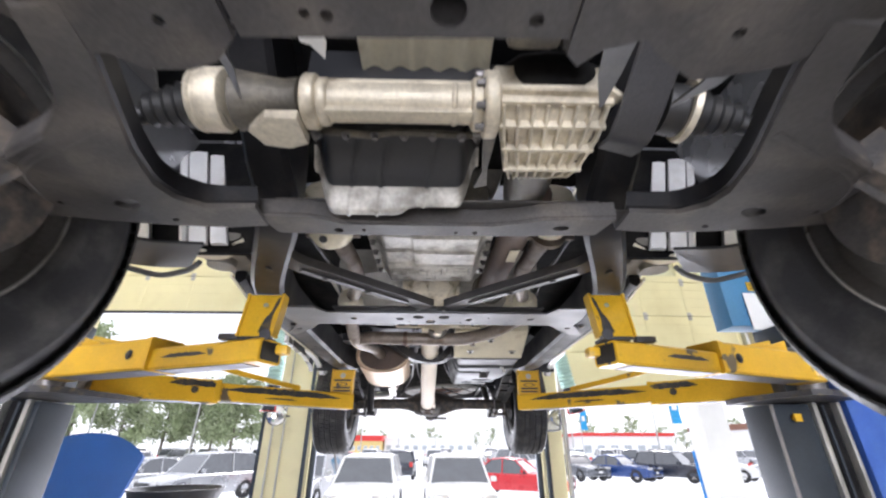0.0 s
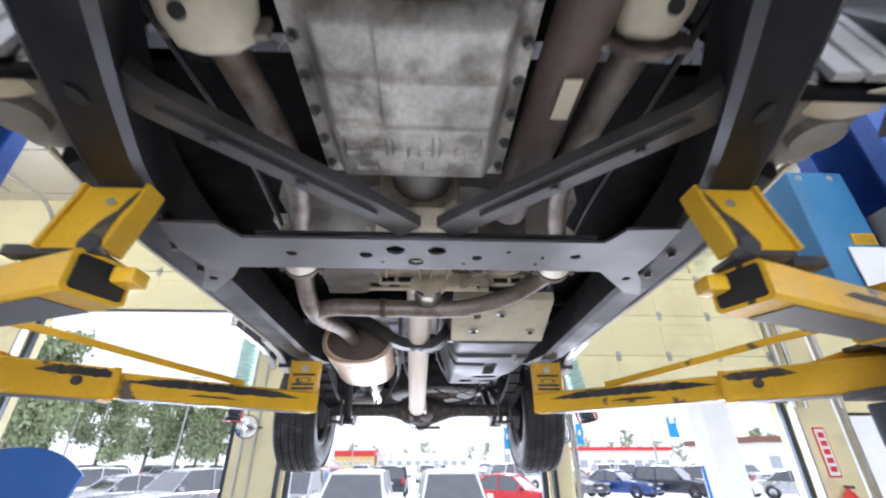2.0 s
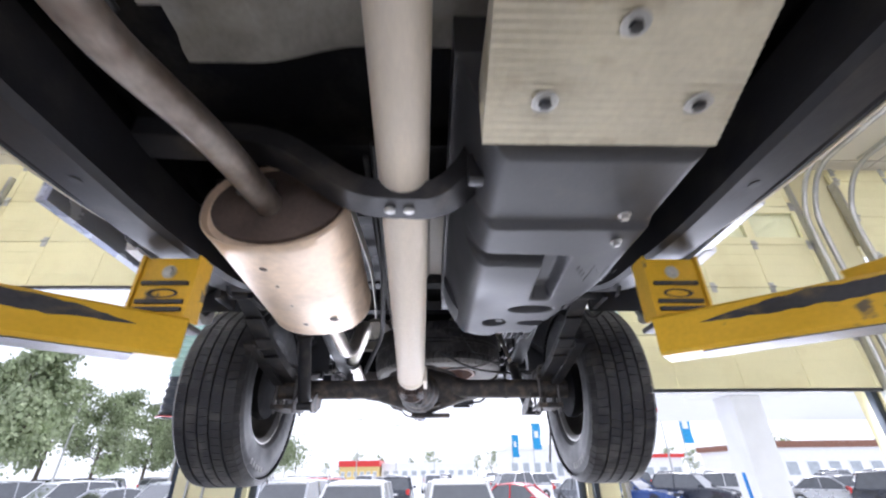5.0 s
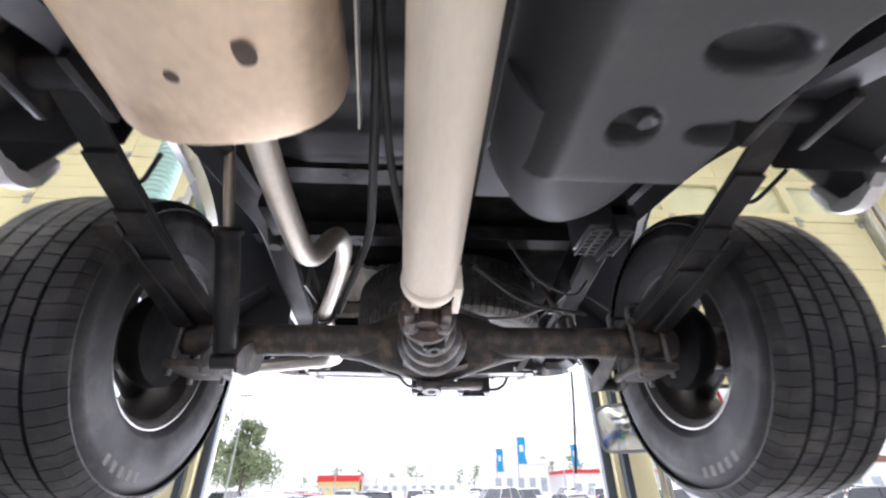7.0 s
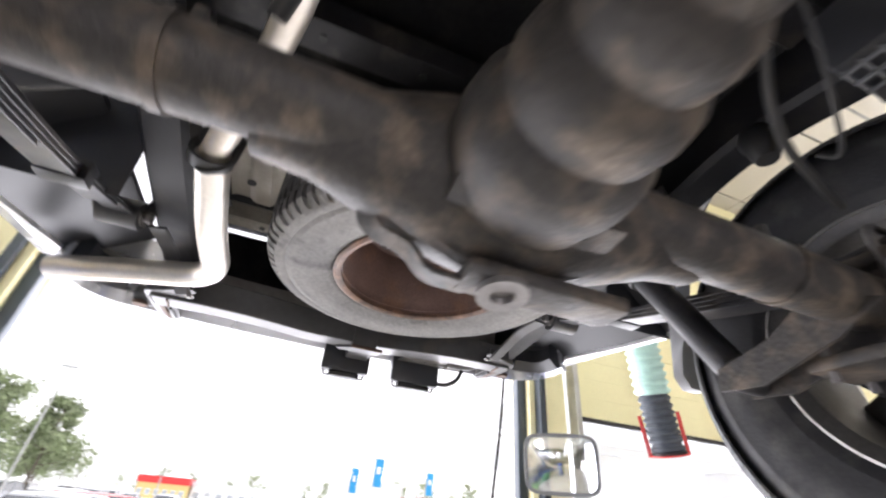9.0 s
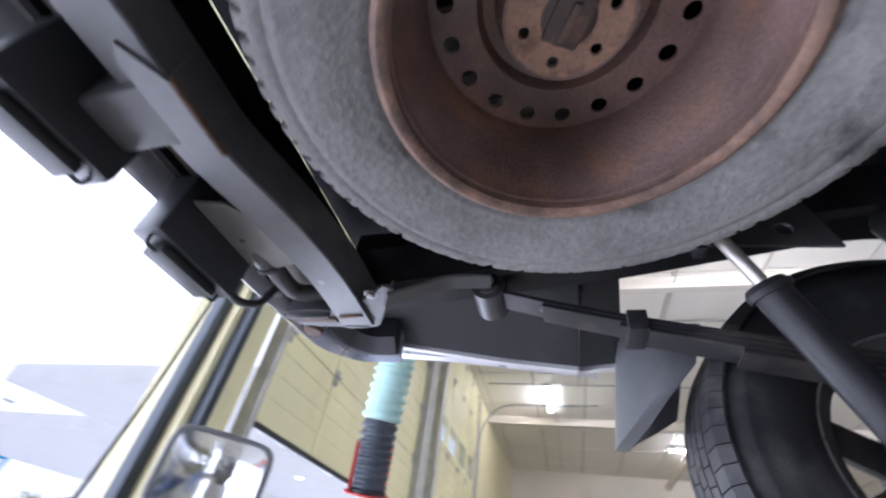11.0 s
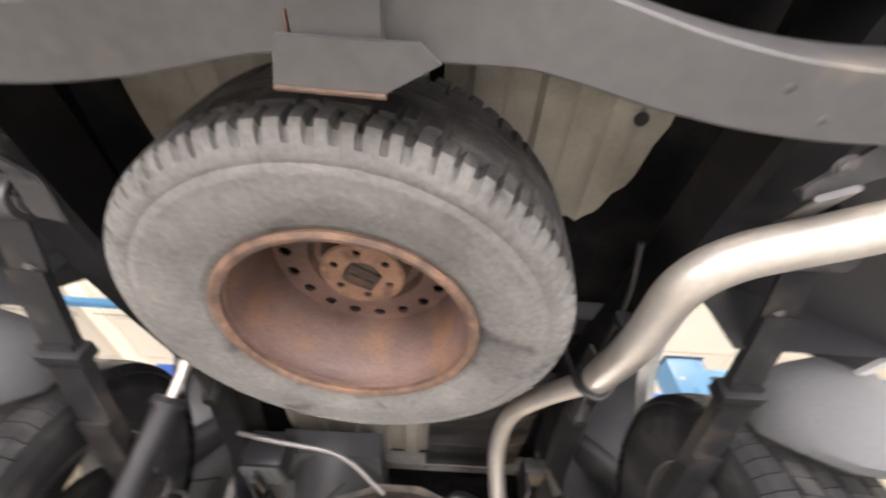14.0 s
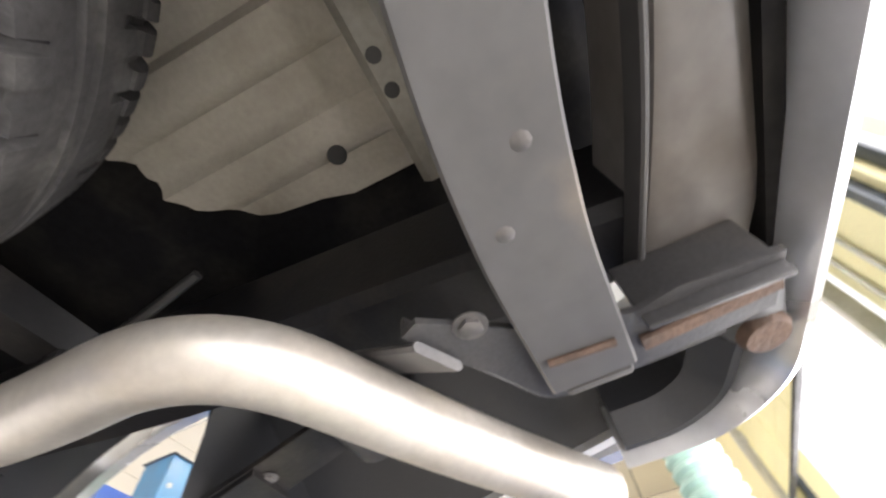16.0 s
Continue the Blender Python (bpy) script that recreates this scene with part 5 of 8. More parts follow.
def pan_z(x, y):
    """Underside of the gearbox pan: two smooth strips, then a band of embossed squares with slots."""
    e = min(step(-0.195, -0.155, x), step(0.135, 0.10, x), step(0.965, 0.995, y), step(1.345, 1.305, y))
    g = 0.0
    if 1.175 < y < 1.30:
        for cx, half in ((-0.115, 0.035), (-0.03, 0.035), (0.055, 0.035)):
            if abs(x - cx) < half and abs(y - 1.222) < 0.024:
                g = 0.007
            if abs(x - cx) < 0.010 and abs(y - 1.242) < 0.006:
                g = -0.004
            if abs(x - cx) < half * 0.55 and 1.262 < y < 1.285:
                g = 0.005
    g -= 0.006 * step(0.006, 0.003, abs(y - 1.08)) + 0.004 * step(0.006, 0.003, abs(y - 1.178))
    g += 0.006 * step(1.175, 1.165, y) * step(-0.075, -0.082, x)
    return 2.452 - e * (0.056 - g)


gp = part("gearbox_pan", field(-0.215, 0.155, 0.945, 1.365, 96, 110, pan_z, 2.475), M["alu_pan"], truck, "stained grey gearbox oil pan")
for i in range(6):
    for x in (-0.204, 0.145):
        part("pan_bolt", bolt((x, 0.975 + i * 0.072, 2.452), r=0.007, h=0.012), M["steel_worn"], gp)
for i in range(4):
    part("pan_bolt", bolt((-0.15 + i * 0.082, 1.355, 2.452), r=0.007, h=0.012), M["steel_worn"], gp)


def gearbox():
    bm = lathe([(0.19, 0), (0.19, 0.04), (0.16, 0.10), (0.15, 0.42), (0.13, 0.46), (0.09, 0.50), (0.08, 0.74)], (-0.02, 0.90, 2.60), (0, 1, 0), 32)
    add(bm, box(-0.10, 0.12, 0.87, 0.93, 2.42, 2.5, 0.015))
    return bm


gb = part("gearbox", gearbox(), M["alu_dark"], truck, "dark cast gearbox")
for k in range(9):
    a = math.pi * (1.05 + k * 0.11)
    c, s = -0.02 + 0.15 * math.cos(a), 2.60 + 0.15 * math.sin(a)
    part("rib", box(c - 0.005, c + 0.005, 0.98, 1.34, s - 0.012, s + 0.012), M["alu_dark"], gb)


def transfer_case():
    """The cast belly of the case: a lofted trough that falls to the rear flange, and a round drum beside it."""
    loops = []
    for y, x0, x1, z in ((1.58, -0.13, 0.07, 2.50), (1.64, -0.15, 0.09, 2.475), (1.80, -0.165, 0.10, 2.455), (1.885, -0.168, 0.105, 2.435)):
        loops.append([Vector((x0, y, 2.64)), Vector((x0, y, z + 0.03)), Vector((x0 + 0.03, y, z)), Vector((x1 - 0.03, y, z)), Vector((x1, y, z + 0.03)), Vector((x1, y, 2.64))])
    return rings(loops)


tcase = part("transfer_case", transfer_case(), M["alu"], truck, "cast aluminium transfer case with ribs")
part("drum", add(lathe([(0.03, 0), (0.056, 0.01), (0.062, 0.04), (0.062, 0.13), (0.05, 0.15), (0.02, 0.155)], (0.225, 1.66, 2.53), (0, 1, 0), 32), lathe([(0.066, 0), (0.072, 0.004), (0.072, 0.016), (0.066, 0.02)], (0.225, 1.74, 2.53), (0, 1, 0), 32, True)), M["alu_dark"], tcase, "dull round drum")
for x0, x1 in ((-0.12, -0.135), (-0.045, -0.025), (0.06, 0.005), (0.085, 0.06)):
    part("rib", sweep(rect(0.008, 0.022, 0.003), [(x0, 1.60, 2.49), (x0 * 0.6 + x1 * 0.4, 1.70, 2.468), (x1, 1.885, 2.432)]), M["alu"], tcase)
part("arched_web", sweep(rect(0.014, 0.030, 0.004), rounded([(0.09, 1.875, 2.470), (0.15, 1.878, 2.458), (0.24, 1.878, 2.446), (0.305, 1.875, 2.462), (0.340, 1.865, 2.51), (0.352, 1.85, 2.60)], 0.04)), M["alu"], tcase, "arched cast web")
part("side_boss", add(cyl((0.345, 1.86, 2.56), (0.345, 1.90, 2.56), 0.020), cyl((0.352, 1.86, 2.50), (0.352, 1.90, 2.50), 0.016), box(0.335, 0.362, 1.85, 1.89, 2.44, 2.64, 0.006)), M["alu"], tcase, "cast side boss")
for x in (0.085, 0.115, 0.16):
    part("boss", lathe([(0.006, 0), (0.014, 0.0), (0.017, 0.012), (0.017, 0.03)], (x, 1.868, 2.440), (0, -0.3, 1), 18), M["alu_dark"], tcase, "dark round boss")
FX0, FX1 = -0.160, 0.318
br = box(FX0, FX1, 1.890, 1.904, 2.436, 2.446, 0.002)
add(br, box(FX0, FX1, 1.890, 1.904, 2.408, 2.415, 0.002))
for x0, x1 in ((FX0, FX0 + 0.010), (-0.110, -0.098), (-0.052, 0.215), (0.262, 0.272), (0.306, FX1)):
    add(br, box(x0, x1, 1.890, 1.904, 2.4155, 2.4355, 0.002))
add(br, rings([[Vector((-0.052, y, 2.412)), Vector((-0.044, y, 2.387)), Vector((-0.018, y, 2.378)), Vector((-0.006, y, 2.36)), Vector((0.014, y, 2.357)), Vector((0.026, y, 2.378)), Vector((0.048, y, 2.388)), Vector((0.066, y, 2.412))] for y in (1.884, 1.925)]))
add(br, cyl((0.115, 1.884, 2.408), (0.115, 1.91, 2.408), 0.018), cyl((0.185, 1.884, 2.407), (0.185, 1.91, 2.407), 0.015))
part("case_flange", br, M["alu"], tcase, "bright cast flange with slots")
# black sheet that paints the shade behind the slots
part("slot_backing", box(FX0 + 0.004, FX1 - 0.004, 1.905, 1.909, 2.412, 2.442), M["cable"], tcase)
part("tail_housing", cyl((0.0, 1.90, 2.42), (0.0, 2.02, 2.405), 0.055, 0.045, 28), M["alu_dark"], tcase)
part("tunnel_panel", field(-0.50, -0.19, 1.80, 2.26, 40, 40, lambda x, y: 2.585 - 0.014 * step(0.06, 0.04, abs(x + 0.36 - 0.25 * (y - 2.0))) + 0.05 * step(2.18, 2.26, y) - 0.02 * step(-0.27, -0.20, x), 2.61), M["bed"], truck, "pale dusty pressed tunnel panel")
part("floor_tunnel", field(-0.42, 0.42, 1.62, 2.32, 40, 30, lambda x, y: 2.60 - 0.05 * step(0.12, 0.30, abs(x)) - 0.012 * step(-0.3, 0.3, math.sin(y * 22)), 2.66), M["undercoat"], truck, "dusty pressed floor tunnel")
br = box(-0.195, 0.20, 1.908, 1.926, 2.396, 2.420, 0.003)
add(br, box(-0.06, 0.05, 1.89, 1.93, 2.385, 2.43, 0.010), cyl((0.0, 1.912, 2.362), (0.0, 1.912, 2.39), 0.020, 0.026), box(0.06, 0.16, 1.895, 1.925, 2.40, 2.45, 0.008))
for x in (-0.17, -0.11, 0.165):
    part("flange_slot", box(x - 0.018, x + 0.018, 1.9045, 1.9075, 2.402, 2.413, 0.001), M["cable"], tcase, "dark slot in the flange")
part("case_flange", br, M["alu"], tcase, "bright cast flange")
part("front_driveshaft", add(cyl((0.218, 0.86, 2.445), (0.20, 1.52, 2.46), 0.044, seg=28), cyl((0.218, 0.84, 2.445), (0.218, 0.88, 2.445), 0.05)), M["brown"], truck, "brown steel front driveshaft")
part("shaft_label", box(0.20, 0.228, 1.07, 1.15, 2.3995, 2.402), M["shield"], truck, "tan paper label on the shaft")


# exhaust
def exhaust_side(s):
    x = s * 0.30
    o = Vector((x, 0.90, 2.49))
    k = 0.80 if s > 0 else 1.0
    part("catalyst_shield", lathe([(0.05 * k, 0), (0.062 * k, 0.02), (0.068 * k, 0.08), (0.064 * k, 0.125 * k), (0.05 * k, 0.158 * k), (0.03 * k, 0.168 * k)], o, (0, 0.85, -0.45), 28), M["shield"], truck, "cream heat shield with dark holes")
    ax, dn = Vector((0, 0.884, -0.468)), Vector((0, -0.468, -0.884))
    for h, phi, rr in ((0.112, 0.12 * s, 0.011), (0.058, 0.42, 0.008), (0.03, -0.75, 0.010)):
        w = dn * math.cos(phi) + Vector((1, 0, 0)) * math.sin(phi)
        part("shield_hole", lathe([(rr, 0), (rr, 0.004)], o + ax * h * k + w * 0.0655 * k, w, 14), M["cable"], truck, "dark hole")
    part("shield_seam", lathe([(0.063 * k, 0), (0.070 * k, 0.003), (0.070 * k, 0.009), (0.063 * k, 0.012)], o + ax * 0.018, ax, 28, True), M["shield"], truck, "rolled shield edge")
    part("pipe_flange", add(lathe([(0.052, 0), (0.052, 0.012)], (x, 1.02, 2.435), (0, 0.95, -0.2), 24), box(x - 0.075, x + 0.075, 1.022, 1.034, 2.415, 2.455, 0.004)), M["pipe"], truck, "scaled pipe flange")
    ex = s * 0.375
    pts = [(x, 1.02, 2.432), (s * 0.285, 1.25, 2.44), (s * 0.30, 1.45, 2.46), (ex, 1.72, 2.45)]
    part("exhaust_pipe", pipe(pts, 0.027, 0.12, 18), M["pipe"], truck, "heat-scaled exhaust pipe")
    part("resonator", lathe([(0.03, 0), (0.048, 0.03), (0.052, 0.06), (0.052, 0.16), (0.032, 0.19)], (ex * 0.97, 1.62, 2.45), (s * 0.1, 1, -0.12), 26), M["shield"], truck, "pale ribbed pipe sleeve")
    part("pipe_flange", add(lathe([(0.05, 0), (0.05, 0.014)], (s * 0.385, 1.80, 2.43), (s * 0.1, 1, -0.2), 24), box(s * 0.385 - 0.068, s * 0.385 + 0.068, 1.802, 1.814, 2.41, 2.45, 0.005)), M["pipe"], truck, "scaled pipe flange")


exhaust_side(1)
exhaust_side(-1)
part("exhaust_pipe", pipe([(-0.385, 1.80, 2.43), (-0.40, 1.90, 2.41), (-0.40, 1.99, 2.37), (-0.405, 2.14, 2.37), (-0.36, 2.38, 2.40), (-0.335, 2.60, 2.40)], 0.030, 0.09, 18), M["pipe"], truck, "heat-scaled exhaust pipe")
part("crossover_pipe", pipe([(-0.40, 2.08, 2.375), (-0.33, 2.03, 2.375), (-0.10, 2.03, 2.37), (0.12, 2.02, 2.365), (0.27, 1.95, 2.385), (0.385, 1.82, 2.425)], 0.030, 0.12, 18), M["pipe"], truck, "heat-scaled crossover pipe")
for x in (-0.165, 0.165):
    part("pipe_clamp", lathe([(0.031, 0), (0.035, 0), (0.035, 0.018), (0.031, 0.018)], (x, 2.03, 2.371), (1, 0, 0), 22, True), M["bolt_rust"], truck)


def muffler():
    """An oval can, its skin rolled over the end plates."""
    loops = []
    n = 48
    for y, k in ((2.585, 0.0), (2.585, 0.93), (2.570, 0.98), (2.575, 1.01), (2.61, 1.0), (2.80, 1.0), (3.10, 1.0), (3.14, 1.012), (3.155, 0.985), (3.14, 0.93), (3.14, 0.0)):
        cx = -0.325 - 0.028 * (y - 2.5) / 0.6
        cz = 2.405 - 0.012 * (y - 2.5) / 0.6
        k = max(k, 0.02)
        loops.append([Vector((cx + 0.165 * k * math.copysign(abs(math.cos(a)) ** 0.85, math.cos(a)), y, cz + 0.108 * k * math.copysign(abs(math.sin(a)) ** 0.85, math.sin(a)))) for a in (2 * math.pi * i / n for i in range(n))])
    for loop in loops:
        for p in loop:
            p.y -= 0.10 * (p.x + 0.325)
    return rings(loops)


muf = part("muffler", muffler(), M["muffler"], truck, "tan heat-stained oval steel muffler")
part("end_plate", lathe([(0.001, 0), (0.150, 0), (0.146, 0.01), (0.001, 0.012)], (0, 0, 0), (0, -1, 0), 40), M["muffler_end"], muf, "brown muffler end plate")
ep = bpy.context.scene.objects["end_plate"]
ep.data.transform(Matrix.Translation((-0.325, 2.583, 2.405)) @ Matrix.Rotation(radians(-5.7), 4, "Z") @ Matrix.Diagonal((1.0, 1.0, 0.64, 1)))
for x, y, r in ((-0.367, 2.677, 0.013), (-0.366, 2.772, 0.008), (-0.368, 2.90, 0.006), (-0.369, 3.051, 0.015)):
    zz = 2.405 - 0.012 * (y - 2.5) / 0.6 - 0.1075
    part("weld_dimple", lathe([(0.0015, -0.004), (r * 0.5, -0.0035), (r, 0.0)], (x, y, zz + 0.003), (0, 0, 1), 16), M["muffler_end"], muf, "dark spot weld")
TAIL = [(-0.335, 3.09, 2.375), (-0.337, 3.36, 2.335), (-0.330, 3.57, 2.315), (-0.305, 3.71, 2.50), (-0.315, 3.90, 2.535), (-0.372, 4.08, 2.50), (-0.437, 4.245, 2.452), (-0.437, 4.45, 2.40), (-0.430, 4.65, 2.392), (-0.66, 4.745, 2.395), (-0.855, 4.84, 2.40)]
part("axle_pipe", pipe(TAIL[:7], 0.025, 0.09, 22, 8), M["chrome"], truck, "bright silver pipe over the axle")
tp = part("tail_pipe", pipe(TAIL[6:], 0.0315, 0.12, 26, 10), M["chrome"], truck, "bright silver tail pipe")
part("pipe_clamp", add(lathe([(0.034, 0), (0.040, 0), (0.040, 0.025), (0.034, 0.025)], (-0.437, 4.235, 2.455), (-0.15, 1, -0.26), 22, True), pipe([(-0.465, 4.25, 2.43), (-0.437, 4.245, 2.405), (-0.40, 4.24, 2.43), (-0.39, 4.23, 2.56)], 0.006, 0.02, 8)), M["cable"], tp, "black hanger clamp")
part("hanger_rod", pipe([(-0.50, 2.42, 2.47), (-0.42, 2.45, 2.455), (-0.385, 2.50, 2.445), (-0.375, 2.55, 2.44)], 0.007, 0.05, 8), M["pipe"], truck)
part("hanger_bracket", box(-0.41, -0.33, 2.555, 2.567, 2.42, 2.46, 0.005), M["steel_worn"], truck)
part("muffler_strap", sweep(rect(0.004, 0.03, 0.001), rounded([(-0.17, 2.54, 2.42), (-0.155, 2.9, 2.40), (-0.175, 3.18, 2.36)], 0.1)), M["galv"], truck, "thin bright heat strap")


# driveline
SH0, SH1 = Vector((-0.028, 1.98, 2.50)), Vector((-0.060, 3.42, 2.200))
ds = part("driveshaft", cyl(SH0, SH1, 0.050, seg=36), M["shaft"], truck, "pale aluminium driveshaft")
dax = (SH1 - SH0).normalized()
part("weld_ring", lathe([(0.0505, -0.02), (0.053, -0.015), (0.053, 0.0), (0.050, 0.004)], SH1 - dax * 0.01, dax, 36), M["shaft"], ds)


q = dax.to_track_quat("Y", "Z").to_matrix().to_4x4()
for a in (-1, 1):
    ear = plate([(-0.028, -0.03), (0.028, -0.03), (0.026, 0.05), (0.012, 0.075), (-0.012, 0.075), (-0.026, 0.05)], [], 0.014)
    ear.transform(Matrix.Translation(SH1) @ q @ Matrix.Translation((a * 0.038 + 0.007, 0, 0)) @ Matrix.Rotation(radians(-90), 4, "Y"))
    part("shaft_yoke", ear, M["shaft"], ds, "cast yoke ear")
J = SH1 + dax * 0.055
uj = add(cyl(J + Vector((-0.05, 0, 0)), J + Vector((0.05, 0, 0)), 0.016), cyl(J + Vector((0, 0, -0.045)), J + Vector((0, 0, 0.045)), 0.016), lathe([(0.022, 0), (0.022, 0.006)], J + Vector((0, 0, -0.047)), (0, 0, 1), 18))
part("universal_joint", uj, M["flange_rust"], truck, "rusty universal joint")
FL = Vector((-0.060, 3.505, 2.178))
fl = lathe([(0.02, -0.03), (0.034, -0.025), (0.036, 0.0), (0.058, 0.002), (0.060, 0.014), (0.05, 0.016), (0.043, 0.03)], FL, (0.05, 1, 0.05), 32)
add(fl, box(FL.x - 0.045, FL.x - 0.025, FL.y - 0.06, FL.y, FL.z - 0.03, FL.z + 0.03, 0.005), box(FL.x + 0.025, FL.x + 0.045, FL.y - 0.06, FL.y, FL.z - 0.03, FL.z + 0.03, 0.005))
pf = part("pinion_flange", fl, M["flange_rust"], truck, "rusty pinion flange")
for a in (45, 135, 225, 315):
    part("flange_bolt", bolt(FL + Vector((0.045 * math.cos(radians(a)), -0.004, 0.045 * math.sin(radians(a)))), (0, -1, 0), 0.010, 0.014), M["steel_worn"], pf)

AX = Vector((0, 3.85, 2.228))
DX = -0.030


def axle_housing():
    """Two tubes, and a casting that swells to a blunt point under the middle."""
    bm = cyl((-0.70, AX.y, AX.z), (DX - 0.12, AX.y, AX.z), 0.042, seg=32)
    add(bm, cyl((DX + 0.12, AX.y, AX.z), (0.70, AX.y, AX.z), 0.042, seg=32))
    loops = []
    for x, r, low in ((-0.26, 0.043, 0.043), (-0.205, 0.049, 0.050), (-0.15, 0.066, 0.068), (-0.10, 0.082, 0.085), (-0.05, 0.094, 0.099), (-0.015, 0.098, 0.104), (0.015, 0.098, 0.104), (0.05, 0.094, 0.099), (0.10, 0.082, 0.085), (0.15, 0.066, 0.068), (0.205, 0.049, 0.050), (0.26, 0.043, 0.043)):
        loop = []
        for k in range(40):
            a = 2 * math.pi * k / 40
            c, d = math.cos(a), math.sin(a)
            loop.append(Vector((DX + x, AX.y + 0.02 + r * c * (1.0 if c > 0 else 0.85), AX.z + (r if d > 0 else low) * d)))
        loops.append(loop)
    return add(bm, rings(loops))


ah = part("rear_axle", axle_housing(), M["axle"], truck, "dirty dark rear axle housing with bulged middle")
NOSE = Vector((DX - 0.025, 3.515, 2.172))
NAX = (Vector((DX - 0.005, AX.y, AX.z - 0.012)) - NOSE).normalized()
noz = lathe([(0.036, 0), (0.040, 0.03), (0.043, 0.065), (0.045, 0.075), (0.046, 0.096), (0.055, 0.106), (0.059, 0.125), (0.057, 0.146), (0.069, 0.160), (0.074, 0.185), (0.072, 0.208), (0.085, 0.226), (0.090, 0.255), (0.086, 0.30), (0.06, 0.33)], NOSE, NAX, 40)
part("pinion_nose", noz, M["axle"], ah, "stepped casting of the pinion nose")
part("nose_lug", add(box(NOSE.x - 0.012, NOSE.x + 0.034, NOSE.y + 0.035, NOSE.y + 0.058, NOSE.z - 0.052, NOSE.z - 0.030, 0.005), lathe([(0.007, 0), (0.017, 0), (0.017, 0.02), (0.007, 0.02)], (NOSE.x + 0.012, NOSE.y + 0.048, NOSE.z - 0.056), (0, 0.2, 1), 18, True)), M["axle"], ah, "small cast lug with an eye")
part("web", rings([[Vector((DX + x, y + 0.010, z + 0.012)), Vector((DX + x, y, z)), Vector((DX + x, y + 0.03, z - 0.006)), Vector((DX + x, y + 0.04, z + 0.008))] for x, y, z in ((-0.085, 3.795, 2.160), (-0.05, 3.782, 2.142), (0.0, 3.777, 2.134), (0.045, 3.782, 2.139), (0.085, 3.795, 2.154))]), M["axle"], ah, "curved cast web under the nose")
cover = [(-0.215, 0.0), (-0.16, -0.048), (-0.085, -0.088), (-0.03, -0.112), (0.03, -0.112), (0.085, -0.088), (0.16, -0.048), (0.215, 0.0), (0.15, 0.08), (0.05, 0.115), (-0.05, 0.115), (-0.15, 0.08)]
part("cover_flange", plate([(x, z) for x, z in cover], [], 0.016, Matrix(((1, 0, 0, DX), (0, 0, -1, AX.y + 0.012), (0, 1, 0, AX.z), (0, 0, 0, 1)))), M["axle"], ah, "thin pointed flange of the casting")
clip = sweep(rect(0.03, 0.006, 0.002), rounded([(-0.190, 3.88, 2.20), (-0.165, 3.895, 2.150), (-0.125, 3.90, 2.142), (-0.105, 3.90, 2.118), (-0.07, 3.885, 2.108)], 0.012))
part("line_clip", clip, M["axle"], ah, "stepped steel clip")
part("drain_boss", box(-0.078, 0.10, 3.848, 3.895, 2.104, 2.122, 0.006), M["axle"], ah, "cast bar with the drain plug")
part("drain_plug", lathe([(0.020, 0), (0.025, 0.003), (0.025, 0.010), (0.012, 0.010), (0.010, 0.004)], (-0.038, 3.866, 2.1045), (0, -0.15, -1), 26), M["steel_worn"], ah, "round steel drain plug")
for x in (-0.02, 0.03):
    part("casting_pit", lathe([(0.001, 0), (0.007, 0.0005)], (DX + x, 3.790, 2.1325), (0, -0.5, -1), 10), M["rail"], ah)
twin("spring_perch", lambda: box(0.555, 0.645, 3.78, 3.92, 2.262, 2.282, 0.006), M["axle"], truck)
twin("spring_plate", lambda: box(0.545, 0.655, 3.77, 3.93, 2.135, 2.155, 0.006), M["axle"], truck)
twin("brake_backing", lambda: lathe([(0.05, 0), (0.125, 0.0), (0.128, 0.03), (0.11, 0.06), (0.06, 0.06)], (0.70, AX.y, AX.z), (1, 0, 0), 36), M["dark"], truck, "dark brake drum backing plate")


def leaf_z(y):
    return 2.290 + (0.150 * ((3.85 - y) / 0.67) ** 1.5 if y < 3.85 else 0.195 * ((y - 3.85) / 0.764) ** 1.2)


def leaf_spring():
    """A pack of curved leaves on the axle, with rolled eyes."""
    bm = bmesh.new()
    for k, (y0, y1) in enumerate(((3.18, 4.614), (3.30, 4.50), (3.42, 4.36), (3.54, 4.18))):
        pts = []
        for i in range(25):
            y = y0 + (y1 - y0) * i / 24
            pts.append((0.600 + 0.030 * step(3.9, 4.5, y), y, leaf_z(y) - 0.010 * k))
        add(bm, sweep(rect(0.062, 0.009, 0.001), pts))
    add(bm, cyl((0.545, 3.18, 2.445), (0.655, 3.18, 2.445), 0.026), cyl((0.593, 4.614, 2.488), (0.678, 4.614, 2.488), 0.030, seg=28))
    return bm


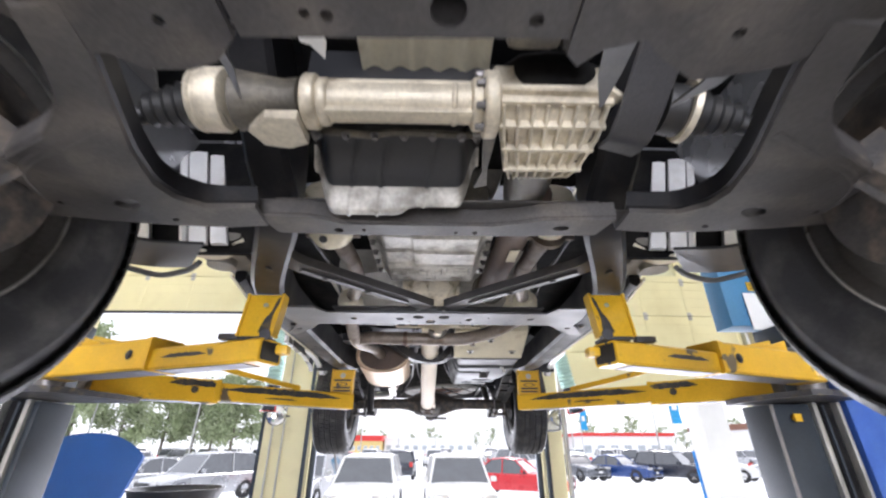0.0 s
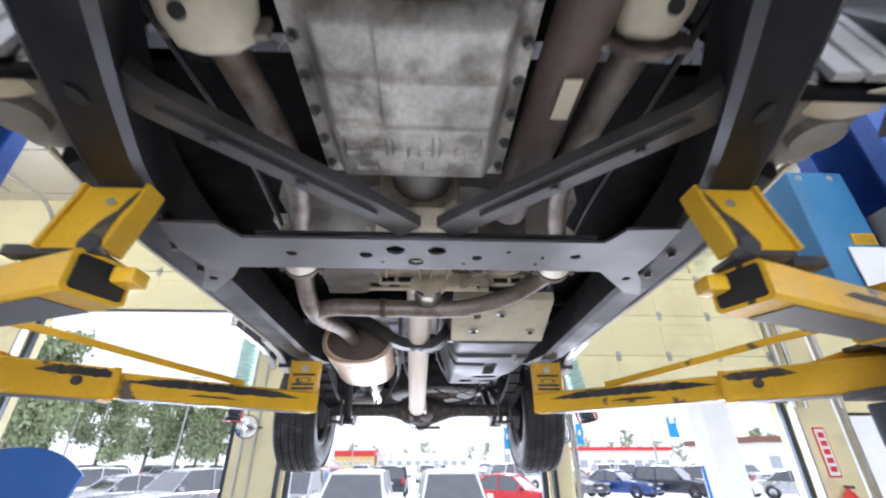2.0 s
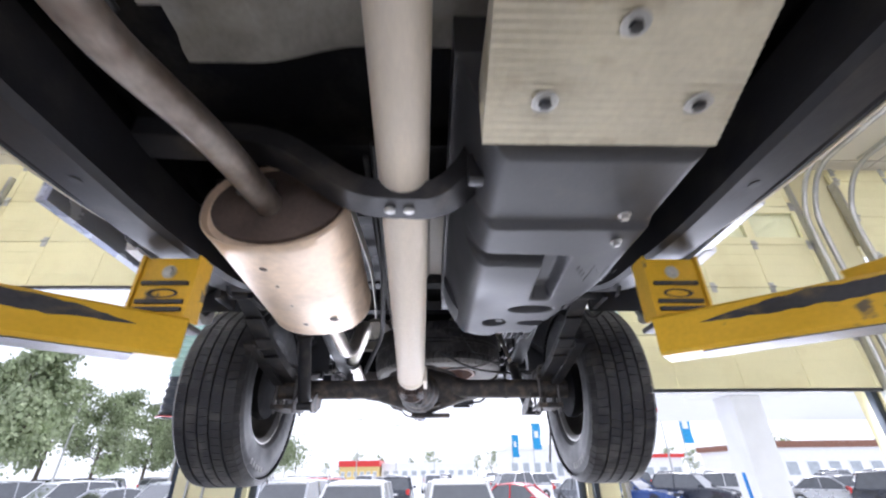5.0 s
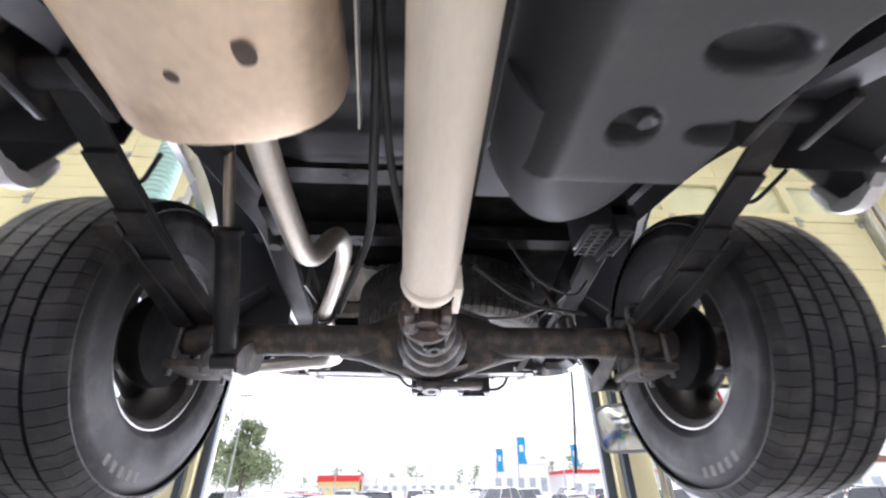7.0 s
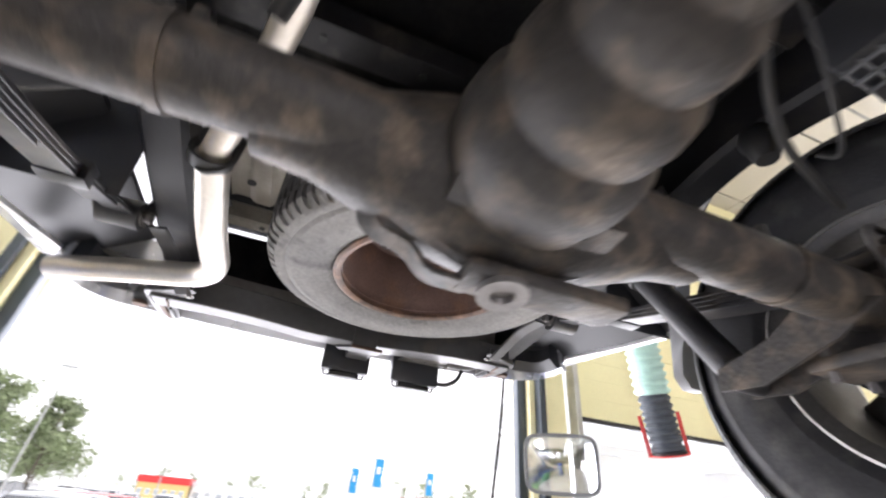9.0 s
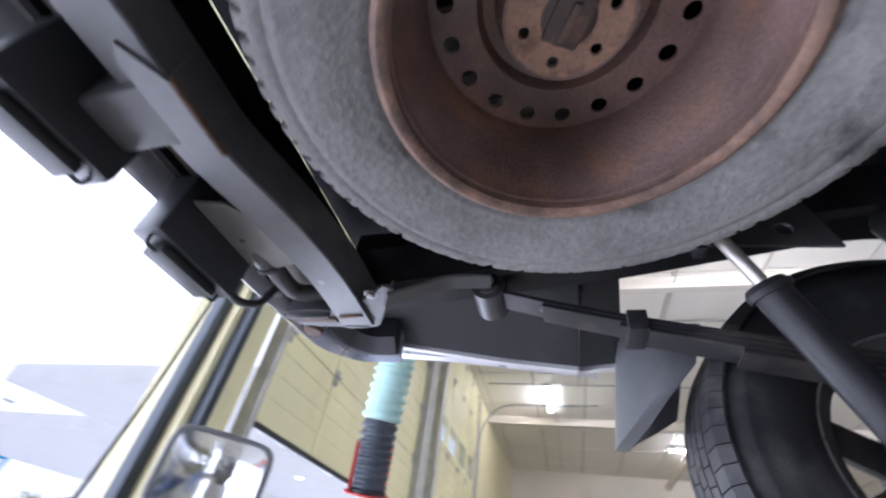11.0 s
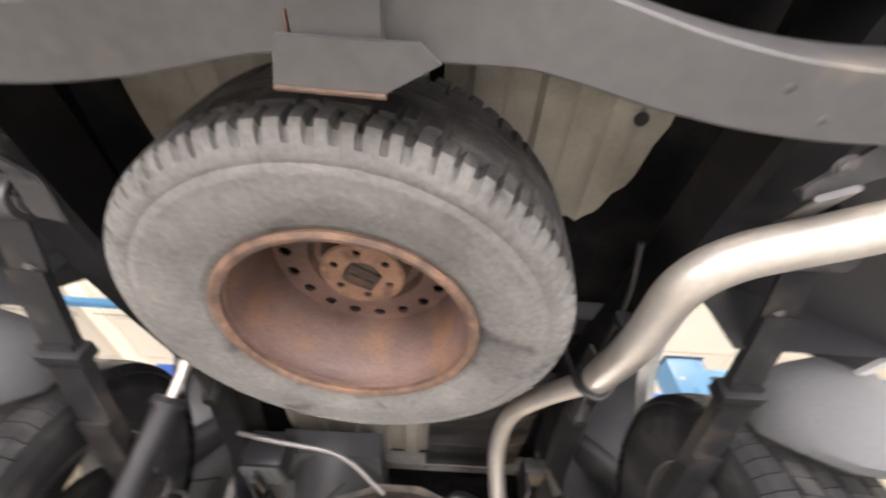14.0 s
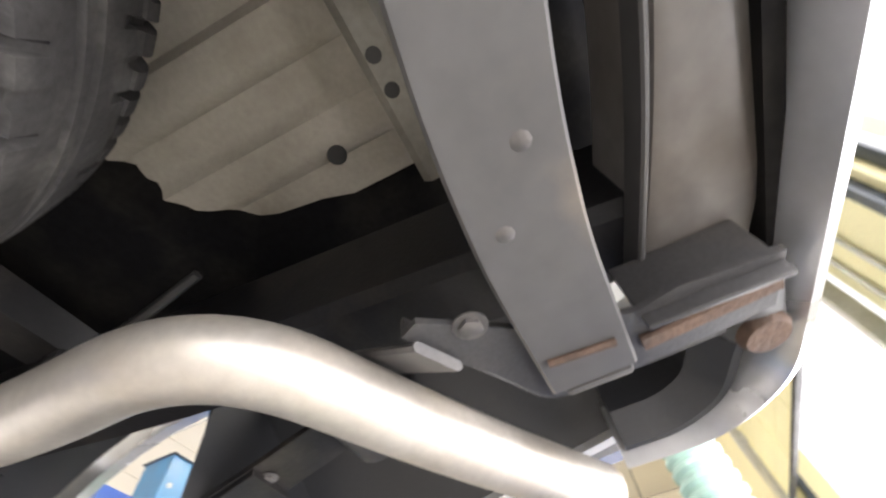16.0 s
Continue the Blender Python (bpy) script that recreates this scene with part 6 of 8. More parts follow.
for sp in twin("leaf_spring", leaf_spring, M["frame"], truck, "dark leaf spring pack"):
    s = 1 if sp.name == "leaf_spring" else -1
    for y in (3.795, 3.905):
        ub = pipe([(0.515, y, 2.12), (0.515, y, 2.325), (0.60, y, 2.325), (0.60, y, 2.12)], 0.006, 0.03, 10)
        bmesh.ops.translate(ub, vec=(0 if s > 0 else 0.09, 0, 0), verts=ub.verts)
        part("u_bolt", ub if s > 0 else flip(ub), M["steel_worn"], sp)
    for y in (3.48, 4.315):
        c = box(0.535, 0.615, y, y + 0.035, leaf_z(y) - 0.028, leaf_z(y) + 0.014, 0.004)
        bmesh.ops.translate(c, vec=(0 if s > 0 else 0.09, 0, 0), verts=c.verts)
        part("spring_clip", c if s > 0 else flip(c), M["frame"], sp)
    hb0 = bolt((0.580, 4.50, leaf_z(4.50) - 0.005), r=0.007, h=0.004)
    bmesh.ops.translate(hb0, vec=(0 if s > 0 else 0.09, 0, 0), verts=hb0.verts)
    part("spring_bolt", hb0 if s > 0 else flip(hb0), M["steel_worn"], sp)
for x in (0.585, 0.687):
    twin("spring_shackle", lambda: sweep(rect(0.010, 0.05, 0.003), [(x, 4.612, 2.475), (x, 4.64, 2.57)]), M["frame"], truck, "dark spring shackle plate")
twin("shackle_bush", lambda: cyl((0.591, 4.614, 2.488), (0.680, 4.614, 2.488), 0.036, seg=28), M["frame_grey"], truck, "grey spring eye bush")
twin("shackle_bolt", lambda: bolt((0.591, 4.614, 2.488), (-1, 0, 0), 0.016, 0.02), M["steel_worn"], truck)
for x in (0.535, 0.645):
    twin("spring_hanger", lambda: box(x, x + 0.02, 3.12, 3.24, 2.40, 2.50, 0.006), M["frame"])


def shock(a, b, s=1):
    a, b = Vector(a), Vector(b)
    d = (b - a).normalized()
    t = part("shock_absorber", add(cyl(a + d * 0.03, a + (b - a) * 0.55, 0.028, seg=24), lathe([(0.034, 0), (0.036, 0.01), (0.03, 0.02)], a + (b - a) * 0.53, d, 24), cyl(a + Vector((-0.03, 0, 0)), a + Vector((0.03, 0, 0)), 0.02)), M["frame"], truck, "black shock absorber")
    part("shock_rod", cyl(a + (b - a) * 0.55, b, 0.012, seg=16), M["chrome"], t, "bright shock rod")


shock((-0.545, 3.76, 2.145), (-0.52, 3.42, 2.62))
shock((0.515, 4.03, 2.150), (0.425, 4.245, 2.60))
shock_plate = [(3.80, 2.20), (3.88, 2.235), (3.95, 2.19), (4.045, 2.165), (4.05, 2.13), (3.98, 2.125), (3.86, 2.165)]
for x in (0.480, 0.552):
    part("shock_bracket", plate(shock_plate, [], 0.006, Matrix(((0, 0, 1, x), (1, 0, 0, 0), (0, 1, 0, 0), (0, 0, 0, 1)))), M["axle"], truck, "dirty shock bracket plate")
for x in (-0.505, -0.585):
    part("shock_bracket", plate([(3.90, 2.20), (3.82, 2.22), (3.75, 2.18), (3.725, 2.15), (3.74, 2.115), (3.80, 2.12), (3.88, 2.15)], [], 0.006, Matrix(((0, 0, 1, x), (1, 0, 0, 0), (0, 1, 0, 0), (0, 0, 0, 1)))), M["axle"], truck, "dirty shock bracket plate")


# wheels
def tyre_bm(r=0.385, w=0.255, blocks=66, seed=1, side=None):
    """The carcass with a shoulder, sidewall rings and a bead; the axis is x, the middle at the origin."""
    h = w / 2
    prof = [(0.215, -h * 0.78), (0.225, -h * 0.86), (0.236, -h * 0.905), (0.238, -h * 0.915), (0.241, -h * 0.918), (0.25, -h * 0.943), (0.27, -h * 0.980), (0.285, -h), (0.30, -h * 1.005), (0.318, -h * 0.994), (0.321, -h * 0.999), (0.326, -h * 0.994), (0.335, -h * 0.967), (0.352, -h * 0.90), (r - 0.014, -h * 0.80), (r - 0.010, -h * 0.6)]
    prof = prof + [(a, -b) for a, b in prof[::-1]] + [(0.215, h * 0.70), (0.215, -h * 0.70)]
    return lathe(prof, (0, 0, 0), (1, 0, 0), 72, True)


def tread_bm(r=0.385, w=0.255, n=64, gap=0.10, lug=0.0):
    """Five rows of tread blocks parted by grooves and narrow sipes; the outer rows may run down over the shoulder."""
    h = w / 2
    rows = ((-h * 0.90, -h * 0.56), (-h * 0.50, -h * 0.19), (-h * 0.14, h * 0.14), (h * 0.19, h * 0.50), (h * 0.56, h * 0.90))
    verts, faces = [], []
    for ri, (a, b) in enumerate(rows):
        for k in range(n):
            t0 = 2 * math.pi * (k + 0.37 * ri) / n
            t1 = t0 + 2 * math.pi * (1 - gap) / n
            sk = 0.010 * (1 if ri % 2 else -1)
            cross = [(a, r - 0.016, t0), (a, r - 0.0005, t0), (b, r - 0.0005, t0 + sk), (b, r - 0.016, t0 + sk)]
            if ri == 0:
                cross = [(-h * 0.99, r - 0.05 - lug, t0), (-h * 1.0, r - 0.045 - lug, t0), (-h * 0.96, r - 0.020, t0), (-h * 0.86, r - 0.006, t0)] + [(b, r - 0.0005, t0 + sk), (b, r - 0.016, t0 + sk)]
            if ri == 4:
                cross = [(a, r - 0.016, t0), (a, r - 0.0005, t0), (h * 0.86, r - 0.006, t0 + sk), (h * 0.96, r - 0.020, t0 + sk), (h * 1.0, r - 0.045 - lug, t0 + sk), (h * 0.99, r - 0.05 - lug, t0 + sk)]
            base, m, dt = len(verts), len(cross), t1 - t0
            for off in (0, dt):
                verts += [(x, q * math.cos(t + off), q * math.sin(t + off)) for x, q, t in cross]
            faces += [(base + i, base + i + 1, base + m + i + 1, base + m + i) for i in range(m - 1)]
            faces += [tuple(base + i for i in range(m)), tuple(base + m + i for i in range(m - 1, -1, -1))]
    bm = bmesh.new()
    me = bpy.data.meshes.new("tmp")
    me.from_pydata(verts, [], faces)
    bm.from_mesh(me)
    bpy.data.meshes.remove(me)
    return bm


def letters_bm(r, x, n, a0, step_a, seed):
    """Raised plain bars on the sidewall, where the maker's letters stand."""
    rnd = random.Random(seed)
    bm = bmesh.new()
    for k in range(n):
        b = box(-0.0015, 0.0015, -0.007 - 0.003 * rnd.random(), 0.007, -0.011, 0.011)
        b.transform(Matrix.Rotation(a0 + k * step_a, 4, "X") @ Matrix.Translation((x, 0, r)))
        add(bm, b)
    return bm


def alloy_rim(s):
    """A barrel with an inner lip and spokes at the outer face."""
    bm = lathe([(0.214, -0.10), (0.220, -0.10), (0.222, -0.092), (0.200, -0.08), (0.192, -0.03), (0.198, 0.09), (0.22, 0.10), (0.214, 0.10), (0.190, 0.085), (0.184, -0.03), (0.193, -0.085)], (0, 0, 0), (s, 0, 0), 64, True)
    for k in range(6):
        a = 2 * math.pi * k / 6
        sp = box(s * 0.055 - 0.012, s * 0.055 + 0.012, -0.032, 0.032, 0.05, 0.19, 0.008)
        sp.transform(Matrix.Rotation(a, 4, "X"))
        add(bm, sp)
    return add(bm, cyl((s * 0.03, 0, 0), (s * 0.075, 0, 0), 0.072, seg=28))


def road_wheel(x, y, z):
    s = 1 if x > 0 else -1
    m = Matrix.Translation((x, y, z))
    w = part("wheel", add(cyl((-0.02 * s, 0, 0), (0.05 * s, 0, 0), 0.06, seg=24)), M["axle"], truck, "road wheel with black tyre and grey rim")
    w.data.transform(m)
    for name, bm, mm, lab in (("tyre", tyre_bm(), M["tyre"], "black road tyre"), ("tread", tread_bm(0.385, 0.255, 76, 0.07, -0.02), M["tyre"], "worn tread blocks"), ("rim", alloy_rim(s), M["alloy_dark"], "dark grey alloy rim"), ("rim_lip", lathe([(0.214, -0.103), (0.224, -0.103), (0.226, -0.094), (0.214, -0.09)], (0, 0, 0), (s, 0, 0), 64, True), M["alloy"], "bright worn rim lip"), ("sidewall_letters", letters_bm(0.318, -s * 0.1262, 5, 2.7, 0.10, 3), M["letter"], "pale raised plain bars")):
        bm.transform(m)
        part(name, bm, mm, w, lab)


road_wheel(-0.84, AX.y, 2.218)
road_wheel(0.768, AX.y, 2.218)
road_wheel(-0.80, 0.47, 2.25)
road_wheel(0.80, 0.47, 2.25)
both("front_hub", lambda: add(lathe([(0.05, 0), (0.14, 0.0), (0.145, 0.02), (0.06, 0.05)], (0.66, 0.47, 2.25), (1, 0, 0), 32), sweep(rect(0.05, 0.09, 0.015), [(0.64, 0.50, 2.31), (0.70, 0.47, 2.2)])), M["axle"], truck, "dirty front hub and knuckle")

# the spare, lying flat under the bed
SP = Vector((0.054, 4.437, 2.530))
spare = part("spare_wheel", cyl(SP + Vector((0, 0, 0.10)), SP + Vector((0, 0, 0.16)), 0.05), M["bolt_rust"], truck, "spare wheel slung flat under the bed")
TILT = Matrix.Translation(SP) @ Matrix.Rotation(radians(-1.0), 4, "X") @ Matrix.Rotation(radians(-2.0), 4, "Y")
TURN = TILT @ Matrix.Translation((0, 0, -0.012)) @ Matrix.Rotation(radians(90), 4, "Y")
b = tyre_bm(0.366, 0.25)
b.transform(TURN)
part("tyre", b, M["tyre_dusty"], spare, "grey dust-covered spare tyre")


def cut_tread(r, w, n, keep):
    """A worn tread: nearly smooth across the middle, with short narrow cuts running over both shoulders."""
    h = w / 2
    prof = [(-0.955, 0.050), (-0.972, 0.043), (-0.966, 0.034), (-0.94, 0.025), (-0.89, 0.015), (-0.84, 0.009), (-0.78, 0.005), (-0.70, 0.003), (-0.62, 0.002), (-0.57, 0.002), (-0.55, 0.008), (-0.51, 0.008), (-0.49, 0.001), (-0.30, 0.0), (-0.12, 0.0), (-0.10, 0.007), (-0.06, 0.007), (-0.04, 0.0)]
    prof += [(-x, d) for x, d in reversed(prof)]
    prof = [p for p in prof if keep[0] <= p[0] <= keep[1]]
    rng = random.Random(12)
    marks = []
    for k in range(n):
        marks.append(((k + rng.uniform(-0.10, 0.10)) / n, rng.uniform(0.40, 0.54), rng.uniform(0.925, 0.95), 0.16 if k % 3 else 0.22))
    verts, faces = [], []
    per = 14
    for k in range(n):
        c, lo, hi, wide = marks[k]
        for i in range(per):
            f = (i + 0.5) / per - 0.5
            for x, d in prof:
                ax = abs(x)
                bend = 0.20 * math.sin((ax - 0.55) * 6.5)
                cut = 0.011 * step(wide, wide * 0.7, abs(f)) * step(lo - 0.03, lo + 0.03, ax) * step(hi + 0.012, hi - 0.03, ax)
                fine = 0.002 * step(0.06, 0.03, abs(abs(f) - 0.36)) * step(0.86, 0.92, ax)
                a = 2 * math.pi * (c + (f + bend * (1 if x > 0 else -1)) / n)
                q = r - d - cut - fine
                verts.append((x * h, q * math.cos(a), q * math.sin(a)))
    m, total = len(prof), n * per
    for a in range(total):
        b2 = (a + 1) % total
        faces += [(a * m + i, a * m + i + 1, b2 * m + i + 1, b2 * m + i) for i in range(m - 1)]
    me = bpy.data.meshes.new("tmp")
    me.from_pydata(verts, [], faces)
    bm = bmesh.new()
    bm.from_mesh(me)
    bpy.data.meshes.remove(me)
    bmesh.ops.recalc_face_normals(bm, faces=bm.faces)
    return bm


for name, keep, m, lab in (("tread", (-0.985, 0.785), M["tread_dusty"], "worn dark tread"), ("shoulder", (0.775, 0.985), M["tyre_dusty"], "dusty shoulder with narrow dark cuts")):
    b = cut_tread(0.3845, 0.252, 82, keep)
    b.transform(TURN)
    part(name, b, m, spare, lab)


def steel_rim():
    """A stepped steel rim seen from its hollow side: lip, barrel, disc with round vents and a raised hub."""
    barrel = [(0.210, -0.124), (0.218, -0.128), (0.224, -0.122), (0.216, -0.112), (0.2065, -0.109), (0.2045, -0.086), (0.1995, -0.079), (0.1975, -0.046), (0.1935, -0.040), (0.1905, -0.006), (0.1865, 0.001), (0.1845, 0.05), (0.194, 0.05), (0.196, 0.0), (0.203, -0.05), (0.209, -0.10)]
    bm = lathe(barrel, (0, 0, 0), (0, 0, 1), 72, True)
    return bm


b = steel_rim()
b.transform(TILT)
part("rim", b, M["rust"], spare, "rusty brown steel rim barrel")
b = lathe([(0.207, -0.1255), (0.212, -0.1305), (0.219, -0.1315), (0.2265, -0.127), (0.2255, -0.119), (0.217, -0.113), (0.209, -0.1165)], (0, 0, 0), (0, 0, 1), 72, True)
b.transform(TILT)
part("rim_lip", b, M["rust_bright"], spare, "orange rusted rim lip")


def steel_disc():
    """The wheel disc: a ring with round vents, sloping up to a hub plate with bolt holes."""
    nv = 18
    ring = plate(circle(0, 0, 0.185, 72), [circle(0, 0, 0.118, 48)] + [circle(0.161 * math.cos(2 * math.pi * (k + 0.15) / nv), 0.161 * math.sin(2 * math.pi * (k + 0.15) / nv), 0.0125, 14) for k in range(nv)], 0.005, Matrix.Translation((0, 0, 0.045)))
    cone = lathe([(0.118, 0.040), (0.110, 0.058), (0.094, 0.062), (0.086, 0.045), (0.080, 0.008), (0.083, 0.008), (0.090, 0.047), (0.096, 0.068), (0.113, 0.064), (0.120, 0.046)], (0, 0, 0), (0, 0, 1), 64, True)
    hub = plate(circle(0, 0, 0.083, 48), [circle(0, 0, 0.030, 24)] + [circle(0.05715 * math.cos(2 * math.pi * k / 6 + 0.4), 0.05715 * math.sin(2 * math.pi * k / 6 + 0.4), 0.0075, 12) for k in range(6)], 0.005, Matrix.Translation((0, 0, 0.010)))
    bm = add(ring, cone, hub)
    bm.transform(TILT)
    return bm


part("wheel_disc", steel_disc(), M["rust"], spare, "rusty steel disc with round vents")
hr = plate(circle(0, 0, 0.078, 48), [circle(0, 0, 0.032, 24)] + [circle(0.05715 * math.cos(2 * math.pi * k / 6 + 0.4), 0.05715 * math.sin(2 * math.pi * k / 6 + 0.4), 0.0085, 12) for k in range(6)], 0.002, Matrix.Translation((0, 0, 0.0055)))
hr.transform(TILT)
part("hub_face", hr, M["hub_rust"], spare, "orange-tan rusted hub face")
hk = box(-0.032, 0.032, -0.024, 0.024, -0.006, 0.006, 0.004)
add(hk, box(-0.024, 0.024, -0.005, 0.005, -0.012, -0.004, 0.002), lathe([(0.030, 0.0), (0.036, 0.004), (0.036, 0.02), (0.02, 0.03)], (0, 0, 0), (0, 0, 1), 24), cyl((0, 0, 0.01), (0, 0, 0.15), 0.008, seg=10))
hk.transform(TILT @ Matrix.Rotation(0.5, 4, "Z"))
part("hoist_plate", hk, M["flange_rust"], spare, "rusty winch plate through the hub")


# fuel tank
def tank_z(x, y):
    right = 0.53 - 0.10 * step(2.75, 3.35, y)
    e = min(step(0.055, 0.155, x), step(right, right - 0.09, x), step(2.265, 2.345, y), step(3.36, 3.22, y))
    z = 2.50 - (1 - (1 - e) ** 1.6) * 0.185
    z += 0.014 * step(2.535, 2.515, y) * e
    g = 0.0
    g = max(g, step(0.034, 0.014, abs(y - 2.665 - 0.06 * (x - 0.1))) * step(0.09, 0.12, x) * step(0.345, 0.31, x))
    g = max(g, step(0.032, 0.014, abs(x - 0.310 - 0.07 * (y - 2.70))) * step(2.655, 2.69, y) * step(2.93, 2.89, y))
    for cx, cy, rx, ry in ((0.222, 3.126, 0.034, 0.034), (0.318, 3.00, 0.060, 0.028), (0.365, 3.13, 0.058, 0.022), (0.445, 2.99, 0.034, 0.045)):
        g = max(g, step(1.2, 0.75, math.hypot((x - cx) / rx, (y - cy) / ry)))
    g = max(g, 0) - 0.9 * step(1.1, 0.8, math.hypot((x - 0.238) / 0.016, (y - 3.118) / 0.018))
    return z + 0.035 * max(g, 0) * e


tk = part("fuel_tank", field(0.055, 0.53, 2.265, 3.36, 130, 280, tank_z, 2.60), M["tank"], truck, "moulded black plastic fuel tank cover with recesses")
lobe = field(0.06, 0.40, 3.15, 3.56, 60, 60, lambda x, y: 2.52 - 0.175 * (1 - (1 - max(0.0, 1 - ((x - 0.22) / 0.17) ** 2 * 0.95 - (max(0, y - 3.22) / 0.34) ** 2 * 0.95)) ** 2.2), 2.60)
part("tank_rear", lobe, M["tank"], tk, "rounded rear lobe of the tank")
for k in range(9):
    u = k / 9
    part("scratch", box(0.37 + 0.012 * k, 0.372 + 0.012 * k, 2.70 + 0.018 * (k % 3), 2.72 + 0.022 * (k % 4), 2.3135, 2.3148), M["cable"], tk)
shp = field(0.095, 0.465, 2.07, 2.300, 8, 130, lambda x, y: 2.425 - 0.40 * (y - 2.07) - 0.0025 * (0.5 + 0.5 * math.cos(y * 2 * math.pi / 0.011)), 2.455)
ts = part("tank_shield", shp, M["shield"], truck, "ribbed pale metal tank shield")
for x, y in ((0.180, 2.235), (0.405, 2.235), (0.280, 2.140)):
    z = 2.4215 - 0.40 * (y - 2.07)
    part("shield_washer", lathe([(0.009, 0), (0.018, 0.0), (0.020, 0.005), (0.009, 0.007)], (x, y, z), (0, 0, -1), 20), M["galv"], ts, "pale round washer")
    part("shield_bolt", bolt((x, y, z - 0.004), r=0.010, h=0.008), M["cable"], ts)
for x, y in ((0.41, 2.573), (0.385, 2.47)):
    part("tank_bolt", bolt((x, y, 2.312), r=0.008, h=0.01), M["galv"], tk)
both("tank_strap", lambda: sweep(rect(0.03, 0.003, 0.0005), [(0.60, 2.95, 2.42), (0.57, 2.95, 2.34)]), M["frame"])
for k in range(7):
    part("guard_bar", box(0.345, 0.455, 3.56 + k * 0.02, 3.564 + k * 0.02, 2.425, 2.43), M["flap"], truck, "grey guard bar")
for k in range(5):
    part("guard_bar", box(0.345 + k * 0.0265, 0.349 + k * 0.0265, 3.56, 3.684, 2.4205, 2.4248), M["flap"], truck, "grey guard bar")
part("canister", box(0.34, 0.46, 3.55, 3.69, 2.435, 2.54, 0.015), M["plastic"], truck, "black vapour canister")


# driveshaft hoop crossmember
hoop = sweep([(-0.035, -0.012), (0.035, -0.012), (0.035, 0.03), (-0.035, 0.03)], rounded([(-0.55, 2.44, 2.46), (-0.30, 2.46, 2.46), (-0.13, 2.49, 2.352), (0.03, 2.49, 2.345), (0.10, 2.47, 2.40), (0.14, 2.45, 2.48), (0.55, 2.44, 2.50)], 0.06))
hp = part("shaft_hoop", hoop, M["frame"], truck, "dark bent crossmember under the driveshaft")
for x in (-0.065, -0.028):
    part("hoop_bolt", lathe([(0.011, 0), (0.011, 0.004), (0.008, 0.006)], (x, 2.49, 2.335), (0, 0, -1), 16), M["galv"], hp, "pale bolt head")
part("hoop_bracket", box(0.085, 0.13, 2.42, 2.45, 2.36, 2.42, 0.006), M["frame"], hp)


# body: floor, sills, bed and wheel arches
both("sill_tube", lambda: sweep(rect(0.035, 0.05, 0.014), rounded([(0.64, 1.25, 2.388), (0.675, 1.5, 2.382), (0.68, 2.5, 2.382), (0.64, 2.80, 2.39)], 0.1)), M["rail"], truck, "dark sill flange")
both("sill_edge", lambda: sweep(rect(0.008, 0.012, 0.002), rounded([(0.655, 1.22, 2.376), (0.698, 1.5, 2.370), (0.703, 2.45, 2.370), (0.655, 2.80, 2.378)], 0.1)), M["shield"], truck, "pale worn sill edge")
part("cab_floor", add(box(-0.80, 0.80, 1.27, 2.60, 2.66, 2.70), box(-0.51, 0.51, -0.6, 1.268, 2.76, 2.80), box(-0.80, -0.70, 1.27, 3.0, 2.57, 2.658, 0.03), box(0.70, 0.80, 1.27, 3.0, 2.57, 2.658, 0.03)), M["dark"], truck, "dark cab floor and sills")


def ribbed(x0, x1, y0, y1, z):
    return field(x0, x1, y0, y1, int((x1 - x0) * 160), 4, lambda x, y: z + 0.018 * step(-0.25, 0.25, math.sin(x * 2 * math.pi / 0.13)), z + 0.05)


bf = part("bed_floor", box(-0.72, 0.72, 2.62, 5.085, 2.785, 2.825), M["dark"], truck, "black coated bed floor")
part("bed_panel", ribbed(-0.42, 0.46, 3.08, 3.66, 2.72), M["bed"], bf, "tan ribbed bed panel")
for s in (-1, 1):
    n = 40
    bm = bmesh.new()
    y0, y1 = 4.43, 4.80
    g = []
    for i in range(n + 1):
        x = s * (0.08 + 0.44 * i / n)
        edge = y0 + 0.010 * math.sin(i * 0.55) + 0.004 * math.sin(i * 1.9) + 0.09 * step(0.64, 0.93, i / n) + 0.16 * step(0.93, 1.0, i / n)
        z = 2.740 + 0.016 * step(-0.3, 0.3, math.sin(x * 2 * math.pi / 0.13))
        g.append([bm.verts.new((x, edge, z)), bm.verts.new((x, (edge + y1) / 2, z)), bm.verts.new((x, y1, z)), bm.verts.new((x, y1, z + 0.02)), bm.verts.new((x, edge, z + 0.02))])
    for a, b in zip(g, g[1:]):
        for k in range(5):
            bm.faces.new((a[k], a[(k + 1) % 5], b[(k + 1) % 5], b[k]))
    part("bed_panel", bm, M["bed"], bf, "tan ribbed bed panel with ragged black coating")
part("drain_hole", lathe([(0.014, 0), (0.014, 0.003)], (-0.456, 4.695, 2.737), (0, 0, 1), 20), M["cable"], bf, "dark drain hole")
# dark sheet added to hide the bright bed ribs and imitate shade
part("heat_shield", field(-0.50, -0.10, 3.06, 3.66, 40, 30, lambda x, y: 2.690 + 0.012 * step(-0.3, 0.3, math.sin(y * 26)) + 0.02 * step(-0.40, -0.50, x), 2.718), M["rail"], truck, "dark ribbed sheet added to dim the bed above the pipe")
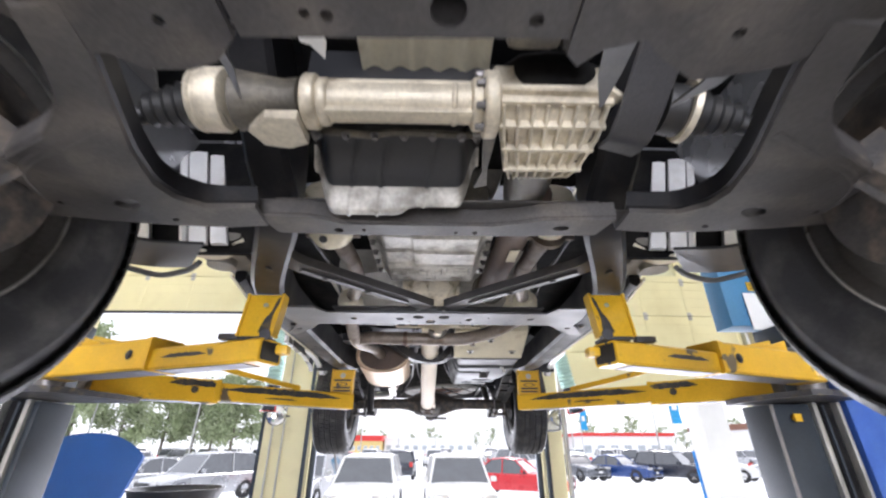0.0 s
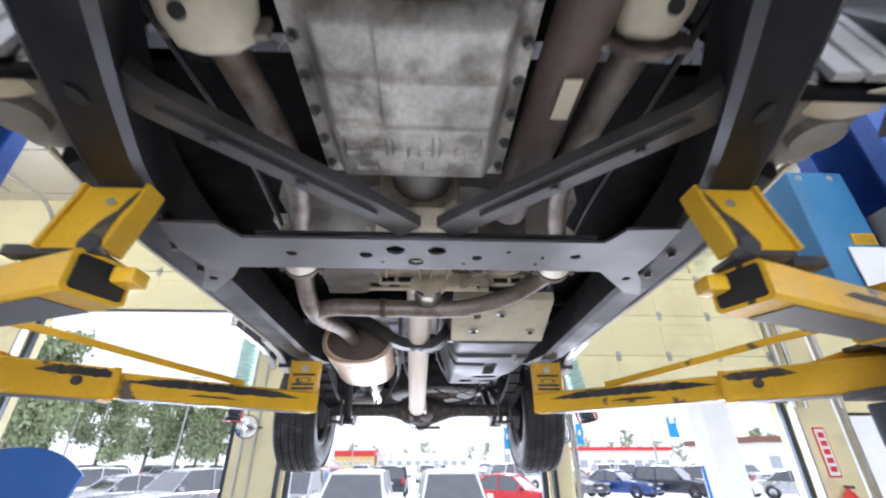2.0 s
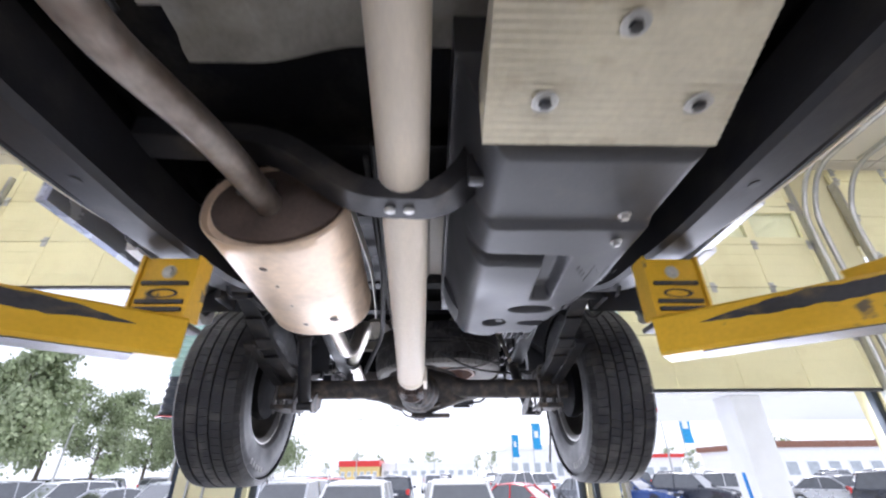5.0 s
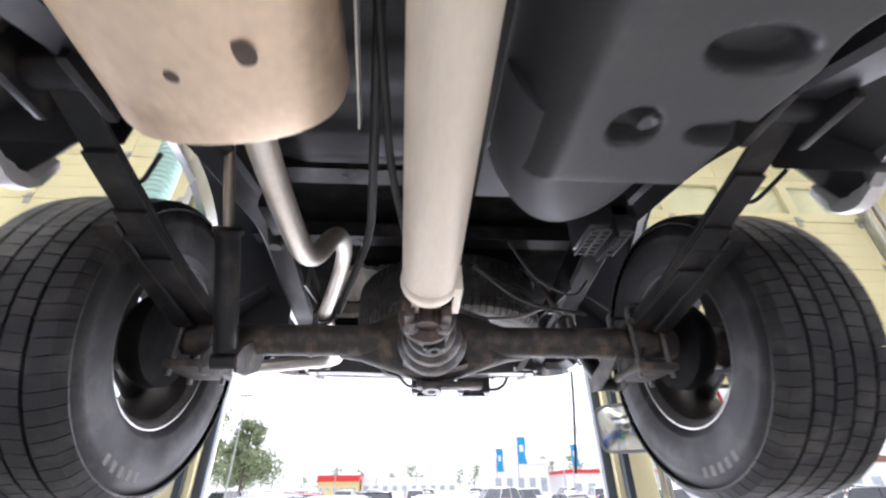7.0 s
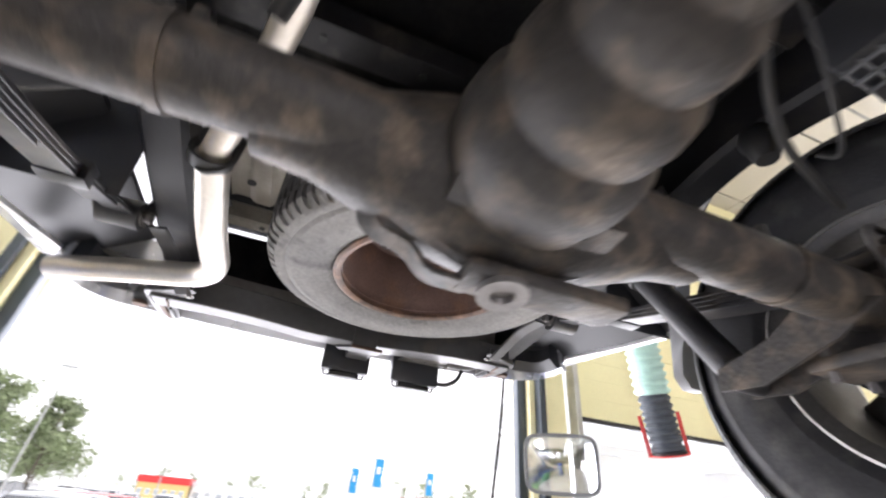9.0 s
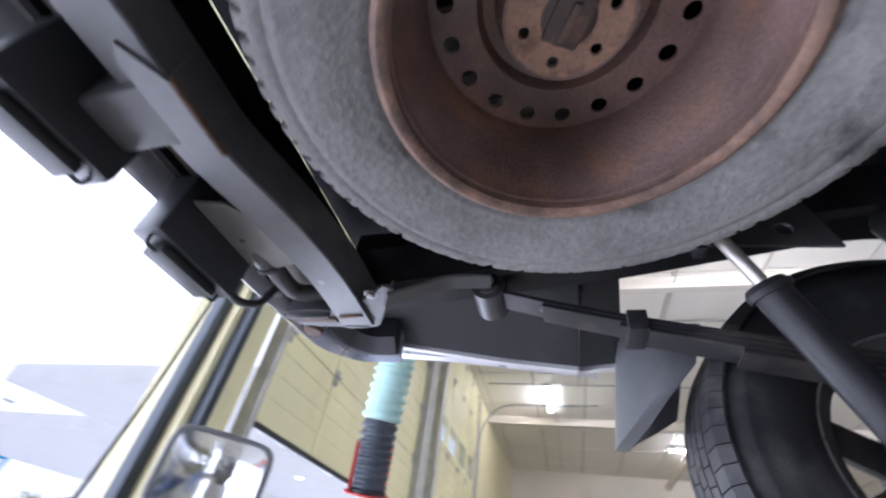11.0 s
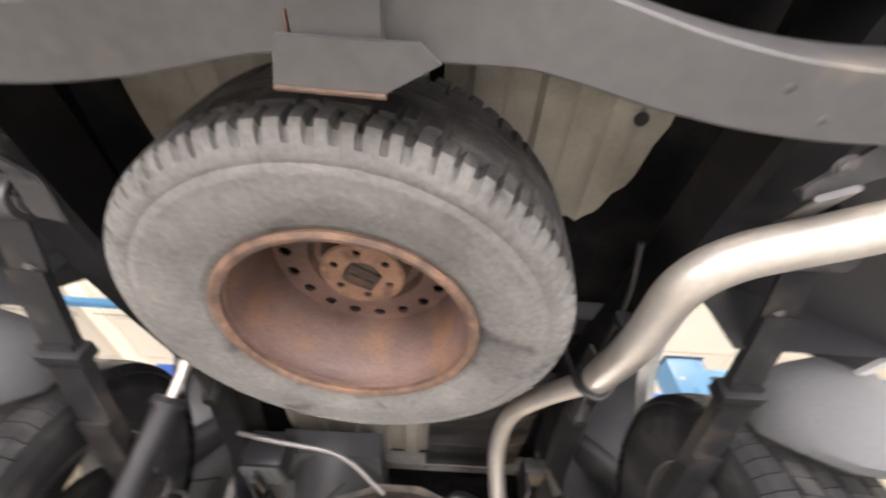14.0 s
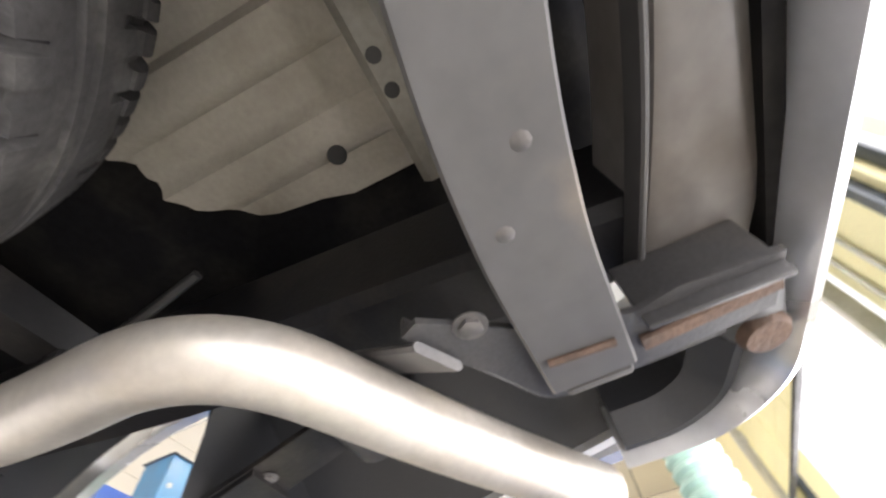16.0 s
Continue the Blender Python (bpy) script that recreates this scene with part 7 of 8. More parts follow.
for y in (2.98, 3.72, 4.10):
    # the two rear bars are blackened to imitate the shade over the axle
    part("bed_crossbar", sweep([(-0.05, 0.05), (-0.035, 0.0), (0.035, 0.0), (0.05, 0.05)], [(-0.70, y, 2.70), (0.70, y, 2.70)]), M["beam"] if y < 3.5 else M["frame"], bf, "folded bed crossbar")
    for k in range(6):
        part("crossbar_hole", lathe([(0.009, 0), (0.009, 0.003)], (-0.52 + k * 0.21, y, 2.6975), (0, 0, 1), 12), M["cable"], bf, "dark hole")
# added blocker: closes the bright gap between cab floor and bed floor
part("cab_back_panel", box(-0.80, 0.80, 2.602, 2.618, 2.60, 2.95), M["dark"], truck, "black panel added to block light between cab and bed")
# dark panels added so the silver bed sides look shaded from below
both("inner_bed_skin", lambda: add(box(0.722, 0.736, 2.63, 3.34, 2.62, 2.95), box(0.737, 0.85, 2.63, 3.34, 2.83, 2.845)), M["dark"], truck, "dark panel added to shade the inside of the bed side")
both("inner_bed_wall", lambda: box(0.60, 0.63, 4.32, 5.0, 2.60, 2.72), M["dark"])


def wheel_arch():
    """The inner arch over the rear wheel, and the bed side outside it."""
    n = 20
    loops = []
    for k in range(n + 1):
        a = math.pi * k / n
        y, z = AX.y + 0.02 - 0.56 * math.cos(a), 2.42 + 0.565 * math.sin(a)
        loops.append([Vector((0.62, y, z)), Vector((0.93, y, z)), Vector((0.93, y * 1.0, z + 0.02)), Vector((0.62, y, z + 0.02))])
    bm = rings(loops)
    return bm


both("wheel_arch", wheel_arch, M["plastic"], truck, "black wheel arch liner")


def bed_side():
    """The outer bed side with its wheel cut-out, ahead of and behind the wheel."""
    cut = [(AX.y + 0.02 - 0.545 * math.cos(math.pi * k / 16), 2.42 + 0.535 * math.sin(math.pi * k / 16)) for k in range(17)]
    out = [(2.70, 2.50), (3.10, 2.49), (3.30, 2.455)] + [(cut[0][0] + 0.03, 2.42)] + cut[1:-1] + [(cut[-1][0] - 0.03, 2.44), (4.75, 2.48), (5.02, 2.50), (5.02, 3.2), (2.70, 3.2)]
    return plate(out, [], 0.03, Matrix(((0, 0, 1, 0.945), (1, 0, 0, 0), (0, 1, 0, 0), (0, 0, 0, 1))))


twin("bed_side", bed_side, M["bumper"], truck, "silver painted bed side")


def cab_side():
    out = [(-0.5, 2.60), (0.0, 2.36), (0.02, 2.5), (0.2, 2.74), (0.47, 2.80), (0.75, 2.76), (0.95, 2.62), (0.98, 2.60), (2.68, 2.60), (2.68, 3.4), (-0.5, 3.4)]
    return plate(out, [], 0.03, Matrix(((0, 0, 1, 0.935), (1, 0, 0, 0), (0, 1, 0, 0), (0, 0, 0, 1))))


both("cab_side", cab_side, M["bumper"], truck, "silver painted cab side")
part("cab_shell", box(-0.90, 0.90, -0.75, 2.66, 3.405, 3.45, 0.02), M["bumper"], truck)


def arch_lip():
    """The curled lower lip of the bed side, ahead of the wheel, with its inner panel."""
    edge = rounded([(0.90, 2.95, 2.50), (0.90, 3.20, 2.485), (0.90, 3.33, 2.45), (0.90, 3.41, 2.41), (0.895, 3.45, 2.425), (0.88, 3.46, 2.50)], 0.05)
    return sweep([(-0.016, -0.010), (0.020, -0.010), (0.026, 0.020), (-0.012, 0.024)], edge)


both("arch_lip", arch_lip, M["bright_sheet"], truck, "light grey curled arch lip")


def front_liner():
    loops = []
    for y, z0, z1 in ((2.9, 2.50, 2.60), (3.15, 2.49, 2.60), (3.30, 2.46, 2.62), (3.38, 2.43, 2.64), (3.43, 2.44, 2.68), (3.46, 2.50, 2.74)):
        loops.append([Vector((0.895, y, z0)), Vector((0.66, y - 0.04, z1)), Vector((0.66, y - 0.04, z1 + 0.012)), Vector((0.895, y, z0 + 0.012))])
    return rings(loops)


both("arch_liner", front_liner, M["plastic"], truck, "black arch liner ahead of the wheel")


def rear_liner():
    loops = []
    for y, z0, x0 in ((4.33, 2.45, 0.875), (4.42, 2.440, 0.88), (4.60, 2.455, 0.87), (4.87, 2.485, 0.845), (4.95, 2.49, 0.835)):
        loops.append([Vector((x0, y, z0)), Vector((0.665, y, 2.60)), Vector((0.665, y, 2.615)), Vector((x0, y, z0 + 0.015))])
    return rings(loops)


twin("rear_liner", rear_liner, M["plastic"], truck, "black inner bed side panel")
twin("side_lip", lambda: sweep([(-0.006, -0.005), (0.012, -0.005), (0.012, 0.012), (-0.006, 0.012)], [(0.881, 4.33, 2.445), (0.886, 4.42, 2.434), (0.876, 4.60, 2.449), (0.851, 4.87, 2.479), (0.841, 4.95, 2.484)]), M["silver_body"], truck, "white painted lower edge of the bed side")


def mud_flap():
    loops = []
    for x, y, z0, z1 in ((0.65, 4.19, 2.33, 2.46), (0.668, 4.245, 2.27, 2.47), (0.70, 4.285, 2.225, 2.478), (0.75, 4.31, 2.205, 2.48), (0.80, 4.316, 2.205, 2.48), (0.85, 4.31, 2.22, 2.48), (0.895, 4.285, 2.25, 2.47), (0.92, 4.24, 2.28, 2.465), (0.93, 4.18, 2.32, 2.455)):
        x, y, z0 = x + 0.065, y + 0.045, z0 + 0.04
        loops.append([Vector((x, y + 0.012, z0)), Vector((x, y - 0.02, z1)), Vector((x, y - 0.045, z1)), Vector((x, y - 0.016, z0))])
    return rings(loops)


twin("mud_flap", mud_flap, M["flap"], truck, "grey moulded mud flap")


# front footwell panels behind the wheels: strips whitened for daylight over a dark backing
both("footwell", lambda: rings([[Vector((0.52, 1.064, 2.38)), Vector((0.93, 1.064, 2.38)), Vector((0.93, 1.08, 2.38)), Vector((0.52, 1.08, 2.38))], [Vector((0.56, 1.25, 2.92)), Vector((1.2, 1.25, 2.92)), Vector((1.2, 1.266, 2.92)), Vector((0.56, 1.266, 2.92))]]), M["dark"], truck, "dark backing behind the footwell strips")
# dark sheets stand for the shade above the front wheels
both("wheel_well", lambda: box(0.52, 1.0, -0.3, 1.24, 2.925, 2.945), M["dark"], truck, "dark sheet added above the wheel well for shade")
for x0, x1, u0, u1, zt in ((0.598, 0.643, 0.622, 0.660, 2.64), (0.655, 0.702, 0.672, 0.722, 2.655), (0.709, 0.728, 0.730, 0.752, 2.67), (0.812, 0.865, 0.838, 0.925, 2.70)):
    both("footwell_strip", lambda: rings([[Vector((x0, 1.045, 2.40)), Vector(((x0 + x1) / 2, 1.040, 2.40)), Vector((x1, 1.045, 2.40)), Vector((x1, 1.058, 2.40)), Vector((x0, 1.058, 2.40))], [Vector((u0 * 1.26, 1.22, zt + 0.20)), Vector(((u0 + u1) * 0.63, 1.215, zt + 0.20)), Vector((u1 * 1.26, 1.22, zt + 0.20)), Vector((u1 * 1.26, 1.233, zt + 0.20)), Vector((u0 * 1.26, 1.233, zt + 0.20))]]), M["bright_sheet"], truck, "footwell strip whitened to imitate daylight")
both("splash_guard", lambda: sweep(rect(0.20, 0.008, 0.003), rounded([(0.86, 0.90, 2.33), (0.76, 1.0, 2.345), (0.68, 1.06, 2.37)], 0.05)), M["plastic"], truck, "black splash guard")
both("splash_edge", lambda: pipe([(0.66, 1.05, 2.345), (0.70, 1.08, 2.335), (0.80, 1.12, 2.33), (0.92, 1.12, 2.36)], 0.008, 0.04, 8), M["flap"], truck, "pale curled guard edge")
both("caulked_bracket", lambda: sweep(rect(0.05, 0.012, 0.004), rounded([(0.57, 1.10, 2.43), (0.64, 1.10, 2.385), (0.70, 1.08, 2.39)], 0.03)), M["shield"], truck, "tan caulked bracket edge")
both("cab_mount", lambda: add(box(0.58, 0.72, 1.08, 1.26, 2.40, 2.46, 0.02), cyl((0.66, 1.16, 2.38), (0.66, 1.16, 2.45), 0.04, 0.05)), M["undercoat"])


# rear crossmember, hitch and bumper, all centred a little off the frame's middle


HALF = [(0.12, 4.928), (0.17, 4.918), (0.25, 4.898), (0.34, 4.883), (0.43, 4.877), (0.50, 4.879), (0.568, 4.881)]
HB = [(CX - u, y, 2.418) for u, y in HALF[::-1]] + [(CX + u, y, 2.418) for u, y in HALF]
hb_section = [(-0.036, -0.037), (-0.0335, -0.040), (0.0335, -0.040), (0.036, -0.037), (0.036, 0.037), (0.0335, 0.040), (-0.0335, 0.040), (-0.036, 0.037)]
hb = part("hitch_bar", sweep(hb_section, rounded(HB, 0.05), up=(0, 0, 1)), M["hitch"], truck, "dusty grey bent hitch crossbar")
part("receiver_tube", box(-0.030, 0.050, 4.888, 5.14, 2.362, 2.442, 0.008), M["hitch"], hb, "square hitch receiver tube")
part("receiver_plate", plate([(0.068, 4.874), (-0.032, 4.872), (-0.080, 4.900), (-0.062, 4.915), (0.060, 4.915)], [], 0.008, Matrix.Translation((0, 0, 2.361))), M["hitch"], hb, "bent receiver plate")
part("receiver_rust", sweep(rect(0.006, 0.011, 0.002), [(0.068, 4.8705, 2.357), (-0.032, 4.8685, 2.357)]), M["bolt_rust"], hb, "rust-orange plate edge")
part("receiver_rust", box(0.0505, 0.0535, 4.90, 4.93, 2.365, 2.378, 0.001), M["bolt_rust"], hb, "rusty weld along the tube")
for k in (1, -1):
    end = box(0.5685, 0.577, 4.856, 4.912, 2.376, 2.452, 0.004)
    if k < 0:
        flip(end)
    bmesh.ops.translate(end, vec=(CX, 0, 0), verts=end.verts)
    part("bar_end", end, M["hitch"], hb, "rounded bar end")
    seam = sweep(rect(0.007, 0.006, 0.002), [(CX + k * 0.528, 4.853, 2.3765), (CX + k * 0.532, 4.905, 2.3765)])
    part("weld_seam", seam, M["bolt_rust"], hb, "rusty weld seam")
part("chain_plate", plate([(0.300, 4.893), (0.190, 4.911), (0.198, 4.948), (0.175, 4.966), (0.160, 5.03), (0.30, 5.04), (0.340, 4.99), (0.326, 4.930)], [], 0.005, Matrix.Translation((0, 0, 2.394))), M["beam"], hb, "dented tan steel plate")
part("plate_stain", lathe([(0.0015, 0), (0.013, 0.0002), (0.016, 0.0008)], (0.205, 4.918, 2.3878), (0, 0, 1), 14), M["bolt_rust"], hb, "dark rusty spot")
twin("inner_bumper_beam", lambda: sweep([(-0.048, -0.040), (-0.045, -0.046), (-0.036, -0.050), (0.036, -0.050), (0.045, -0.046), (0.050, -0.036), (0.052, 0.05), (-0.050, 0.05)], rounded([(0.002, 5.075, 2.505), (0.20, 5.072, 2.505), (0.40, 5.045, 2.50), (0.58, 5.0, 2.495)], 0.12)), M["beam"], truck, "grey inner bumper beam")
twin("beam_flange", lambda: sweep(rect(0.006, 0.03, 0.002), rounded([(0.15, 5.018, 2.462), (0.38, 4.992, 2.458), (0.57, 4.948, 2.452)], 0.1)), M["hitch"], truck, "thin folded beam flange")
bracket = [(0.455, 4.768), (0.475, 4.770), (0.525, 4.808), (0.578, 4.836), (0.588, 4.850), (0.586, 4.92), (0.580, 4.99), (0.574, 5.028), (0.520, 5.036), (0.514, 4.96), (0.523, 4.93), (0.505, 4.862), (0.462, 4.802), (0.448, 4.782)]
twin("bumper_bracket", lambda: plate(bracket, [], 0.006, Matrix.Translation((0, 0, 2.393))), M["frame_grey"], truck, "dark grey bumper bracket with rusty seam")
twin("bracket_lip", lambda: sweep(rect(0.005, 0.020, 0.002), rounded([(0.455, 4.768, 2.397), (0.525, 4.806, 2.397), (0.584, 4.838, 2.397), (0.590, 4.86, 2.397), (0.584, 4.99, 2.397)], 0.02)), M["frame_grey"], truck, "turned edge of the bracket")
twin("bracket_bolt", lambda: bolt((0.470, 4.815, 2.3868), r=0.009, h=0.005), M["steel_worn"], truck, "worn hex bolt")
twin("bracket_web", lambda: box(0.528, 0.534, 4.93, 5.035, 2.375, 2.445, 0.002), M["frame_grey"], truck)
twin("bracket_seam", lambda: sweep(rect(0.016, 0.007, 0.002), [(0.556, 4.925, 2.3850), (0.545, 5.03, 2.3850)]), M["bolt_rust"], truck, "rusty weld seam")
twin("bracket_arm", lambda: sweep(rect(0.045, 0.008, 0.003), rounded([(0.545, 4.60, 2.462), (0.525, 4.69, 2.452), (0.478, 4.785, 2.378)], 0.03)), M["frame_grey"], truck, "dark bracket arm under the rail")
twin("bracket_tube", lambda: cyl((0.575, 5.035, 2.445), (0.665, 5.045, 2.445), 0.034, 0.030, seg=28), M["flap"], truck, "pale tube end with a rusty bolt")
twin("tube_bolt", lambda: lathe([(0.001, 0.0), (0.020, 0.0), (0.024, 0.006), (0.024, 0.010)], (0.645, 5.038, 2.408), (0, 0, 1), 22), M["bolt_rust"], truck, "rusty round tube plug")
BP = [(-0.838, 4.88, 2.455), (-0.828, 5.00, 2.45), (-0.74, 5.075, 2.445), (-0.45, 5.10, 2.44), (0.0, 5.135, 2.44), (0.45, 5.10, 2.44), (0.74, 5.075, 2.445), (0.828, 5.00, 2.45), (0.838, 4.88, 2.455)]
bp = part("rear_bumper", sweep([(-0.006, -0.025), (0.010, -0.032), (0.025, 0.0), (0.03, 0.08), (0.025, 0.20), (0.012, 0.20), (0.014, 0.08), (0.008, 0.0)], rounded([(CX + x, y, z) for x, y, z in BP], 0.12)), M["bumper"], truck, "silver rear bumper")
# black stands in for shade inside the silver bumper's wrapped ends
twin("bumper_end_cap", lambda: sweep(rect(0.07, 0.11, 0.03), rounded([(0.70, 5.035, 2.50), (0.775, 5.01, 2.495), (0.805, 4.955, 2.49), (0.805, 4.885, 2.49)], 0.06, 8)), M["plastic"], bp, "black piece standing for the bumper's shaded inner end")
for x, w in ((-0.02, 0.165), (0.235, 0.18)):
    cn = part("trailer_socket", box(x - w / 2, x + w / 2, 5.02, 5.075, 2.315, 2.44, 0.008), M["plastic"], truck, "black trailer wiring socket")
    part("socket_lid", box(x - w / 2 + 0.03, x + w / 2 - 0.03, 5.03, 5.068, 2.298, 2.314, 0.004), M["cable"], cn, "hinged socket lid")
    for e in (-1, 1):
        part("socket_loop", pipe([(x + e * (w / 2 - 0.012), 5.045, 2.316), (x + e * (w / 2 - 0.014), 5.045, 2.301), (x + e * (w / 2 - 0.040), 5.045, 2.301)], 0.003, 0.006, 8), M["cable"], cn)
part("wiring_loop", pipe([(0.325, 5.045, 2.335), (0.365, 5.045, 2.335), (0.41, 5.045, 2.36), (0.435, 5.045, 2.42)], 0.008, 0.04, 10), M["cable"], truck, "black cable loop")
part("wiring_hose", pipe([(0.18, 5.0, 2.45), (0.26, 4.99, 2.42), (0.36, 4.995, 2.405), (0.44, 5.0, 2.41), (0.468, 4.965, 2.425), (0.462, 4.925, 2.435)], 0.018, 0.05, 16), M["frame_grey"], truck, "thick grey wiring hose")
part("hose_sleeve", pipe([(0.20, 4.998, 2.442), (0.27, 4.99, 2.418), (0.345, 4.994, 2.406)], 0.026, 0.05, 18), M["frame_grey"], truck, "grey ribbed hose sleeve")
for x in (0.255, 0.335):
    part("hose_band", lathe([(0.026, 0), (0.0295, 0), (0.0295, 0.008), (0.026, 0.008)], (x, 4.992, 2.418 if x < 0.3 else 2.407), (1, 0, -0.1), 20, True), M["cable"], truck)
# dark sheet stands for the shaded opening between beam and bumper
part("inner_black_panel", box(-0.70, 0.62, 5.07, 5.08, 2.52, 2.76), M["dark"], truck)
rx = part("rear_crossmember", sweep(rect(0.05, 0.07, 0.01), [(-0.52, 4.82, 2.695), (0.52, 4.82, 2.695)]), M["undercoat"], truck, "dusty brown rear crossmember with holes")
for x in (-0.40, -0.36, -0.28, -0.2, 0.2, 0.3, 0.4):
    part("drilled_hole", lathe([(0.009, 0), (0.009, 0.003)], (x, 4.815, 2.6575), (0, 0, 1), 12), M["cable"], rx, "dark hole")
# second dark sheet, for the shade lower in the same opening
part("inner_black_panel", box(-0.62, 0.62, 5.06, 5.075, 2.44, 2.70), M["dark"], truck)


# lines, cables and small brackets
def line(name, pts, r, m="cable", bend=0.08, label=""):
    part(name, pipe(pts, r, bend, 10), M[m], truck, label)


line("brake_cable", [(-0.12, 2.55, 2.56), (-0.14, 3.0, 2.52), (-0.17, 3.3, 2.46), (-0.20, 3.6, 2.42), (-0.30, 3.82, 2.30)], 0.010)
line("brake_cable", [(-0.15, 2.62, 2.58), (-0.15, 3.0, 2.50), (-0.14, 3.35, 2.42), (-0.10, 3.6, 2.36)], 0.008)
line("brake_line", [(0.05, 3.60, 2.34), (0.20, 3.72, 2.29), (0.38, 3.76, 2.28)], 0.005)
line("brake_line", [(0.15, 3.62, 2.42), (0.22, 3.66, 2.33), (0.34, 3.72, 2.31), (0.40, 3.76, 2.38)], 0.003)
line("axle_vent_hose", [(0.0, 3.95, 2.30), (0.10, 4.02, 2.36), (0.26, 4.04, 2.37), (0.36, 4.0, 2.40)], 0.006, "steel_worn", 0.06, "grey vent hose")
line("fuel_line", [(0.42, 1.0, 2.50), (0.42, 1.6, 2.50), (0.48, 2.3, 2.50)], 0.007)
line("fuel_line", [(-0.42, 0.95, 2.48), (-0.40, 1.4, 2.50), (-0.46, 2.2, 2.50)], 0.007)
line("wheel_sensor_wire", [(-0.62, 3.40, 2.48), (-0.70, 3.48, 2.44), (-0.76, 3.40, 2.50)], 0.005)
line("wheel_sensor_wire", [(0.62, 3.40, 2.48), (0.70, 3.48, 2.44), (0.76, 3.40, 2.50)], 0.005)
both("frame_bracket", lambda: add(box(0.40, 0.47, 3.55, 3.68, 2.46, 2.50, 0.006), box(0.40, 0.41, 3.55, 3.68, 2.40, 2.46, 0.003)), M["frame"])
both("bump_stop", lambda: lathe([(0.03, 0), (0.036, 0.02), (0.028, 0.05), (0.02, 0.07)], (0.53, 3.87, 2.60), (0, 0, -1), 20), M["cable"], truck, "black rubber bump stop")
twin("spring_plate_arm", lambda: sweep(rect(0.05, 0.02, 0.004), [(0.668, 3.455, 2.345), (0.635, 3.78, 2.245)]), M["frame"])


# cables and clips tucked along the rear frame
for s in (-1, 1):
    line("frame_wire", [(s * 0.47, 4.10, 2.52), (s * 0.45, 4.30, 2.50), (s * 0.46, 4.45, 2.52), (s * 0.45, 4.55, 2.55)], 0.006)
    for y in (4.22, 4.40):
        part("wire_clip", box(min(s * 0.435, s * 0.465), max(s * 0.435, s * 0.465), y, y + 0.02, 2.465, 2.50, 0.004), M["plastic"], truck, "black wire clip")
    part("frame_gusset", plate([(0, 0), (0.22, 0.02), (0.20, 0.09), (0.02, 0.10)], [circle(0.07, 0.045, 0.014), circle(0.15, 0.05, 0.009)], 0.006, Matrix(((0, 0, 1, s * 0.46), (1, 0, 0, 4.02), (0, 1, 0, 2.47), (0, 0, 0, 1)))), M["frame_grey"], truck, "dark frame gusset")
for x, y in ((-0.40, 4.893), (-0.45, 4.865), (0.37, 4.89)):
    part("hitch_fleck", lathe([(0.001, 0), (0.005, 0.0004), (0.007, 0.001)], (x, y, 2.3772), (0, 0, 1), 9), M["steel_worn"], hb, "bare chipped fleck")


# bosses and seams on the axle casting
both("axle_clip", lambda: add(lathe([(0.041, 0), (0.045, 0.0), (0.045, 0.012), (0.041, 0.012)], (0.36, AX.y, AX.z), (1, 0, 0), 24, True), box(0.36, 0.372, AX.y - 0.01, AX.y + 0.01, AX.z + 0.042, AX.z + 0.075, 0.002)), M["axle"], truck, "thin steel line clip")
for k, (y, w) in enumerate(((2.70, 0.5), (3.02, 0.42))):
    part("heat_stain", lathe([(0.0015, 0), (0.012 - 0.004 * k, 0.0002), (0.016, 0.0008)], (-0.30 + 0.02 * k, y, 2.2965 - 0.006 * k), (0, 0, 1), 14), M["muffler_end"], muf, "small burnt spot")

for s in (-1, 1):
    for y in (1.75, 2.05, 2.40):
        part("rail_hole", lathe([(0.010, 0), (0.010, 0.003)], (s * 0.598, y, 2.3312), (0, 0, 1), 16), M["cable"], truck, "dark hole in the rail")
    for y in (1.50, 1.62):
        part("rail_bolt", bolt((s * 0.575, y, 2.330), r=0.009, h=0.007), M["scuffed"], truck)
    part("weld_bead", sweep(rect(0.010, 0.006, 0.002), [(s * 0.40, 1.5765, 2.334), (s * 0.52, 1.602, 2.334)]), M["frame_grey"], truck)


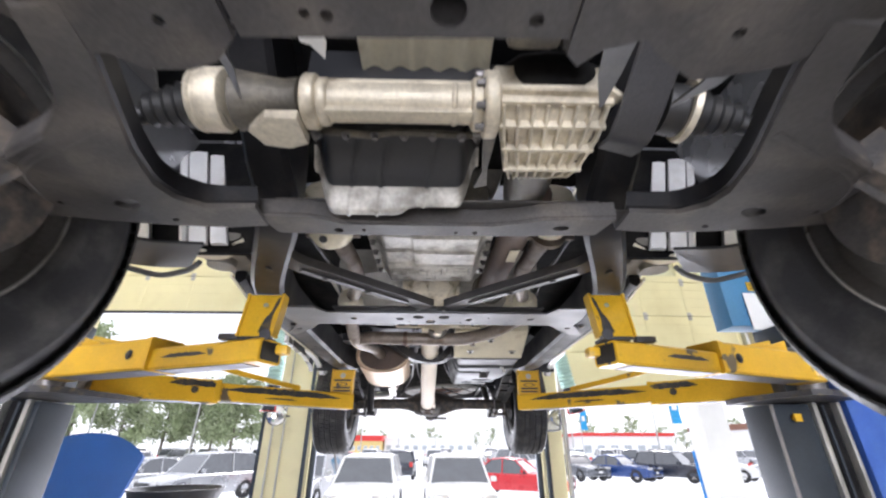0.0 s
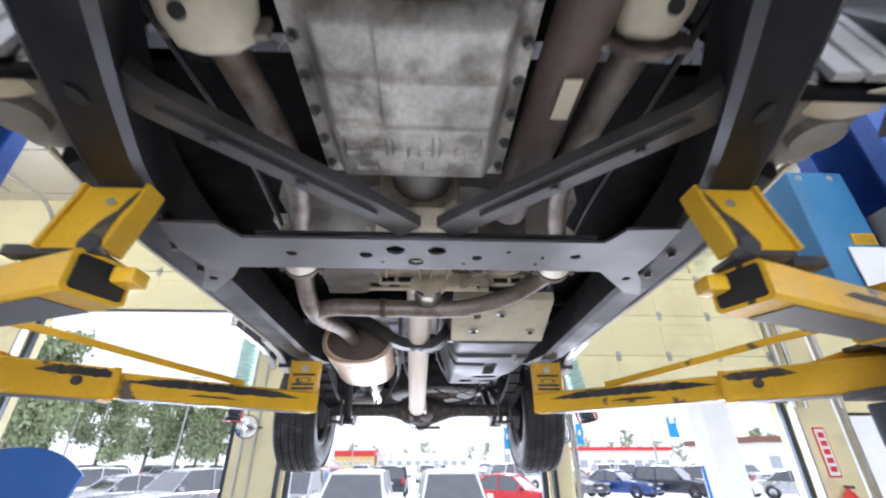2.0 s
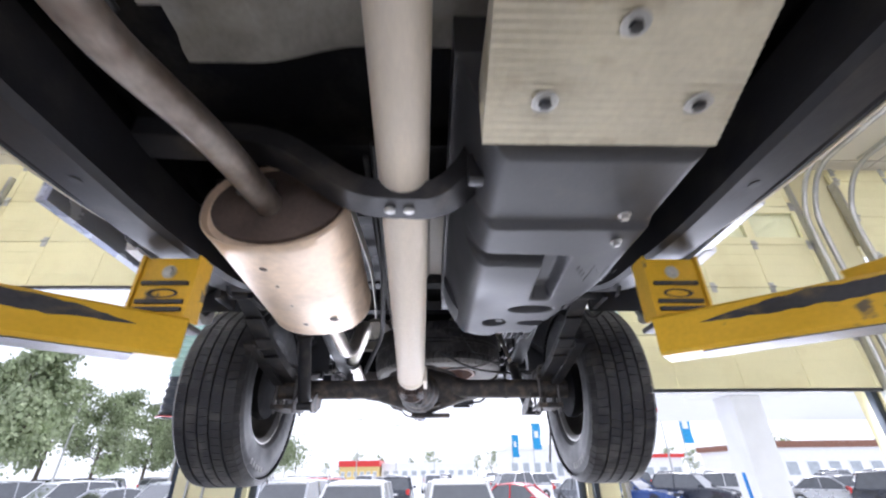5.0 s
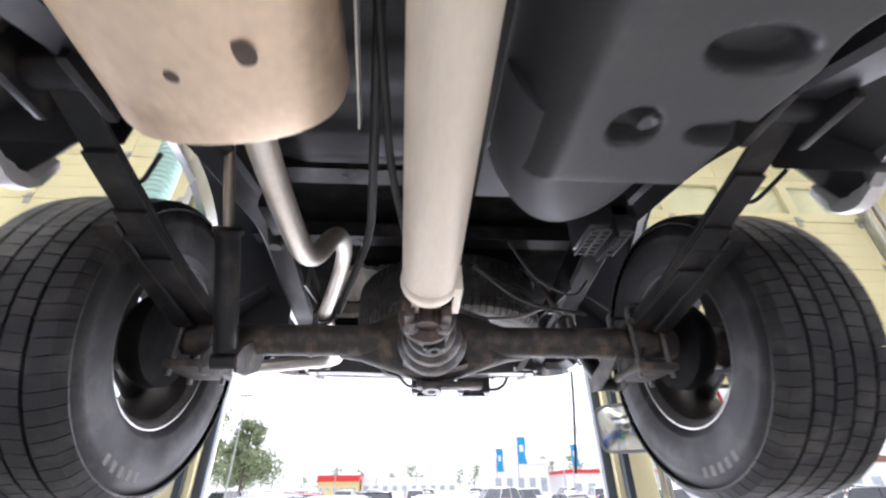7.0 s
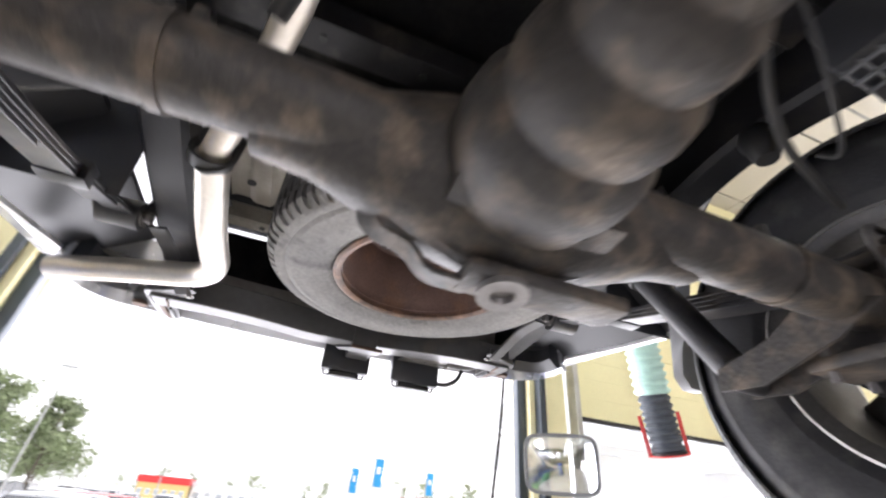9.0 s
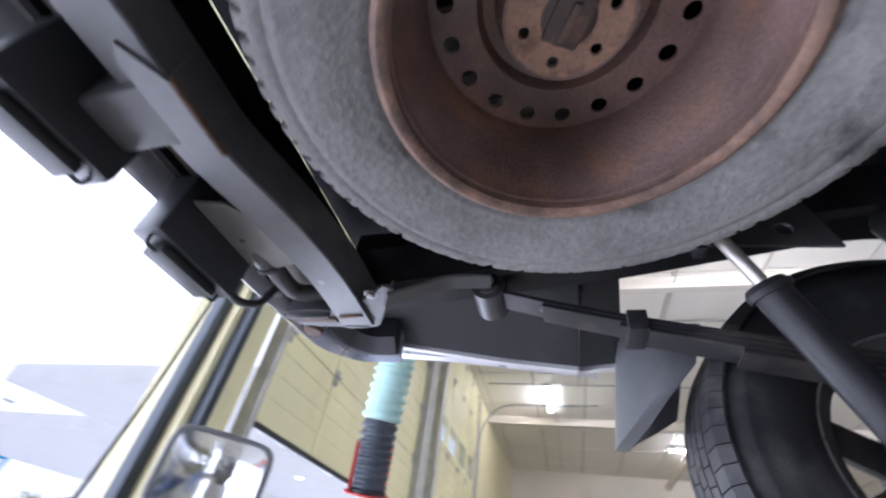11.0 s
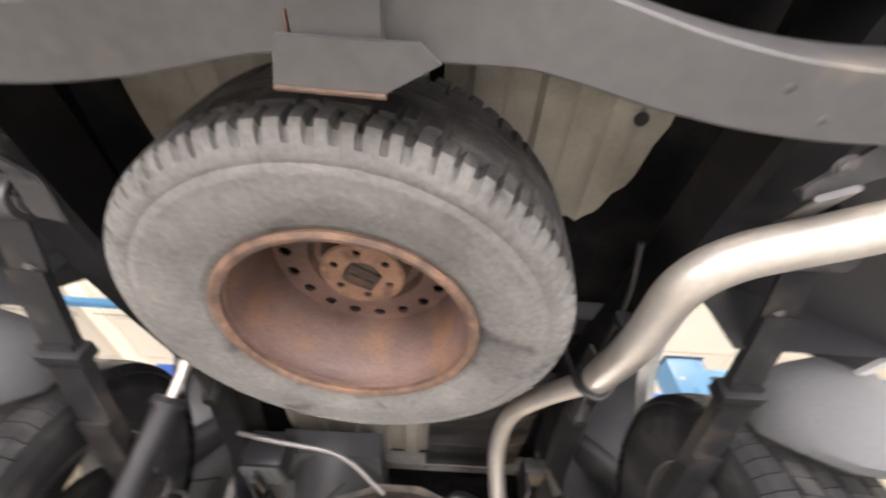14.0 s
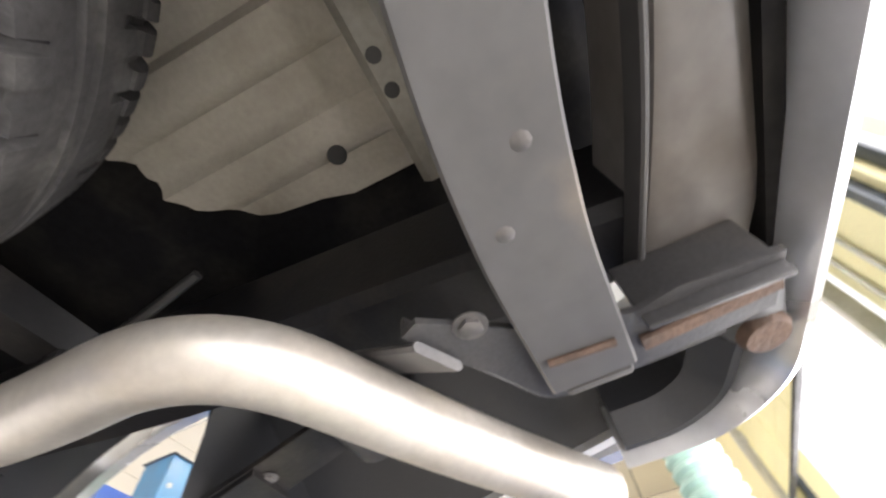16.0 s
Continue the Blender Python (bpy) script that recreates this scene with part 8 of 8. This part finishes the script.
# ---- neighbours inside the shop ----
def other_lift(x, y, gap):
    """An empty two-post lift with a bar across its top."""
    t = thing("two_post_lift", "light blue two-post lift with overhead bar", "vehicle lift", (x, y, 0), "spare lifts")
    tall = 4.28
    for s in (-1, 1):
        cx = x + s * gap / 2
        column = part("column", box(cx + s * 0.162 - 0.008, cx + s * 0.162 + 0.008, y - 0.1345, y + 0.1345, 0, tall), M["teal_blue"], t)
        for e in (-1, 1):
            part("side_plate", box(cx - 0.17, cx + 0.17, y + e * 0.1425 - 0.0075, y + e * 0.1425 + 0.0075, 0, tall), M["teal_blue"], column)
            part("lip", box(cx - s * 0.170 - 0.006, cx - s * 0.170 + 0.006, min(y + e * 0.1345, y + e * 0.065), max(y + e * 0.1345, y + e * 0.065), 0, tall), M["teal_blue"], column)
            part("stiffener", box(cx - 0.02, cx + 0.02, y + e * 0.157 - 0.006, y + e * 0.157 + 0.006, 0, tall - 0.3), M["teal_blue"], column)
        part("cap_plate", box(cx - 0.19, cx + 0.19, y - 0.17, y + 0.17, tall + 0.001, tall + 0.012, 0.003), M["slate"], t, "dark cap plate")
        part("base_plate", box(cx - 0.25, cx + 0.25, y - 0.3, y + 0.3, 0, 0.02), M["teal_blue"], t)
        part("carriage", box(cx - s * 0.18 - 0.06, cx - s * 0.18 + 0.06, y - 0.12, y + 0.12, 0.3, 1.1, 0.01), M["slate"], t)
        part("lift_cylinder", add(cyl((cx, y, 1.1), (cx, y, tall - 0.25), 0.045, seg=20), cyl((cx, y, tall - 0.249), (cx, y, tall - 0.02), 0.025, seg=16)), M["slate"], t, "dark hydraulic cylinder inside the column")
        for k in range(9):
            part("column_bolt", bolt((cx + 0.10, y + 0.150, 2.3 + 0.22 * k), (0, 1, 0), 0.014, 0.008), M["galv"], t)
        part("motor", cyl((cx, y + 0.25, 2.9), (cx, y + 0.25, 3.25), 0.09, seg=20), M["grey_plastic"], t)
    part("top_bar", box(x - gap / 2 + 0.175, x + gap / 2 - 0.175, y - 0.05, y + 0.05, tall - 0.13, tall - 0.04, 0.008), M["teal_blue"], t)
    part("hose_run", pipe([(x - gap / 2 + 0.18, y + 0.07, tall - 0.14), (x, y + 0.07, tall - 0.16), (x + gap / 2 - 0.18, y + 0.07, tall - 0.14)], 0.012, 0.1, 8), M["cable"], t, "black hose along the bar")
    e0 = x - gap / 2
    part("air_hose", pipe([(e0, y, tall), (e0 + 0.15, y + 0.1, tall + 0.55), (e0 + 0.55, y + 0.25, tall + 0.75), (e0 + 0.95, y + 0.3, tall + 0.35), (e0 + 0.85, y + 0.2, tall - 0.1), (e0 + 0.5, y + 0.12, tall - 0.05)], 0.014, 0.25, 10), M["yellow"], t, "yellow air hose")
    return t


other_lift(6.95, 2.0, 3.0)
other_lift(-4.65, 1.5, 4.2)
solid("conduit_bar", box(1.95, 5.27, 1.97, 2.03, 4.22, 4.29, 0.008), M["teal_blue"], "light blue bar between the lifts", "bar")


def oil_drain(x, y):
    t = thing("oil_drain", "black funnel oil drain on a green tank", "oil drain", (x, y, 0))
    part("tank", lathe([(0.02, 0.06), (0.24, 0.06), (0.25, 0.1), (0.25, 0.75), (0.2, 0.82), (0.05, 0.84)], (x, y, 0), (0, 0, 1), 32), mat("green_paint", (0.03, 0.16, 0.06), 0.4), t, "green painted tank")
    part("mast", cyl((x, y, 0.8), (x, y, 1.42), 0.03), M["galv"], t)
    part("funnel", lathe([(0.03, 0), (0.12, 0.04), (0.30, 0.13), (0.33, 0.20), (0.34, 0.2), (0.33, 0.185), (0.30, 0.11), (0.1, 0.02), (0.04, -0.01)], (x, y, 1.40), (0, 0, 1), 40, True), M["plastic"], t, "wide black plastic funnel")
    for a in (0.4, 2.5, 4.6):
        part("caster", cyl((x + 0.22 * math.cos(a) - 0.02, y + 0.22 * math.sin(a), 0.04), (x + 0.22 * math.cos(a) + 0.02, y + 0.22 * math.sin(a), 0.04), 0.04, seg=16), M["cable"], t)


oil_drain(-2.0, 3.75)


# ---- vehicles ----
def car_paint(name, c, metal=0.3):
    return mat(name, c, 0.28, metal, 0.05, 2, 80, 0, coat=0.6)


def car(color, kind="suv", label="white parked car", name="parked_car", hood_open=False):
    """A car at the origin, nose towards -y: lofted body, glasshouse, pillars, wheels, lamps and plates."""
    L, W, H = {"suv": (4.6, 1.84, 1.68), "sedan": (4.75, 1.82, 1.45), "pickup": (5.4, 1.95, 1.82)}[kind]
    t = thing(name, label, "car", (0, 0, 0), "parked cars")
    gc, belt = 0.26, 0.93 if kind != "sedan" else 0.86
    if kind == "sedan":
        hood_y, ws_y, roof0, roof1, rear_y = -L / 2 + 0.1, -0.75, -0.15, 0.95, 1.65
    elif kind == "pickup":
        hood_y, ws_y, roof0, roof1, rear_y = -L / 2 + 0.1, -1.15, -0.65, 0.65, 0.95
    else:
        hood_y, ws_y, roof0, roof1, rear_y = -L / 2 + 0.1, -0.95, -0.35, 1.75, 2.12
    loops = []
    st = [(-L / 2, 0.42, 0.62, 0.80), (-L / 2 + 0.06, 0.30, 0.72, 0.92), (-L / 2 + 0.35, gc, belt - 0.10, 0.98), (-L / 2 + 0.9, gc, belt - 0.02, 1.0), (ws_y, gc, belt + 0.04, 1.0), (0, gc, belt + 0.04, 1.0), (rear_y - 0.2, gc, belt + 0.06, 1.0), (L / 2 - 0.3, gc, belt + 0.05, 0.98), (L / 2 - 0.06, 0.32, belt + 0.02, 0.93), (L / 2, 0.45, belt - 0.15, 0.85)]
    for y, z0, z1, k in st:
        w = W / 2 * k
        zm = z0 + 0.45 * (z1 - z0)
        half = [(w * 0.90, z0), (w * 0.98, z0 + 0.08), (w, zm), (w * 0.985, z1 - 0.08), (w * 0.90, z1), (w * 0.4, z1 + 0.025)]
        loops.append([Vector((x, y, z)) for x, z in half] + [Vector((-x, y, z)) for x, z in half[::-1]])
    body = rings(loops)
    bd = part("body", body, color, t)
    top = [(ws_y, belt + 0.03, 0.0), (roof0, H - 0.06, 1), ((roof0 + roof1) / 2, H, 1), (roof1, H - 0.05, 1), (rear_y, belt + 0.05, 0.0)]
    # glasshouse, with the roof as a skin over it
    gl = []
    for y, z, k in top:
        w0, w1 = W / 2 * 0.93, W / 2 * (0.93 - 0.19 * k)
        gl.append([Vector((-w0, y, belt + 0.02)), Vector((-w1, y, z)), Vector((w1, y, z)), Vector((w0, y, belt + 0.02))])
    part("glasshouse", rings(gl), M["carglass"], t, "tinted dark windows")
    rf = []
    for y, z in ((roof0 - 0.03, H - 0.075), (roof0 + 0.15, H - 0.02), ((roof0 + roof1) / 2, H + 0.012), (roof1 - 0.05, H - 0.03), (roof1 + 0.04, H - 0.075)):
        w = W / 2 * 0.76
        rf.append([Vector((-w, y, z - 0.03)), Vector((-w * 0.9, y, z + 0.015)), Vector((0, y, z + 0.03)), Vector((w * 0.9, y, z + 0.015)), Vector((w, y, z - 0.03)), Vector((0, y, z - 0.02))])
    part("roof", rings(rf), color, t)
    for s in (-1, 1):
        w0, w1 = s * W / 2 * 0.935, s * W / 2 * 0.76
        for a, b in (((w0, ws_y, belt), (w1, roof0, H - 0.05)), ((w0, (roof0 + roof1) / 2, belt), (w1, (roof0 + roof1) / 2, H - 0.03)), ((w0, rear_y, belt), (w1, roof1, H - 0.05))):
            part("pillar", sweep(rect(0.07, 0.05, 0.01), [a, b], up=(0, 1, 0.3)), color, t)
        m = part("wing_mirror", box(s * (W / 2 + 0.09) - 0.09, s * (W / 2 + 0.09) + 0.09, ws_y + 0.18, ws_y + 0.28, belt + 0.06, belt + 0.2, 0.03), color, t)
        part("headlight", box(s * W / 2 * 0.68 - 0.2, s * W / 2 * 0.68 + 0.2, -L / 2 + 0.0, -L / 2 + 0.14, 0.68, 0.80, 0.03), M["lamp_lens"], t, "clear headlight")
        part("tail_light", box(s * W / 2 * 0.8 - 0.1, s * W / 2 * 0.8 + 0.1, L / 2 - 0.12, L / 2 + 0.005, 0.75, 1.02, 0.03), M["red"], t, "red tail light")
        for y in (-L / 2 + 0.88, L / 2 - 0.92):
            w = part("wheel", lathe([(0.19, -0.1), (0.31, -0.11), (0.335, -0.08), (0.335, 0.08), (0.31, 0.11), (0.19, 0.1)], (s * (W / 2 - 0.10), y, 0.335), (1, 0, 0), 28, True), M["tyre"], t, "black tyre with alloy rim")
            r = cyl((s * (W / 2 - 0.06) - 0.02, y, 0.335), (s * (W / 2 - 0.06) + 0.02, y, 0.335), 0.06, seg=14)
            for k in range(5):
                sp = box(-0.012, 0.012, -0.03, 0.03, 0.03, 0.2)
                sp.transform(Matrix.Translation((s * (W / 2 - 0.05), y, 0.335)) @ Matrix.Rotation(2 * math.pi * k / 5, 4, "X"))
                add(r, sp)
            part("rim", r, M["alloy"], w, "silver alloy rim")
            # black ring paints the shadow gap between wheel and body
            part("arch_shadow_gap", lathe([(0.345, -0.06), (0.375, -0.06), (0.375, 0.0), (0.345, 0.0)], (s * W / 2 * 0.995, y, 0.345), (s, 0, 0), 28, True), M["plastic"], t, "black ring for the shadow gap round the wheel")
    part("grille", box(-W * 0.24, W * 0.24, -L / 2 - 0.012, -L / 2 + 0.05, 0.58, 0.72, 0.015), M["plastic"], t, "dark front grille")
    part("lower_intake", box(-W * 0.3, W * 0.3, -L / 2 + 0.0, -L / 2 + 0.05, 0.36, 0.46, 0.015), M["plastic"], t)
    part("number_plate", box(-0.15, 0.15, -L / 2 - 0.02, -L / 2 - 0.013, 0.47, 0.57), M["white"], t, "plain plate")
    part("rear_plate", box(-0.15, 0.15, L / 2 + 0.001, L / 2 + 0.01, 0.72, 0.82), M["white"], t, "plain plate")
    if kind == "pickup":
        part("bed_well", box(-W * 0.42, W * 0.42, 1.0, L / 2 - 0.1, belt - 0.1, belt + 0.09, 0.01), M["plastic"], t)
    if hood_open:
        lp = []
        n = 24
        for k in range(15):
            u = k / 14
            outer, inner = [], []
            for i in range(n + 1):
                v = 2 * i / n - 1
                arch = 1 - 0.16 * abs(v) ** 2.4
                y = ws_y + 0.06 - (0.55 * u + 0.12 * math.sin(u * math.pi * 0.5)) * arch
                z = belt + 0.06 + 1.12 * u * arch - 0.10 * u * u
                crown = 0.09 * (1 - v * v)
                outer.append(Vector((0.74 * v * (1 - 0.08 * u * u), y + crown * 0.8, z + crown * 0.5)))
                inner.append(outer[-1] + Vector((0, -0.03, -0.015)))
            lp.append(outer + inner[::-1])
        part("open_hood", rings(lp), color, t, "raised blue hood")
        part("prop_rod", cyl((0.5, ws_y - 0.6, belt), (0.45, ws_y - 0.45, belt + 0.85), 0.008, seg=8), M["galv"], t)
    return t


PW = car_paint("white_car_paint", (0.78, 0.78, 0.78), 0.0)
PS = car_paint("silver_car_paint", (0.50, 0.51, 0.53), 0.6)
PD = car_paint("dark_car_paint", (0.035, 0.04, 0.055), 0.3)
PB = car_paint("blue_car_paint", (0.02, 0.06, 0.22), 0.3)
PG = car_paint("grey_car_paint", (0.16, 0.17, 0.19), 0.5)
PR = car_paint("red_car_paint", (0.60, 0.02, 0.03), 0.1)
PBL = mat("bright_blue_paint", (0.006, 0.06, 0.24), 0.4, 0.2, 0.1, 3, 80, 0, spec=0.3)

white_suv = car(PW, "suv", "white parked sport utility vehicle facing the shop")
white_suv.matrix_basis = pose(-1.95, 14.3, 0)
protos = {"ws": white_suv}
copy_thing(white_suv, pose(0.72, 14.4, 0, 0, 0, 3))
for key, paint, kind, label, m in (
    ("rs", PR, "sedan", "red sporty parked car with dark windows", pose(3.7, 20.5, 0, 0, 0, 62)),
    ("ru", PR, "suv", "red parked sport utility vehicle", pose(-5.6, 22.5, 0, 0, 0, -40)),
    ("du", PD, "suv", "dark parked sport utility vehicle seen from its tail", pose(-2.1, 31.5, 0, 0, 0, 180)),
    ("gs", PG, "sedan", "grey parked sedan with dark windows", pose(9.4, 30.5, 0, 0, 0, 20)),
    ("bs", PB, "sedan", "navy blue parked sedan with dark windows", pose(11.9, 29.5, 0, 0, 0, 38)),
    ("dk", PD, "suv", "black parked sport utility vehicle", pose(15.1, 29.0, 0, 0, 0, 40)),
    ("ss", PS, "suv", "silver parked sport utility vehicle", pose(-9.2, 19.0, 0, 0, 0, -28)),
    ("pk", PW, "pickup", "white parked pickup with dark windows", pose(6.2, 36.0, 0, 0, 0, -60)),
    ("sd", PS, "sedan", "silver parked sedan with dark windows", pose(-12.6, 20.5, 0, 0, 0, -30)),
):
    protos[key] = car(paint, kind, label)
    protos[key].matrix_basis = m
for key, x, y, a in (("ws", 18.4, 29.5, 42), ("sd", 21.5, 27.0, 50), ("gs", 24.5, 28.5, 48), ("du", 22.8, 24.0, 52), ("ws", -15.8, 22.5, -30), ("du", -17.6, 25.5, -32), ("ss", -20.5, 24.5, -30), ("sd", -24.0, 27.0, -30), ("gs", -12.0, 27.0, -35), ("ws", -7.6, 29.0, 175), ("ss", -4.6, 17.5, -6), ("bs", -15.0, 30.5, -32), ("sd", 3.0, 33.0, 170), ("ss", 8.4, 44.0, -70), ("gs", 5.4, 45.0, 180), ("du", 7.2, 40.5, 100)):
    copy_thing(protos[key], pose(x, y, 0, 0, 0, a))
rl = random.Random(5)
for row, y in enumerate((48, 56, 66)):
    for k in range(15):
        x = -44 + k * 6.4 + rl.uniform(-1.2, 1.2)
        key = rl.choice(("ws", "ss", "sd", "gs", "du", "ws", "ss"))
        copy_thing(protos[key], pose(x, y + rl.uniform(-0.5, 0.5), 0, 0, 0, rl.choice((0, 180)) + rl.uniform(-8, 8)))
blue_car = car(PBL, "sedan", "bright blue sedan with its hood raised", "blue_sedan", True)
blue_car.matrix_basis = pose(-3.90, 3.85, 0.04, 0, 0, 176)

# ---- car park furniture, canopy and skyline ----
for i, (x, y) in enumerate(((8.8, 14.2), (13.6, 14.2))):
    bm = add(box(x - 0.42, x + 0.42, y - 0.4, y + 0.4, -0.02, 3.7, 0.02), box(x - 0.5, x + 0.5, y - 0.48, y + 0.48, -0.02, 0.5, 0.02))
    solid("canopy_column", bm, M["white"], "thick white canopy column", "column", "structure", "canopy columns")
cb = add(box(7.6, 34, 13.6, 14.8, 3.702, 4.3, 0.02), box(7.6, 34, 14.802, 24, 4.0, 4.3))
solid("canopy_roof", cb, M["white"], "white flat canopy with soffit", "canopy", "structure")
solid("canopy_soffit", box(4.6, 34, 7.0, 13.598, 3.9, 4.2, 0.01), M["white"], "white soffit with round lamps", "soffit", "structure")
for x, y in ((6.5, 8.6), (8.6, 8.6), (10.7, 8.6), (7.6, 11.0), (10.3, 11.0), (13.0, 8.6), (13.0, 11.0)):
    solid("downlight", lathe([(0.001, 0), (0.085, 0), (0.095, 0.012), (0.001, 0.014)], (x, y, 3.886), (0, 0, 1), 20), M["down_lamp"], "round recessed soffit lamp, lit", "downlight", group="soffit lamps")


def banner(x, y, z, w=1.1, h=3.0, lean=0):
    t = thing("feather_banner", "bright blue banner on a thin pole", "banner", (x, y, 0), "banners")
    part("pole", cyl((x, y, -0.02), (x, y, z), 0.05, seg=10), M["galv"], t)
    n = 8
    loops = []
    for k in range(n + 1):
        u = k / n
        o = 0.06 * math.sin(u * 7)
        loops.append([Vector((x + 0.05 + o, y, z - h * u)), Vector((x + w + o, y + 0.1, z - h * u)), Vector((x + w + o, y + 0.12, z - h * u)), Vector((x + 0.05 + o, y + 0.02, z - h * u))])
    part("cloth", rings(loops), mat("banner_cloth", (0.03, 0.32, 0.62), 0.7), t)
    part("lettering_bar", box(x + 0.3, x + w - 0.3, y - 0.03, y - 0.01, z - h * 0.55, z - h * 0.3), M["white"], t, "plain pale bar")


banner(12.6, 58.5, 7.2)
banner(10.2, 60, 6.0, 0.9, 2.6)
banner(27, 50, 7.5, 1.2, 3.2)
banner(20.5, 62, 6.6, 1.0, 2.6)


def light_pole(x, y, h):
    t = thing("light_pole", "tall thin pale lamp post", "lamp post", (x, y, 0), "lamp posts")
    part("mast", cyl((x, y, -0.02), (x, y, h), 0.09, 0.05, 12), M["galv"], t)
    part("lamp_head", box(x - 0.5, x + 0.5, y - 0.15, y + 0.15, h - 0.002, h + 0.14, 0.03), M["galv"], t)


for x, y, h in ((-22, 42, 9), (-15, 42, 9), (-30, 40, 8), (-6, 80, 9), (0.5, 95, 10), (17, 55, 10), (24, 48, 10), (-11, 70, 9)):
    light_pole(x, y, h)
bl = thing("bollard_marker", "leaning bright blue marker pole", "marker pole", (6.9, 12, 0))
part("pole", cyl((6.95, 12, -0.02), (6.87, 12, 1.8), 0.035, seg=12), mat("marker_blue", (0.02, 0.22, 0.65), 0.4), bl)


def building(x0, x1, y0, y1, h, wall, roof, label, roof_h=0.8, n=6):
    t = thing("store_building", label, "building", ((x0 + x1) / 2, y0, 0), "far buildings")
    part("wall", box(x0, x1, y0, y1, -0.02, h), wall, t)
    part("roof", box(x0 - 0.4, x1 + 0.4, y0 - 0.4, y1 + 0.4, h + 0.002, h + roof_h, 0.05), roof, t)
    w = (x1 - x0) / n
    for k in range(n):
        f = part("window", box(x0 + (k + 0.2) * w, x0 + (k + 0.8) * w, y0 - 0.06, y0 - 0.005, 0.8, h * 0.62, 0.02), M["white"], t)
        part("pane", box(x0 + (k + 0.24) * w, x0 + (k + 0.76) * w, y0 - 0.075, y0 - 0.062, 0.95, h * 0.58), M["store_glass"], f)


building(-29, -17, 150, 165, 3.6, mat("tan_render", (0.72, 0.55, 0.22), 0.7), M["red"], "low tan store with a red roof", 1.7)
building(-16.5, 14, 156, 175, 4.0, M["white"], M["white"], "long low white store with windows", 0.7, 10)
building(15, 26, 92, 105, 5.6, M["white"], M["white"], "tall white showroom building with windows", 0.8, 5)
building(28, 46, 86, 100, 3.8, M["white"], M["red"], "low white store with a red band", 0.6, 7)
building(52, 78, 70, 90, 4.6, M["white"], mat("brown_roof", (0.25, 0.12, 0.08), 0.8), "white store with a brown roof", 0.9, 8)


def tree(x, y, h, seed, spread=0.32, n=7000):
    """A tapered trunk, limbs that fork, and a crown of many small leaf clumps round the limbs' ends."""
    r = random.Random(seed)
    t = thing("tree", "green leafy tree with gaps in its crown", "tree", (x, y, 0), "trees")
    bm = lathe([(h * 0.022, -0.02), (h * 0.016, h * 0.2), (h * 0.011, h * 0.55), (h * 0.004, h * 0.92)], (x, y, 0), (0, 0, 1), 9)
    tips = []
    for k in range(15):
        z0 = h * (0.25 + 0.045 * k)
        a = r.uniform(0, 6.28)
        ln = h * spread * r.uniform(0.5, 1.0) * (1.15 - 0.6 * k / 15)
        e = Vector((x + ln * math.cos(a), y + ln * math.sin(a), z0 + ln * r.uniform(0.25, 0.7)))
        mid = Vector((x, y, z0)).lerp(e, 0.55) + Vector((0, 0, -0.05 * ln))
        add(bm, pipe([(x, y, z0), mid, e], h * 0.005, 0.3, 6, 3))
        tips += [(e, ln), (mid, ln * 0.8), (e.lerp(mid, 0.5), ln)]
    tips.append((Vector((x, y, h * 0.93)), h * 0.16))
    part("trunk", bm, M["bark"], t, "brown bark trunk and limbs")
    verts, faces = [], []
    for _ in range(n):
        c, ln = r.choice(tips)
        p = c + Vector((r.gauss(0, 0.26), r.gauss(0, 0.26), r.gauss(0, 0.18))) * ln
        s = h * r.uniform(0.007, 0.014) * (1 if n > 1000 else 1.7)
        u = Vector((r.gauss(0, 1), r.gauss(0, 1), r.gauss(0, 0.6))).normalized()
        v = u.orthogonal().normalized()
        w = u.cross(v)
        b = len(verts)
        for q in range(5):
            a = q * 1.2566
            verts.append(p + v * (s * math.cos(a)) + w * (s * 1.3 * math.sin(a)) + u * (s * 0.3 * (q % 2)))
        faces.append((b, b + 1, b + 2, b + 3, b + 4))
    me = bpy.data.meshes.new("crown")
    me.from_pydata([tuple(v) for v in verts], [], faces)
    me.materials.append(M["leaf"])
    ob = new("crown", me)
    ob.parent = t
    ob.matrix_parent_inverse = Matrix.Translation((-x, -y, 0))
    tagged(ob, "many small green leaf clumps", kind="stuff")


for k, (x, y, h) in enumerate(((-27, 31, 10.5), (-34, 36, 10), (-30, 44, 9), (-24, 46, 8.5), (-21, 48, 9), (-17.5, 52, 8.5), (-38, 48, 11), (-44, 40, 12), (-26, 54, 9.5), (-20, 60, 8), (-50, 52, 12), (-34, 58, 10))):
    tree(x, y, h, 20 + k)
for k in range(26):
    x = -80 + k * 6.5 + 2 * math.sin(k * 2.3)
    tree(x, 178 + 6 * math.sin(k), 7 + 2.2 * math.sin(k * 1.7), 60 + k, 0.36, 420)
for k in range(12):
    tree(34 + k * 9, 120 + 5 * math.sin(k * 2), 8.5 + 2 * math.sin(k * 1.3), 100 + k, 0.36, 500)
